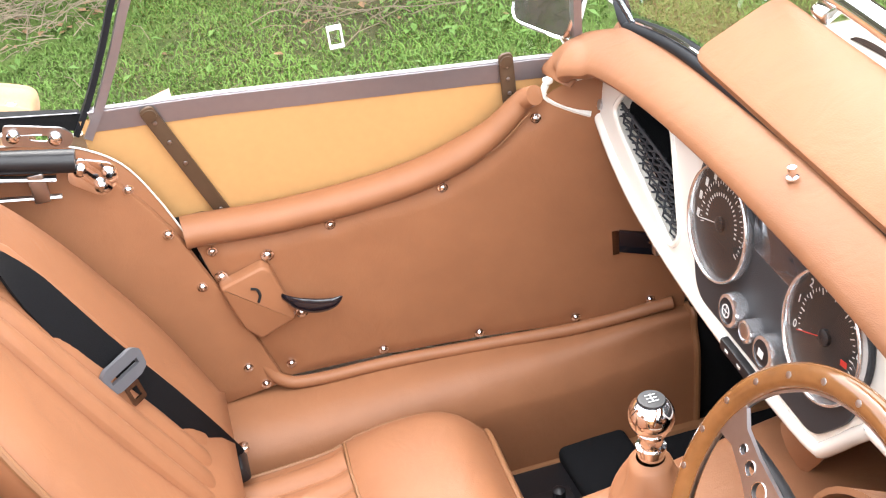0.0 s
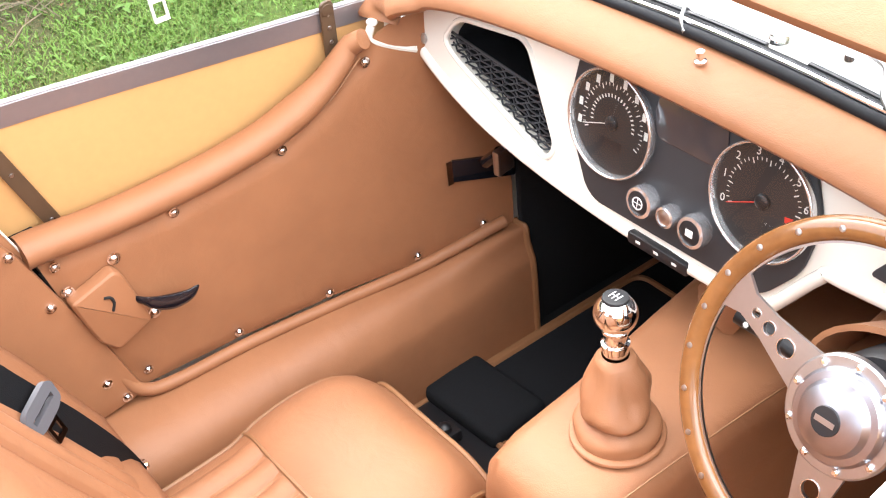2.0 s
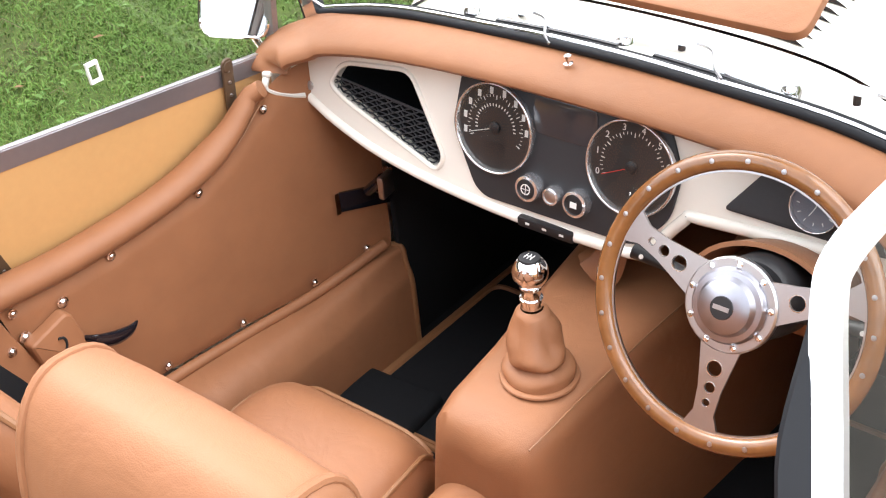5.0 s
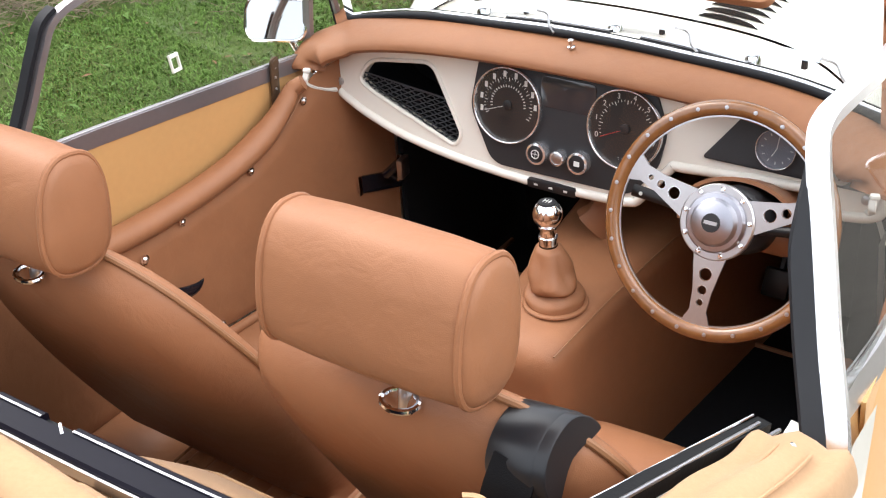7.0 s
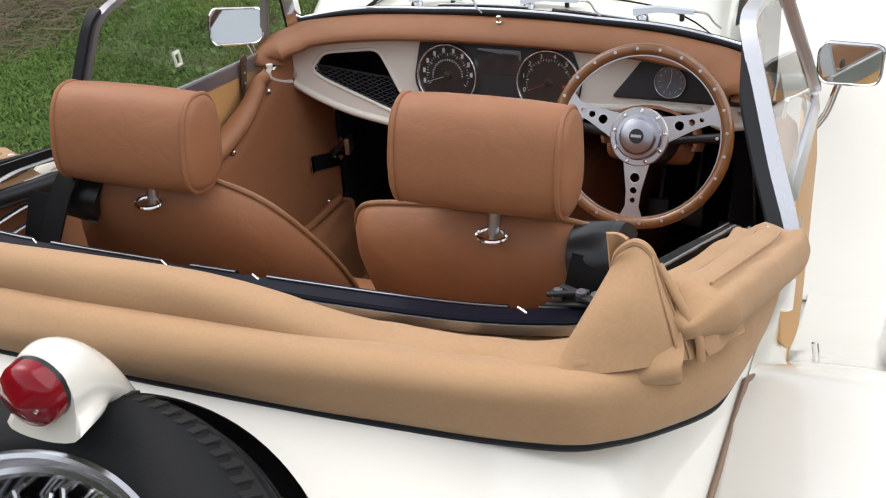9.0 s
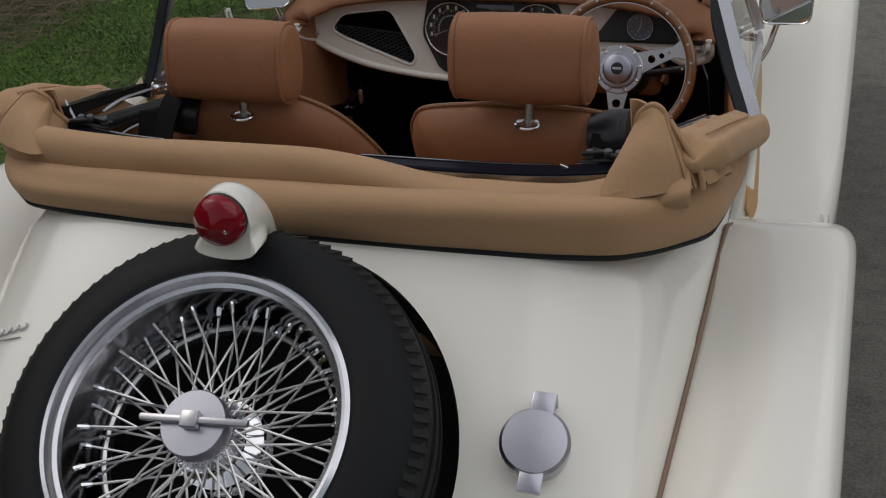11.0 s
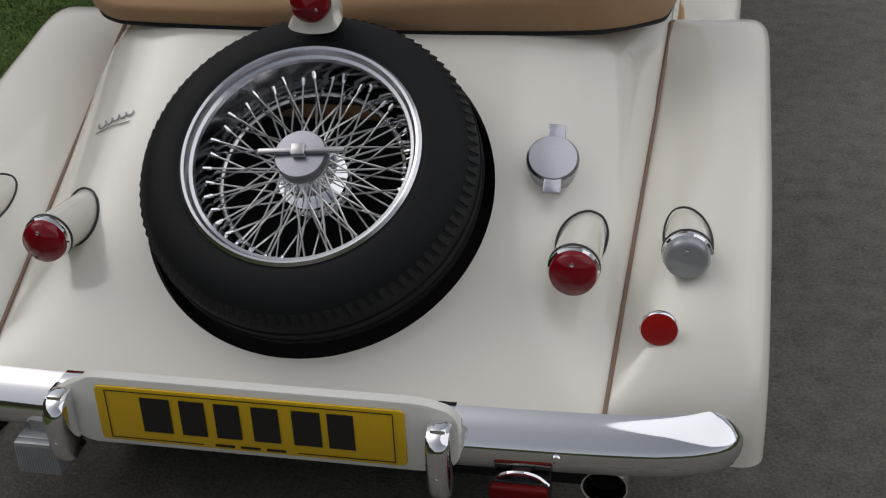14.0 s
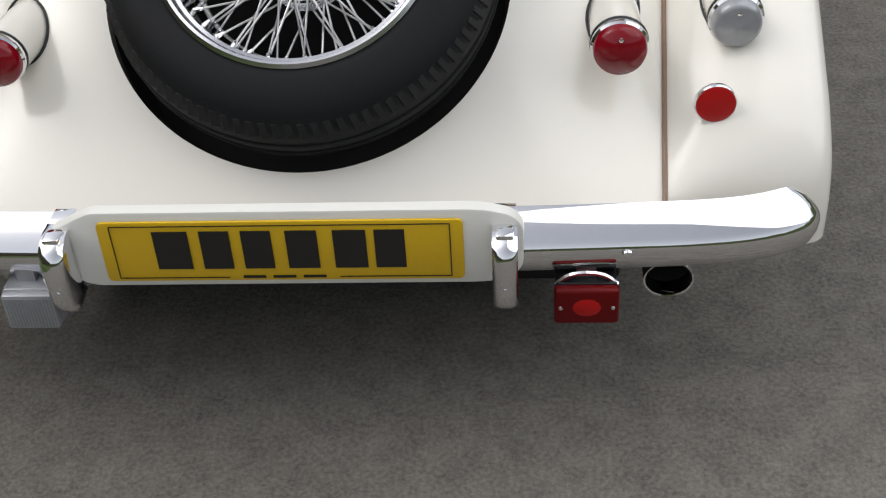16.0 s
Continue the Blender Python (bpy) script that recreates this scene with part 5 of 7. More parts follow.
            for i in range(9):
                a = radians(195 - 190 * i / 8)
                part("number_bar", rbox((0.0055, 0.0095, 0.0004), k @ pose(0.0520 * math.cos(a), 0.0520 * math.sin(a), 0.0036, 0, 0, 0), 0), WHITEMARK, g)
            for i in range(22):
                a = radians(190 - 190 * i / 21)
                part("inner_mark", rbox((0.0016, 0.004, 0.0004), k @ pose(0.032 * math.cos(a), 0.032 * math.sin(a), 0.0036, 0, 0, math.degrees(a) - 90), 0), WHITEMARK, g)
            part("display_window", rbox((0.034, 0.011, 0.0004), k @ pose(0, -0.026, 0.0035), 0), BLACK, g)
            ang = 200
        a = radians(ang)
        part("needle", rbox((0.052, 0.0010, 0.001), k @ pose(0.020 * math.cos(a), 0.020 * math.sin(a), 0.0055, 0, 0, ang), 0.0003), REDMARK if kind == "rev_counter" else WHITEMARK, g)
        part("needle_hub", lathe([(0.0085, 0.003), (0.0085, 0.0065), (0.006, 0.008), (0.001, 0.008)], k, 20), BLACK, g)
        glass = part("glass", lathe([(0.0610, 0.0098), (0.03, 0.0112), (0.001, 0.0118)], k, 40, caps=False), GLASS, g)
        glass.visible_shadow = False
    lcd = part("display_screen", slab(rounded([(-0.0552, 0.7619), (0.036, 0.7619), (0.0409, 0.7791), (0.0365, 0.8137), (-0.0592, 0.8137), (-0.0634, 0.7887)], 0.008), m @ pose(0, 0, 0.005), 0.002, 0.001), DISPLAY, d, "small grey glossy display")

    def knob(x, z, r, mark):
        kn = empty("rotary_knob", (0, 0, 0), d)
        k = m @ pose(x, z, 0.005)
        part("collar", lathe([(r * 1.05, 0), (r * 1.05, 0.010), (r * 0.98, 0.015), (r * 0.78, 0.016), (r * 0.76, 0.010)], k, 32, caps=False), BEZEL, kn, "chrome knob collar")
        part("button", lathe([(r * 0.79, 0.008), (r * 0.78, 0.0145), (r * 0.5, 0.016), (0.001, 0.016)], k, 28), BLACK if mark else SATIN, kn)
        if mark == 1:
            part("symbol", lathe([(r * 0.42, 0.0162), (r * 0.42, 0.0168), (r * 0.34, 0.0168), (r * 0.34, 0.0162)], k, 20, caps=False), WHITEMARK, kn)
            for w, h in ((r * 0.7, 0.0008), (0.0008, r * 0.7)):
                part("symbol_line", rbox((w, h, 0.0004), k @ pose(0, 0, 0.0165), 0), WHITEMARK, kn)
        elif mark == 2:
            part("symbol", rbox((r * 0.55, r * 0.45, 0.0004), k @ pose(0, 0, 0.0165), 0), WHITEMARK, kn)
    knob(-0.056, 0.684, 0.0185, 1)
    knob(-0.017, 0.684, 0.0125, 0)
    knob(0.021, 0.684, 0.0185, 2)
    sw = part("switch_strip", rbox((0.092, 0.016, 0.016), pose(-0.030, DASH_Y - 0.002, 0.629), 0.003), BLACK, d, "black switch strip")
    for x in (-0.058, -0.030, -0.002):
        part("switch_mark", rbox((0.007, 0.0006, 0.0035), pose(x, DASH_Y - 0.0103, 0.630), 0), WHITEMARK, sw)
    # driver's side panel with small clock
    rp = rounded([(0.2219, 0.7353), (0.281, 0.8137), (0.3931, 0.8098), (0.4498, 0.7887), (0.4844, 0.7477), (0.4807, 0.7353)], 0.010)
    part("side_panel", slab(rp, m @ pose(0, 0, 0.001), 0.004, 0.0015), PANEL, d, "dark grey driver side panel")
    g, k = gauge(0.3370, 0.7740, 0.0300, "clock")
    for i in range(12):
        a = radians(30 * i)
        part("tick", rbox((0.001, 0.004, 0.0004), k @ pose(0.022 * math.cos(a), 0.022 * math.sin(a), 0.0034, 0, 0, 30 * i - 90), 0), WHITEMARK, g)
    part("hour_hand", rbox((0.0012, 0.015, 0.0006), k @ pose(-0.003, -0.006, 0.004, 0, 0, -28), 0), WHITEMARK, g)
    part("minute_hand", rbox((0.001, 0.020, 0.0006), k @ pose(0.001, 0.009, 0.0046, 0, 0, -6), 0), WHITEMARK, g)
    glass = part("glass", lathe([(0.027, 0.0095), (0.012, 0.0106), (0.001, 0.011)], k, 28, caps=False), GLASS, g)
    glass.visible_shadow = False
    ig = empty("ignition_switch", (0, 0, 0), d)
    k = m @ pose(0.4355, 0.7553, 0.005)
    part("barrel", lathe([(0.014, 0), (0.013, 0.010), (0.009, 0.014), (0.001, 0.0145)], k, 24), SATIN, ig, "metal ignition barrel")
    part("slot", rbox((0.002, 0.010, 0.001), k @ pose(0, 0, 0.0148), 0), DARK, ig)
    # padded roll round the scuttle
    half = [(0.512, 1.896, 0.760), (0.514, 1.906, 0.777), (0.500, 1.922, 0.793), (0.466, 1.938, 0.808), (0.42, 1.956, 0.822), (0.30, 1.966, 0.838), (0.15, 1.971, 0.846)]
    pts = [(-x, y, z) for x, y, z in half] + [(0, 1.972, 0.848)] + [(x - 0.022 * smooth01((x - 0.30) / 0.2), y, z) for x, y, z in half[::-1]]
    bm = bmesh.new()
    sweep(bm, curve_points(pts, 7), [(0.053 * math.cos(a), 0.0195 * math.sin(a)) for a in [2 * math.pi * i / 24 for i in range(24)]], (0.0, -0.22, 1), scale=lambda t: 0.62 + 0.38 * smooth01(min(t, 1 - t) * 6.5))
    part("padded_roll", bm, LEATHER, d, "padded tan leather scuttle roll")
    st = empty("lift_stud", (0, 0, 0), d)
    k = axis_frame((-0.010, 1.958, 0.8665), (0, -0.1, 1)) @ Matrix.Scale(0.8, 4)
    part("post", lathe([(0.008, -0.001), (0.008, 0.002), (0.0045, 0.004), (0.0045, 0.010), (0.006, 0.011), (0.006, 0.016), (0.003, 0.018), (0.0005, 0.018)], k, 14), CHROME, st, "chrome fastener stud")
    for s in (-1, 1):
        h = empty("striker_bracket", (0, 0, 0), d)
        pts = curve_points([(s * 0.480, 1.930, 0.716), (s * 0.489, 1.908, 0.725), (s * 0.497, 1.884, 0.738), (s * 0.500, 1.872, 0.750), (s * 0.499, 1.876, 0.764)], 5)
        bm = bmesh.new()
        sweep(bm, pts, [(-0.002, -0.005), (0.002, -0.005), (0.002, 0.005), (-0.002, 0.005)], (s, 0, 0.6))
        part("bracket", bm, WHITEPLASTIC, h, "cream hook bracket")
        part("hook", rbox((0.014, 0.010, 0.008), pose(s * 0.500, 1.879, 0.768, 0, 0, 20), 0.003), WHITEPLASTIC, h)


build_dash()


# ---- steering wheel ----
def build_steering():
    w = empty("steering_wheel", (0, 0, 0), car)
    c = V(0.317, 1.785, 0.727)
    ax = V(0, -math.cos(0.430), math.sin(0.430))
    m = axis_frame(c, ax, (1, 0, 0))
    R = 0.1585

    def ring(r, h, n=120):
        return [m @ V(r * math.cos(a), r * math.sin(a), h) for a in [2 * math.pi * i / n for i in range(n)]]
    part("wooden_rim", tube(ring(R, 0), 0.0112, 14, True, up=ax, flat=0.86), WOOD, w, "polished wooden rim")
    part("metal_rim_core", lathe([(R - 0.0128, -0.0016), (R - 0.0128, 0.0016), (R - 0.006, 0.0016), (R - 0.006, -0.0016)], m, 120, caps=False), SATIN, w, "aluminium rim core")
    rv = None
    for i in range(24):
        a = radians(15 * i + 7)
        k = m @ pose(R * math.cos(a), R * math.sin(a), 0.0088)
        if rv is None:
            rv = part("rivet", lathe([(0.0032, 0), (0.003, 0.0012), (0.0003, 0.0016)], Matrix(), 10), SATIN, w)
            rv.matrix_basis = k
        else:
            again("rivet", rv, k, w)
    for ang in (-90, 20, 160):
        k = m @ pose(0, 0, 0, 0, 0, ang)
        out = [(0.030, -0.0275), (0.060, -0.0215), (0.100, -0.0140), (0.128, -0.0125), (0.146, -0.021), (0.152, -0.021), (0.153, 0), (0.152, 0.021), (0.146, 0.021), (0.128, 0.0125), (0.100, 0.0140), (0.060, 0.0215), (0.030, 0.0275)]
        holes = [[(x + r * math.cos(a), r * math.sin(a)) for a in [2 * math.pi * i / 20 for i in range(20)]] for x, r in ((0.075, 0.0088), (0.098, 0.0062), (0.116, 0.0044))]
        lift = k @ pose(0, 0, -0.002)
        part("spoke", plate_with_holes(out, holes, lift, 0.004), SATIN, w, "drilled aluminium spoke")
        for hx, hr in ((0.075, 0.0095), (0.098, 0.0068), (0.116, 0.005)):
            part("hole_rim", lathe([(hr, 0.0018), (hr, 0.0028), (hr * 0.93, 0.0028), (hr * 0.93, 0.0018)], k @ pose(hx, 0, 0), 20, caps=False), CHROME, w)
    part("hub_plate", lathe([(0.054, -0.004), (0.054, 0.004), (0.052, 0.006), (0.040, 0.006)], m, 56), SATIN, w, "satin metal hub plate")
    part("horn_push", lathe([(0.043, 0.004), (0.043, 0.010), (0.040, 0.014), (0.034, 0.015), (0.030, 0.022), (0.020, 0.026), (0.001, 0.027)], m, 48), BRUSHED, w, "brushed domed horn push")
    part("emblem", lathe([(0.0135, 0.0262), (0.013, 0.0285), (0.001, 0.0288)], m, 28), BLACK, w)
    part("emblem_bar", rbox((0.019, 0.005, 0.0006), m @ pose(0, 0, 0.0292), 0), SATIN, w)
    for i in range(9):
        a = radians(40 * i + 10)
        part("hub_bolt", lathe([(0.0036, 0.005), (0.0036, 0.008), (0.002, 0.0095), (0.0003, 0.0095)], m @ pose(0.0475 * math.cos(a), 0.0475 * math.sin(a), 0), 8), CHROME, w)
    col = empty("steering_column", (0, 0, 0), car)
    part("boss", lathe([(0.036, -0.045), (0.042, -0.030), (0.040, -0.004)], m, 32), BLACK, col)
    part("shroud", lathe([(0.050, -0.30), (0.052, -0.10), (0.050, -0.055), (0.044, -0.048), (0.001, -0.046)], m, 32), BLACK, col, "black column shroud")

    def cowl(u, v):
        a = lerp(-0.3, math.pi + 0.3, v)
        r = 0.068 - 0.006 * u
        return m @ V(r * 1.35 * math.cos(a), r * math.sin(a) * 0.9, lerp(-0.075, -0.21, u))
    part("leather_cowl", surface(cowl, 8, 20, thick=0.006), LEATHER, col, "tan leather column cowl")
    for s, lab in ((-1, "black indicator stalk"), (1, "black wiper stalk")):
        a, b = m @ V(s * 0.045, -0.004, -0.050), m @ V(s * 0.150, 0.012, -0.040)
        stalk = tube(curve_points([a, a.lerp(b, 0.5) + V(0, 0.004, 0), b], 5), 0.0085, 10, scale=lambda t: 0.75 + 0.4 * t)
        st = part("stalk", stalk, BLACK, col, lab)
        part("stalk_mark", lathe([(0.003, 0), (0.003, 0.0006), (0.0004, 0.0008)], axis_frame(b.lerp(a, 0.15) + ax * 0.0098, ax), 8), WHITEMARK, st)
    part("under_cowl", rbox((0.17, 0.12, 0.05), pose(0.308, 1.945, 0.655, 10), 0.02, 3), LEATHER, col)


build_steering()


# ---- seats ----
def build_seat(cx, name, label):
    seat = tagged(empty(name, (0, 0, 0), car), label)
    m = axis_frame((cx, 1.293, 0.403), (0, 0.894, 0.447), (-1, 0, 0))
    half = [(-0.02, 0.185), (0.10, 0.215), (0.24, 0.222), (0.34, 0.208), (0.42, 0.178), (0.475, 0.142), (0.508, 0.100), (0.520, 0.05)] if cx < 0 else [(-0.02, 0.185), (0.10, 0.215), (0.24, 0.229), (0.34, 0.230), (0.42, 0.216), (0.470, 0.192), (0.500, 0.156), (0.515, 0.105), (0.520, 0.05)]
    right = [(p.x, p.y) for p in curve_points([(w, h, 0) for h, w in half], 5)]
    wide = [(-0.02, 0.235), (0.10, 0.258), (0.24, 0.262), (0.34, 0.246), (0.42, 0.212), (0.475, 0.170), (0.508, 0.112), (0.520, 0.05)]
    left = [(p.x, p.y) for p in curve_points([(w, h, 0) for h, w in wide], 5)]
    if cx > 0:
        square = [(-0.02, 0.185), (0.10, 0.215), (0.24, 0.232), (0.34, 0.238), (0.42, 0.234), (0.470, 0.220), (0.500, 0.190), (0.516, 0.10), (0.520, 0.05)]
        left, right = right, [(p.x, p.y) for p in curve_points([(w, h, 0) for h, w in square], 5)]
    out = right + [(-x, y) for x, y in reversed(left)]
    n = len(out)
    bm = bmesh.new()
    loops = []
    for ins, h in ((0.17, 0.000), (0.10, 0.000), (0.060, 0.006), (0.040, 0.013), (0.0245, 0.024), (0.0115, 0.040), (0.003, 0.058), (0.0, 0.072), (0.005, 0.082), (0.018, 0.090), (0.050, 0.092), (0.080, 0.086), (0.16, 0.078)):
        c = (0.0, 0.24)
        lp = []
        for i in range(n):
            x, y = inset(out, i, ins) if ins < 0.03 else (lerp(out[i][0], c[0], ins / 0.215), lerp(out[i][1], c[1], ins / 0.25))
            lp.append(m @ V(x, y, h - 0.010 * h * max(0.0, y) / 0.0336 * 0.4 + 0.0025 * noise.noise((x * 8 + cx * 9, y * 8, h * 5))))
        loops.append(lp)
    rings(bm, loops)
    back = part("backrest", bm, SEAT, seat, "tan leather backrest", angle=60)
    pipe = [m @ V(*inset(out, i, -0.001), 0.073 - 0.0087 * max(0.0, out[i][1])) for i in range(n)]
    part("front_piping", tube(pipe[3:-3], 0.0042, 8, up=(0, 0.865, 0.5)), PIPING, back)

    def flutes(u, v):
        x = lerp(-0.098, 0.098, u)
        y = lerp(0.03, 0.43, v)
        x *= 1.0 - 0.25 * max(0, v - 0.6)
        return m @ V(x, y, 0.082 + 0.008 * abs(math.sin(u * math.pi * 5)) ** 0.6 - 0.010 * (1 if v in (0, 1) or u in (0, 1) else 0))
    part("fluted_panel", surface(flutes, 84, 12), SEAT, back, "fluted tan leather centre panel", angle=80)
    # headrest
    hr = empty("headrest", (0, 0, 0), seat)
    hc = V(-0.251, 1.092, 0.966) if cx < 0 else V(0.287, 1.090, 0.995)
    prof = []
    for i in range(36):
        a = 2 * math.pi * i / 36
        ca, sa = math.cos(a), math.sin(a)
        y = 0.0475 * math.copysign(abs(ca) ** 0.75, ca)
        z = 0.0715 * math.copysign(abs(sa) ** 0.80, sa)
        prof.append((y * (1.0 - 0.10 * sa), z))
    tilt = pose(0, 0, 0, -9)
    loops = []
    for x, k in ((-0.125, 0.002), (-0.1248, 0.15), (-0.1240, 0.35), (-0.1222, 0.60), (-0.119, 0.80), (-0.1165, 0.90), (-0.110, 0.965), (-0.100, 0.995), (-0.06, 1.025), (0, 1.035), (0.06, 1.025), (0.100, 0.995), (0.110, 0.965), (0.1165, 0.90), (0.119, 0.80), (0.1222, 0.60), (0.1240, 0.35), (0.1248, 0.15), (0.125, 0.002)):
        loops.append([hc + tilt.to_3x3() @ V(x + 0.0012 * noise.noise((y * k * 30, z * k * 30, x * 9)), y * k, z * k) for y, z in prof])
    bm = bmesh.new()
    rings(bm, loops, caps=False)
    part("cover", bm, SEAT, hr, "tan leather headrest cover")
    for s in (-1, 1):
        for rx, rk, rr in ((0.1095, 0.962, 0.0038),):
            loop = [hc + tilt.to_3x3() @ V(s * rx, y * rk, z * rk) for y, z in prof]
            part("end_piping", tube(loop, rr, 8, True, up=(1, 0, 0)), SEAT, hr)
    rx, ry, rz = (-0.246, 1.090, 0.853) if cx < 0 else (0.289, 1.099, 0.867)
    part("stem", straight((rx, ry + 0.003, rz - 0.004), (rx, ry + 0.014, rz + 0.045), 0.0085, 12), SATIN, hr, "metal headrest stem")
    ring = [V(rx + 0.020 * math.cos(a), ry - 0.005 + 0.0135 * math.sin(a), rz + 0.009 + 0.0025 * math.sin(a)) for a in [2 * math.pi * i / 28 for i in range(28)]]
    part("stem_ring", tube(ring, 0.0036, 8, True), CHROME, hr, "chrome stem collar")
    # cushion
    kx = cx + (0.057 if cx < 0 else 0.006)

    def cush(u, v):
        # u: back to front, v: over the top from side to side
        a = lerp(0, math.pi, v)
        w = eased(u, [(0, 0.158), (0.5, 0.160), (0.85, 0.155), (1, 0.132)])
        y = lerp(1.27, 1.698, u)
        top = eased(u, [(0, 0.380), (0.5, 0.393), (0.62, 0.414), (0.82, 0.425), (0.93, 0.412), (1.0, 0.378)])
        ca, sa = math.cos(a), math.sin(a)
        x = -w * math.copysign(abs(ca) ** 0.42, ca)
        z = 0.24 + (top - 0.24) * abs(sa) ** 0.30
        return (kx + x, y + 0.004 * noise.noise((x * 8, y * 8, cx)), z)
    bm = surface(cush, 30, 36)
    front = [cush(1.0, k / 36) for k in range(37)]
    vs = [bm.verts.new(V(p[0] * 0.97 + kx * 0.03, p[1] + 0.012, lerp(p[2], 0.24, 0.12))) for p in front]
    vb = [bm.verts.new(V(p[0], p[1], p[2])) for p in front]
    for i in range(36):
        bm.faces.new((vb[i], vb[i + 1], vs[i + 1], vs[i]))
    bm.faces.new(vs)
    bmesh.ops.remove_doubles(bm, verts=bm.verts, dist=0.0002)
    cu = part("cushion", bm, SEAT, seat, "tan leather seat cushion", angle=60)
    for vv in (0.175, 0.825):
        part("cushion_piping", tube([V(*cush(0.05 + 0.95 * k / 24, vv)) + V(0, 0, 0.001) for k in range(25)], 0.0040, 8), PIPING, cu)
    part("front_piping", tube([V(*cush(1.0, 0.175 + 0.65 * k / 16)) + V(0, 0.003, 0) for k in range(17)], 0.0040, 8), PIPING, cu)
    part("seam", tube([V(*cush(0.56, 0.22 + 0.56 * k / 16)) + V(0, 0, 0.0005) for k in range(17)], 0.0028, 6), PIPING, cu)

    def cflutes(u, v):
        x = lerp(-0.115, 0.115, u)
        y = lerp(1.30, 1.505, v)
        p = cush((y - 1.27) / 0.428, 0.5)
        return (kx + x, y, p[2] - 0.004 + 0.010 * abs(math.sin(u * math.pi * 6)) ** 0.55 - (0.01 if u in (0, 1) else 0))
    part("fluted_panel", surface(cflutes, 60, 8), SEAT, cu, "fluted tan leather seat panel", angle=80)
    part("base_frame", rbox((0.30, 0.36, 0.08), pose(kx, 1.48, 0.205), 0.01), BLACK, seat)
    # belt guide: a doubled strap wrapped over the outer shoulder
    gm = m @ (pose(-0.142, 0.505, 0.044, 0, 0, -12) if cx > 0 else pose(0.112, 0.500, 0.044, 0, 0, 16))
    sec = [(-0.034, -0.046), (-0.030, -0.052), (-0.008, -0.050), (0.010, -0.038), (0.020, -0.015), (0.020, 0.012), (0.010, 0.036), (-0.012, 0.050), (-0.034, 0.054), (-0.036, 0.046), (-0.018, 0.0)]
    sec = [(p.x, p.y) for p in curve_points([(a, b, 0) for a, b in sec], 4, True)]
    for name, x0, x1, k in (("belt_guide", -0.033, 0.033, 1.0), ("guide_fold", -0.020, 0.0342, 1.04)):
        bm = bmesh.new()
        rings(bm, [[gm @ V(x, a * g * 0.92, b * g * 0.86) for a, b in sec] for x, g in ((x0, k * 0.96), (x0 + 0.002, k), (x1 - 0.002, k), (x1, k * 0.96))])
        part(name, bm, GUIDE, seat, "black vinyl belt guide strap" if k == 1.0 else "")
    part("guide_edge", straight(gm @ V(-0.034, -0.032, -0.045), gm @ V(0.034, -0.032, -0.045), 0.0018, 8), GREYPLASTIC, seat)
    return seat


build_seat(-0.262, "passenger_seat", "tan leather bucket seat with headrest and piping")
build_seat(0.288, "driver_seat", "tan leather bucket seat with headrest and piping")


def ribbon(pts, width, across, thick=0.0016):
    """A flat band through the points; across is one way, or one for each point."""
    bm = bmesh.new()
    ways = [Vector(a).normalized() for a in across] if isinstance(across[0], (tuple, Vector)) else [Vector(across).normalized()] * len(pts)
    loops = []
    k = 6
    run = curve_points(pts, k)
    for i, p in enumerate(run):
        d = (run[min(i + 1, len(run) - 1)] - run[max(i - 1, 0)]).normalized()
        q = min(i // k, len(ways) - 2)
        a = ways[q].lerp(ways[q + 1], i / k - q)
        a = (a - d * a.dot(d)).normalized()
        nrm = d.cross(a)
        loops.append([p + a * (w * width / 2) + nrm * (h * thick) for w, h in ((-1, -1), (1, -1), (1, 1), (-1, 1))])
    rings(bm, loops)
    return bm


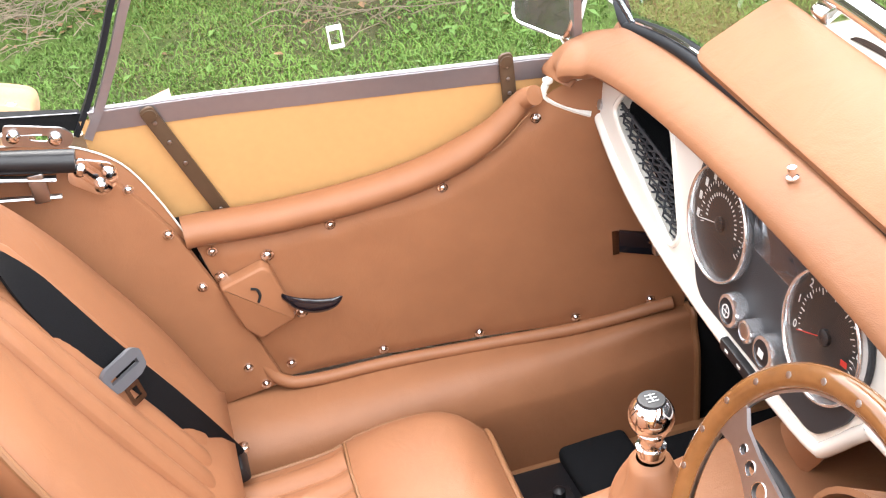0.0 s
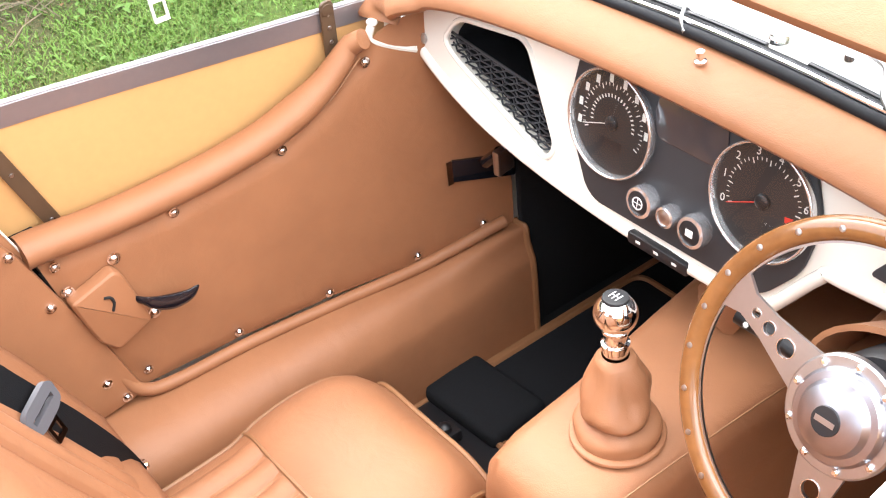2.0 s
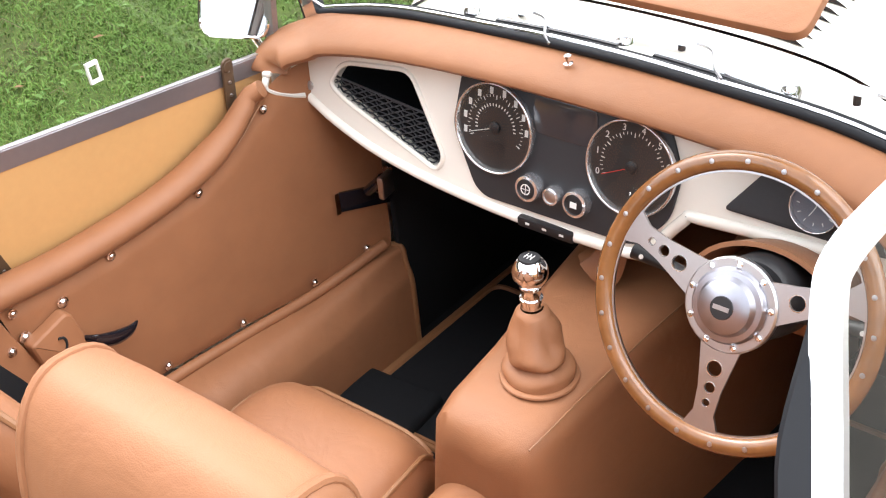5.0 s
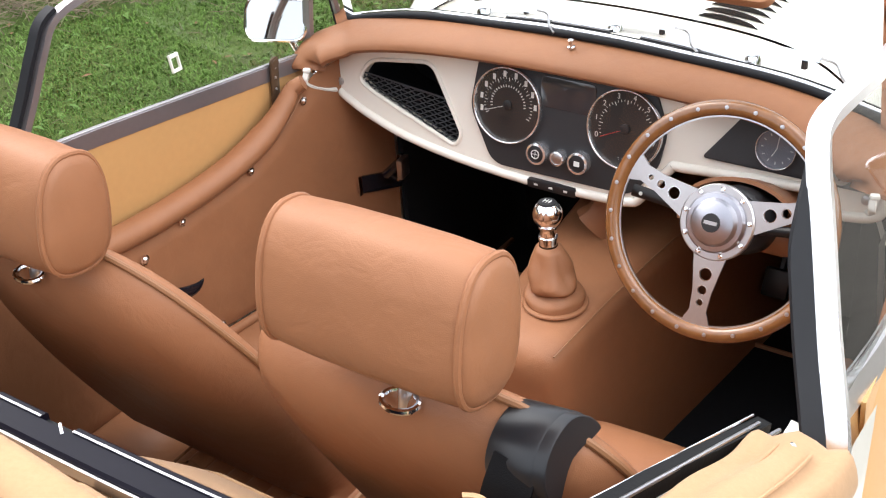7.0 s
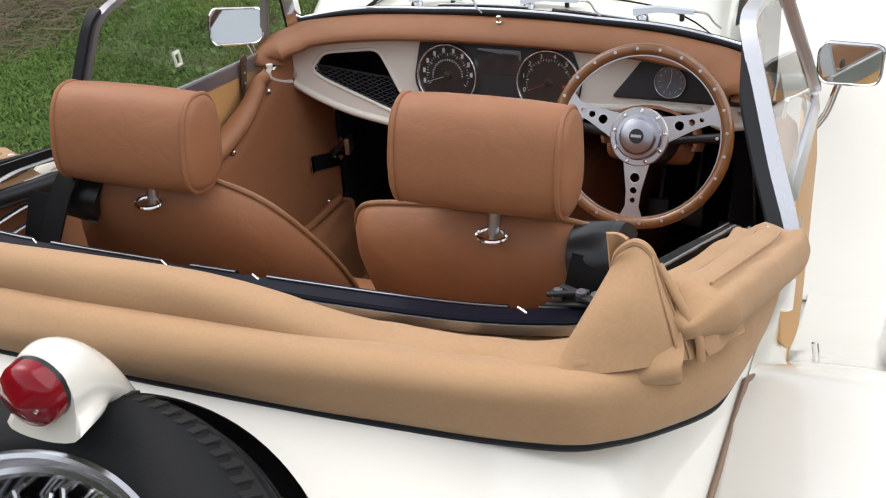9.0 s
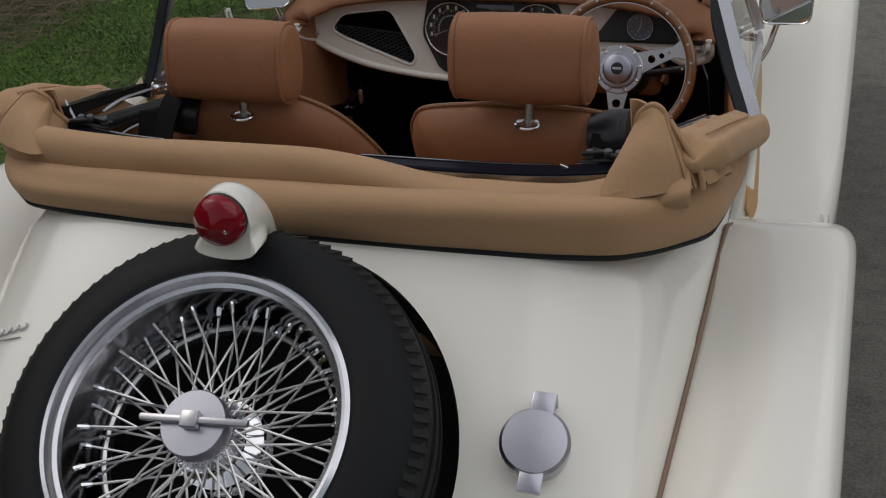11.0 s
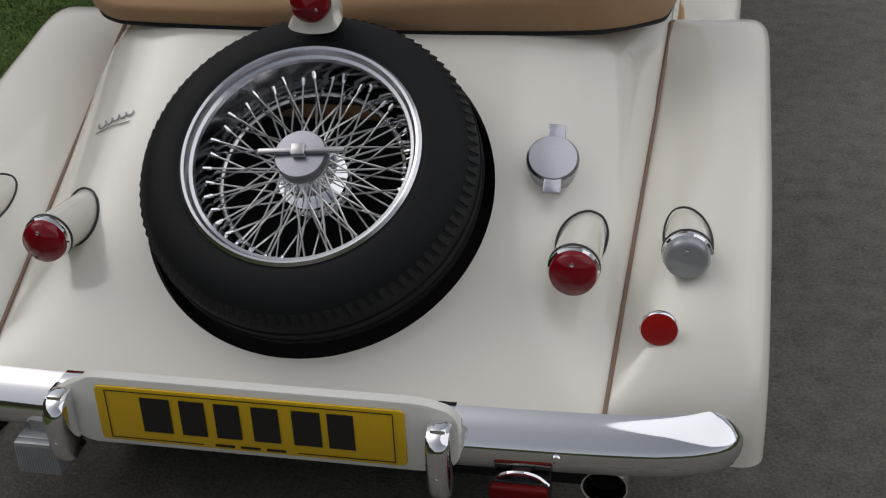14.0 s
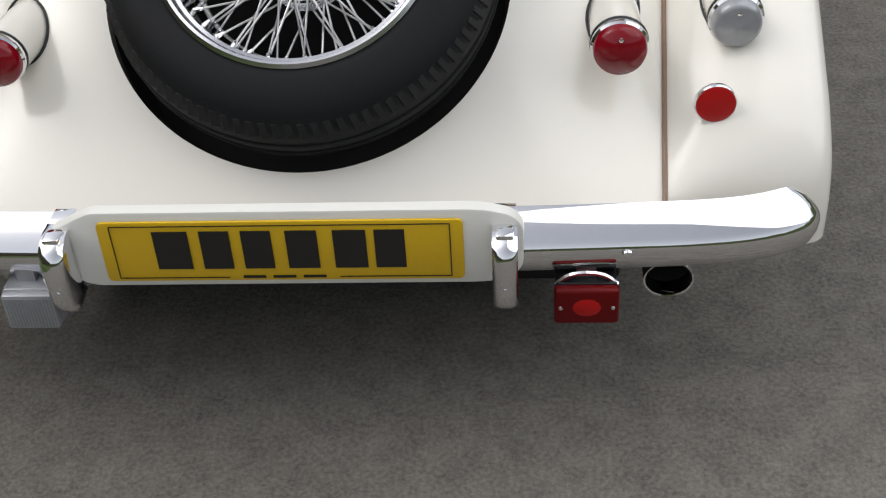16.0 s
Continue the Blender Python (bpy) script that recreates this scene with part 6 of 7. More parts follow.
def build_belts():
    b = tagged(empty("seat_belt", (0, 0, 0), car), "black seat belt with grey buckle tongue")
    run = [(-0.395, 1.02, 0.80), (-0.372, 1.070, 0.895), (-0.335, 1.120, 0.915), (-0.290, 1.160, 0.890), (-0.270, 1.180, 0.853), (-0.268, 1.216, 0.780), (-0.264, 1.252, 0.702), (-0.268, 1.276, 0.652), (-0.278, 1.306, 0.588), (-0.300, 1.340, 0.500), (-0.340, 1.366, 0.405)]
    face = (-0.60, 0.66, 0.06)
    edge = (-0.91, -0.14, -0.53)
    part("strap", ribbon(run, 0.047, [(-1, 0.3, 0), (-1, 0.3, 0), (-1, 0.2, 0), (-0.9, 0.3, 0.1), edge, (-0.75, 0.48, -0.10), face, face, face, face, face]), WEBBING, b, "black webbing strap")
    part("strap", ribbon([(-0.418, 1.06, 0.87), (-0.425, 1.015, 0.76), (-0.44, 0.985, 0.60)], 0.046, (1, 0, 0)), WEBBING, b)
    tm = axis_frame((-0.257, 1.279, 0.658), (0.62, 0.544, 0.212), (-0.60, 0.66, 0.06)) @ Matrix.Diagonal((0.84, 0.84, 0.9, 1.0))
    out = rounded([(-0.034, -0.014), (-0.020, -0.020), (0.020, -0.020), (0.034, -0.014), (0.036, 0.012), (0.026, 0.020), (-0.026, 0.020), (-0.036, 0.012)], 0.006)
    hole = [(-0.025, -0.004), (0.025, -0.004), (0.025, 0.004), (-0.025, 0.004)]
    part("tongue_body", plate_with_holes(out, [hole], tm, 0.008), GREYPLASTIC, b, "grey plastic tongue body")
    tip = rounded([(-0.012, -0.052), (0.012, -0.052), (0.012, -0.018), (-0.012, -0.018)], 0.004)
    part("tongue_plate", plate_with_holes(tip, [[(-0.007, -0.044), (0.007, -0.044), (0.007, -0.028), (-0.007, -0.028)]], tm @ pose(0, 0, 0.002), 0.003), BARREL, b, "plated metal tongue plate")
    part("anchor", rbox((0.050, 0.030, 0.026), pose(-0.342, 1.368, 0.400, 20, 0, 0), 0.006), BLACK, b)
    part("anchor_label", rbox((0.026, 0.010, 0.001), pose(-0.340, 1.368, 0.4155, 20), 0), GREYPLASTIC, b)
    part("anchor_bolt", lathe([(0.009, 0), (0.009, 0.006), (0.003, 0.008), (0.0005, 0.008)], pose(-0.366, 1.382, 0.404, 10), 10), CHROME, b)
    b2 = tagged(empty("seat_belt", (0, 0, 0), car), "black seat belt hanging behind the seat")
    part("strap", ribbon([(0.428, 1.078, 0.872), (0.424, 1.062, 0.842), (0.416, 1.060, 0.790), (0.405, 1.075, 0.70), (0.395, 1.100, 0.60)], 0.048, (1, 0, 0)), WEBBING, b2)


build_belts()


# ---- folded hood ----
def wob(p, k=1.0, f=9.0):
    return V(noise.noise(p * f), noise.noise(p * f + V(7, 1, 3)), noise.noise(p * f + V(2, 9, 5))) * k


def build_hood():
    h = tagged(empty("folded_hood", (0, 0, 0), car), "folded tan cloth hood")
    half = [(0.630, 1.215, 0.757), (0.631, 1.16, 0.760), (0.629, 1.08, 0.770), (0.622, 0.985, 0.782), (0.612, 0.920, 0.792), (0.578, 0.858, 0.804), (0.532, 0.806, 0.812), (0.470, 0.772, 0.817), (0.30, 0.756, 0.818), (0.10, 0.752, 0.818)]
    line = half + [(-x, y, z) for x, y, z in reversed(half)]
    path = curve_points(line, 8)
    sec = [(0.030, -0.004), (0.0, -0.004), (-0.014, 0.012), (-0.019, 0.034), (-0.016, 0.054), (-0.004, 0.069), (0.013, 0.075), (0.034, 0.071), (0.060, 0.060), (0.092, 0.045)]
    sec = [(p.x, p.y) for p in curve_points([(a, b, 0) for a, b in sec], 4)]
    bm = bmesh.new()
    sweep(bm, path, sec, (0, 0, 1), caps=False, closed_section=False)
    for v in bm.verts:
        lean = max(-0.4, min(0.4, v.co.x)) * smooth01((v.co.z - 0.845) / 0.04)
        v.co += wob(v.co, 0.0014, 7) + V(0, -0.03 * lean, 0.03 * lean)
    part("lower_band", bm, CANVAS, h, "padded tan cloth hood band", angle=80)
    part("edge_strip", tube([p + V(0, 0, -0.006) for p in path], 0.0062, 8), SEALRUBBER, h, "dark rubber edge strip")
    # two rolls of cloth above the band, the rear one diving under the other; rows of x, y, top, bottom
    def roll(name, rows, deep, creases, label):
        mid = curve_points([(x, y, 0) for x, y, t, b in rows], 10)
        hs = curve_points([(t, b, 0) for x, y, t, b in rows], 10)
        loops = []
        for i, p in enumerate(mid):
            d = (mid[min(i + 1, len(mid) - 1)] - mid[max(i - 1, 0)]).normalized()
            side = d.cross(V(0, 0, 1)).normalized()
            c, half_h = (hs[i].x + hs[i].y) / 2, (hs[i].x - hs[i].y) / 2
            lp = []
            for j in range(28):
                a = 2 * math.pi * j / 28
                ca, sa = math.cos(a), math.sin(a)
                q = V(p.x, p.y, c) + side * (deep * math.copysign(abs(ca) ** 0.8, ca)) + V(0, 0, half_h * sa)
                lp.append(q + wob(q, 0.0022, 8) + creases(q) * (0.4 + 0.6 * abs(ca)))
            loops.append(lp)
        bm = bmesh.new()
        rings(bm, loops)
        part(name, bm, CANVAS, h, label, angle=80)

    roll("upper_roll", [(-0.632, 1.06, 0.888, 0.812), (-0.625, 0.985, 0.906, 0.830), (-0.606, 0.92, 0.926, 0.846), (-0.565, 0.866, 0.928, 0.850), (-0.48, 0.830, 0.926, 0.852), (-0.30, 0.818, 0.926, 0.854), (-0.10, 0.812, 0.931, 0.858), (0.0, 0.810, 0.934, 0.864), (0.06, 0.810, 0.929, 0.864), (0.13, 0.810, 0.918, 0.862), (0.19, 0.810, 0.907, 0.860), (0.25, 0.812, 0.898, 0.858), (0.33, 0.814, 0.889, 0.856), (0.40, 0.816, 0.884, 0.854)], 0.031,
         lambda q: V(0, -0.0015, 0.0010) * math.sin(q.x * 21 + q.z * 40), "rolled tan cloth")
    roll("under_roll", [(0.12, 0.822, 0.894, 0.850), (0.20, 0.820, 0.891, 0.848), (0.28, 0.815, 0.896, 0.850), (0.36, 0.812, 0.899, 0.852), (0.44, 0.815, 0.903, 0.856), (0.52, 0.832, 0.920, 0.860), (0.585, 0.862, 0.932, 0.862)], 0.034,
         lambda q: V(0, -0.0075, 0.0034) * (math.sin((q.x - 0.30) * 46 - (q.z - 0.90) * 95) * smooth01((q.x - 0.16) / 0.15) + 0.5 * math.sin(q.x * 83 + q.z * 60) * smooth01((q.x - 0.25) / 0.1)), "creased tan cloth fold")
    # inner lining strip behind the bar
    bm = bmesh.new()
    inner = curve_points([(-0.50, 0.925, 0.852), (-0.42, 0.885, 0.853), (0, 0.852, 0.855), (0.42, 0.885, 0.853), (0.50, 0.925, 0.852)], 8)
    sweep(bm, inner, [(-0.030, -0.022), (0.012, -0.026), (0.014, 0.012), (-0.026, 0.014)], (0, 0, 1))
    part("inner_lining", bm, CANVAS, h)
    for s in (-1, 1):
        # gathered corner: a standing fold with an open mouth, its point behind it
        drop_z = 0.0 if s > 0 else 0.36

        def cp(x, y, z):
            return V(s * x, y, z - drop_z * max(0.0, z - 0.90))
        mouth = curve_points([cp(0.498, 0.918, 0.903), cp(0.507, 0.906, 0.942), cp(0.507, 0.903, 0.970), cp(0.514, 0.897, 0.990), cp(0.530, 0.896, 1.003), cp(0.546, 0.893, 0.998), cp(0.557, 0.889, 0.981)], 6)
        foot = curve_points([cp(0.497, 0.905, 0.888), cp(0.486, 0.865, 0.890), cp(0.466, 0.812, 0.894), cp(0.478, 0.786, 0.898), cp(0.530, 0.797, 0.901), cp(0.580, 0.827, 0.901), cp(0.612, 0.862, 0.893)], 6)
        count = len(mouth) - 1
        top, low = mouth[-1], foot[-1]

        def flap(u, v):
            q = min(count, int(round(u * count)))
            p = mouth[q].lerp(foot[q], v)
            bulge = V(s * 0.2, -0.8, 0.45) * (0.015 * math.sin(math.pi * min(1.0, 0.1 + 0.9 * v)) * smooth01((1 - u) / 0.12) * smooth01(u / 0.2))
            gather = V(s * 0.1, -0.6, 0.4) * (0.007 * math.sin(u * 21 - v * 3) * smooth01((0.62 - u) / 0.3) * v * (1.15 - v) * 2)
            hollow = V(0, 0.018, -0.002) * (smooth01(v / 0.15) * math.exp(-((u - 0.50) / 0.17) ** 2) * math.exp(-((v - 0.20) / 0.15) ** 2))
            return p + bulge + gather + hollow + wob(p, 0.002, 17)
        part("corner_flap", surface(flap, count, 20, thick=0.004), CANVAS, h, "gathered tan cloth corner", angle=80)
        part("rolled_hem", tube([V(*flap(k / count, 0.0)) for k in range(count + 1)], 0.0046, 8, up=(0, 1, 0.2)), CANVAS, h)
        for uu in (0.955, 0.90):
            part("flap_seam", tube([V(*flap(uu, k / 20)) + V(s * 0.001, -0.0015, 0.001) for k in range(21)], 0.0016, 6, up=(0, 1, 0.2)), CANVAS, h)

        def point(u, v):
            a = cp(0.497, 0.900, 1.009).lerp(cp(0.522, 0.902, 1.004), u)
            b = cp(0.499, 0.915, 0.925).lerp(cp(0.522, 0.918, 0.945), u)
            return a.lerp(b, v) + V(0, 0.006, 0) * math.sin(math.pi * u)
        part("flap_point", surface(point, 8, 8, thick=0.004), CANVAS, h, angle=80)

        def wrap(u, v):
            a = top.lerp(low, v)
            b = V(s * lerp(0.596, 0.624, v), lerp(1.04, 1.00, v), lerp(0.918, 0.850, v))
            p = a.lerp(b, u)
            p = p - V(0, 0, 0.042 * (1 - v) ** 2 * math.sin(math.pi * min(1.0, u * 0.95 + 0.05)) ** 0.6)
            return p + V(s * 0.8, -0.3, 0.6) * ((0.008 + 0.018 * min(1.0, v * 2)) * math.sin(math.pi * u) ** 0.7) + V(s * 0.7, -0.3, 0.6) * (0.006 * math.sin(u * 13 + v * 8)) + wob(p, 0.005, 16)
        part("corner_wrap", surface(wrap, 18, 18, thick=0.005), CANVAS, h, angle=80)
        cuff = curve_points([top + V(0, 0, 0.002), top.lerp(low, 0.35) + V(s * 0.010, -0.010, 0), top.lerp(low, 0.7) + V(s * 0.012, -0.010, 0), low + V(0, -0.006, 0)], 6)
        part("outer_hem", tube(cuff, 0.0052, 10, up=(0, 1, 0.2)), CANVAS, h)
        # padded arm that runs forward to the door
        arm = curve_points([(s * 0.585, 0.855, 0.925), (s * 0.594, 0.905, 0.928), (s * 0.606, 0.97, 0.914), (s * 0.620, 1.08, 0.882), (s * 0.627, 1.17, 0.852), (s * 0.628, 1.235, 0.832), (s * 0.627, 1.262, 0.820)], 8)
        if s < 0:
            arm = [V(p.x, 0.845 + (p.y - 0.845) * 0.925, p.z - 0.010 * smooth01((p.y - 1.0) / 0.2)) for p in arm]
        loops = []
        for i, p in enumerate(arm):
            t = i / (len(arm) - 1)
            d = (arm[min(i + 1, len(arm) - 1)] - arm[max(i - 1, 0)]).normalized()
            side = d.cross(V(0, 0, 1)).normalized()
            top_v = side.cross(d)
            k = min(1.0, 0.35 + 4.5 * t) if t < 0.86 else math.sqrt(max(0.02, 1 - ((t - 0.86) / 0.14) ** 2))
            lp = []
            for j in range(30):
                a = 2 * math.pi * j / 30
                ca, sa = math.cos(a), math.sin(a)
                ripple = 0.005 * math.cos(2.6 * ca * 3.0 + 0.8) * (sa > 0)
                q = p + side * (0.052 * k * math.copysign(abs(ca) ** 0.8, ca)) + top_v * ((0.028 * k * math.copysign(abs(sa) ** 0.8, sa)) + ripple * k)
                lp.append(q + wob(q, 0.0035, 13))
            loops.append(lp)
        bm = bmesh.new()
        rings(bm, loops)
        part("side_arm", bm, CANVAS, h, "padded tan cloth side fold", angle=80)
        for off in (-0.016, 0.014):
            seam = [p + V(s * off, 0, 0.0285) for p in arm[9:-10]]
            part("arm_seam", tube(seam, 0.0018, 6), CANVAS, h)
        sk = axis_frame((s * 0.622, 1.225, 0.856), (0, -0.3, 1)) if s > 0 else axis_frame((-0.605, 1.205, 0.838), (0, 0.2, 1))
        part("press_stud", lathe([(0.011, 0), (0.011, 0.003), (0.006, 0.005), (0.0065, 0.010), (0.003, 0.012), (0.0005, 0.012)], sk, 16), CHROME, h, "chrome press stud")
        # side drop of cloth against the body
        def drop(u, v):
            y = lerp(0.92, 1.215, u)
            return (s * (0.620 + 0.020 * math.sin(math.pi * v) + 0.006 * v - 0.040 * (1 - min(1, u * 3.0)) ** 1.5), y, lerp(eased(y, [(0.92, 0.89), (1.1, 0.862), (1.28, 0.822)]), eased(y, [(0.92, 0.80), (1.28, 0.765)]), v))
        part("side_drop", surface(drop, 16, 10, thick=0.004), CANVAS, h)


build_hood()


def build_hood_frame():
    f = tagged(empty("hood_frame", (0, 0, 0), car), "black and chrome folded hood frame")
    bar = [(-0.510, 0.960, 0.890), (-0.485, 0.928, 0.890), (-0.43, 0.902, 0.890), (-0.30, 0.883, 0.890), (0, 0.878, 0.890), (0.30, 0.883, 0.890), (0.43, 0.904, 0.890), (0.485, 0.930, 0.890), (0.510, 0.962, 0.890)]
    pts = curve_points(bar, 14)
    gaps = [(-0.090, -0.066), (0.039, 0.064), (0.385, 0.412), (-0.297, -0.275)]

    def piece(keep, sec, name, mat, label=""):
        run = []
        for p in pts + [None]:
            if p is not None and keep(p):
                run.append(p)
                continue
            if len(run) > 2:
                bm = bmesh.new()
                sweep(bm, run, sec, (0, 0, 1))
                part(name, bm, mat, f, label)
            run = []
    solid = lambda p: not any(a < p.x < b for a, b in gaps)
    piece(lambda p: True, [(-0.0100, -0.010), (0.012, -0.010), (0.016, -0.007), (0.016, -0.001), (0.013, 0.0018), (-0.0100, 0.0022)], "cross_bar", BARBLACK, "black enamelled cross bar")
    piece(solid, [(-0.0195, -0.010), (-0.0102, -0.010), (-0.0102, 0.0030), (-0.017, 0.0030), (-0.0195, 0.001)], "bar_lip", BARBLACK)
    piece(lambda p: True, [(-0.018, -0.020), (0.010, -0.020), (0.010, -0.005), (-0.018, -0.005)], "lower_bar", RUBBER)
    piece(solid, [(-0.0125, 0.0028), (-0.0100, 0.0028), (-0.0100, 0.0042), (-0.0125, 0.0042)], "bright_strip", SATIN, "chrome strip")
    piece(lambda p: True, [(0.0165, -0.016), (0.0195, -0.016), (0.0195, -0.003), (0.0165, -0.003)], "trim_channel", SATIN, "metal trim channel")
    for a, b in gaps:
        near = min(pts, key=lambda p: abs(p.x - a))
        tab = straight(near + V(0.002, 0.013, 0.002), near + V(0.016, 0.004, 0.0015), 0.0020, 8)
        part("hinge_tab", tab, CHROME, f, "bright hinge tab")
    for s in (-1, 1):
        a, b = V(s * 0.508, 0.930, 0.915), V(s * 0.575, 1.285, 0.822)
        bm = bmesh.new()
        sweep(bm, [a, a.lerp(b, 0.5) + V(0, 0, 0.006), b], [(-0.008, -0.012), (0.008, -0.012), (0.008, 0.010), (-0.008, 0.010)], (0, 0, 1))
        part("side_bar", bm, RUBBER, f, "black side bar")
        for o in (-0.008, 0.012) if s > 0 else ():
            part("chrome_rod", straight(a.lerp(b, 0.20) + V(s * (0.018 + o), 0.0, 0.016), a.lerp(b, 0.97) + V(s * (0.010 + o), 0, 0.012), 0.0022, 8), SATIN, f)
        # same chrome both sides; left one darkened in colour against its sky reflection
        part("bar_edge", straight(a + V(-s * 0.010, 0, 0.013), b + V(-s * 0.010, 0, 0.013), 0.0013, 6), CHROME if s > 0 else BARREL, f)
        if s < 0:
            x = s * 0.520
            part("main_lever", straight((x, 1.02, 0.850), (x + 0.012, 1.272, 0.800), 0.0150, 14), BLACK, f, "thick black lever")
            pl = axis_frame((x + 0.018, 1.238, 0.846), (1, 0, 0), (0, 0.92, -0.28))
            part("slot_plate", plate_with_holes(rounded([(-0.038, -0.014), (0.038, -0.012), (0.044, 0.004), (0.030, 0.014), (-0.038, 0.013)], 0.006), [rounded([(-0.008, -0.005), (0.014, -0.005), (0.014, 0.003), (-0.008, 0.003)], 0.003)], pl, 0.004), SATIN, f, "slotted chrome plate")
            for u in (-0.026, 0.022):
                part("bolt", lathe([(0.009, 0.003), (0.008, 0.009), (0.004, 0.012), (0.0005, 0.012)], pl @ pose(u, 0, 0), 12), CHROME, f)
            pv = axis_frame((x + 0.012, 1.288, 0.776), (1, 0, 0), (0, 0.85, -0.5))
            part("pivot_plate", slab(rounded([(-0.030, -0.018), (0.020, -0.026), (0.032, 0.0), (0.020, 0.024), (-0.030, 0.016)], 0.012), pv, 0.004, 0.001), CHROME, f, "chrome pivot plate")
            for u, w in ((-0.018, 0.004), (0.012, -0.010), (0.016, 0.010)):
                part("bolt", lathe([(0.008, 0.003), (0.008, 0.010), (0.004, 0.013), (0.0005, 0.013)], pv @ pose(u, w, 0), 10), CHROME, f)
            for z0, z1, r in ((0.806, 0.785, 0.0065), (0.776, 0.760, 0.0050), (0.866, 0.848, 0.0050)):
                p = curve_points([(x + 0.016, 1.03, z0 + 0.01), (x + 0.016, 1.10, z0 + 0.008), (x + 0.016, 1.16, z0 - 0.002), (x + 0.018, 1.245, z1)], 5)
                part("lever_rod", tube(p, r, 8, flat=0.5), SATIN, f, "plated lever rod")
            part("link_plate", rbox((0.006, 0.020, 0.040), pose(x + 0.020, 1.222, 0.778), 0.002), SATIN, f)
            part("bolt", lathe([(0.009, 0), (0.009, 0.008), (0.004, 0.011), (0.0005, 0.011)], axis_frame((x + 0.024, 1.238, 0.760), (1, 0, 0)), 10), CHROME, f)
        # folded links lying on the corner of the bar
        c = V(s * 0.455, 0.925, 0.896)
        for dx, dy, dz, l, az, el in ((0, 0, 0, 0.072, 8, -4), (0.006, 0.012, 0.006, 0.064, -14, 6), (-0.012, 0.006, 0.010, 0.050, 24, 3), (0.016, -0.004, 0.010, 0.040, -32, -6), (-0.004, 0.016, 0.000, 0.060, 2, 0)):
            part("folded_link", rbox((l, 0.009, 0.006), Matrix.Translation(c + V(s * dx, dy, dz)) @ pose(0, 0, 0, 0, s * el, s * az), 0.002), BLACK, f, "black folded link")
        for dx, dz in ((-0.024, 0.010), (0.004, 0.013), (0.022, 0.012)):
            part("link_pivot", lathe([(0.0065, -0.008), (0.0065, 0.002), (0.004, 0.004), (0.0004, 0.004)], pose(c.x + s * dx, c.y + 0.006, c.z + dz), 12), GREYPLASTIC, f)
        part("link_rod", straight(c + V(s * 0.030, 0.0, 0.004), c + V(s * 0.058, 0.020, 0.034), 0.0030, 8), CHROME, f, "short chrome rod")


build_hood_frame()


# ---- windscreen ----
def screen_base(x):
    a = abs(x) / 0.482
    return V(x, 1.997 - 0.006 * a ** 2, 0.874 - 0.056 * a ** 2.2)


def screen_top(x):
    a = abs(x) / 0.482
    return V(x * 0.985, 1.935 - 0.010 * a ** 2, 1.092 - 0.012 * a ** 2.6)


def build_windscreen():
    w = tagged(empty("windscreen", (0, 0, 0), car), "low flat windscreen in a chrome frame")
    xs = [-0.482 + 0.964 * k / 30 for k in range(31)]
    low = lambda x, dy, dz: screen_base(x) + V(0, dy, dz + 0.012 * smooth01((abs(x) - 0.14) / 0.24))
    part("base_rubber", tube([low(x, -0.012, 0.001) for x in xs], 0.0065, 10), SEALRUBBER, w, "black base rubber")
    part("base_strip", tube([low(x, -0.003, 0.006) for x in xs], 0.0032, 8), CHROME, w, "chrome base strip")
    part("base_seal", tube([low(x, 0.006, 0.002) for x in xs], 0.0055, 8), SEALRUBBER, w)
    part("header", tube([screen_top(x) for x in xs], 0.0105, 12), CHROME, w, "chrome header rail")
    for s in (-1, 1):
        a, b = screen_base(s * 0.482) + V(s * 0.004, 0, -0.020), screen_top(s * 0.482) + V(s * 0.004, 0, 0.006)
        bm = bmesh.new()
        sweep(bm, [a, b], [(-0.014, -0.012), (0.014, -0.012), (0.016, 0.006), (0.0, 0.014), (-0.014, 0.008)], (0, 1, 0))
        part("post", bm, CHROME, w, "chrome side post")
        part("post_foot", rbox((0.030, 0.050, 0.030), Matrix.Translation(a + V(0, 0.006, -0.004)), 0.008), CHROME, w)
        part("post_seal", straight(a + V(s * 0.018, -0.006, 0), b + V(s * 0.018, -0.006, 0), 0.005, 6), SEALRUBBER, w)

    def fn(u, v):
        x = lerp(-0.478, 0.478, u)
        return screen_base(x).lerp(screen_top(x), v)
    pane = part("pane", surface(fn, 30, 2), GLASS, w, "clear laminated pane")
    pane.visible_shadow = False
    v = empty("sun_visor", (0, 0, 0), w)
    m = axis_frame((0, 1.925, 1.066), V(0, -0.5, 0.86), (1, 0, 0))
    out = rounded([(0.0, -0.088), (0.345, -0.088), (0.345, 0.0), (0.012, 0.0)], 0.020)
    part("board", slab(out, m @ pose(0, 0, -0.006), 0.012, 0.004), LEATHER, v, "tan leather sun visor")
    for x in (0.07, 0.276):
        part("clip", rbox((0.020, 0.018, 0.012), pose(x, 1.932, 1.074, 30), 0.003), CHROME, v)
    k = empty("mirror_mount", (0, 0, 0), w)
    part("arm", tube(curve_points([(0.0, 1.933, 1.086), (-0.004, 1.910, 1.100), (-0.006, 1.890, 1.118)], 5), 0.005, 8), CHROME, k, "chrome mirror arm")
    part("ball", lathe([(0.0005, -0.011), (0.008, -0.008), (0.011, 0), (0.008, 0.008), (0.0005, 0.011)], pose(0.0, 1.931, 1.084), 14), CHROME, k)


build_windscreen()


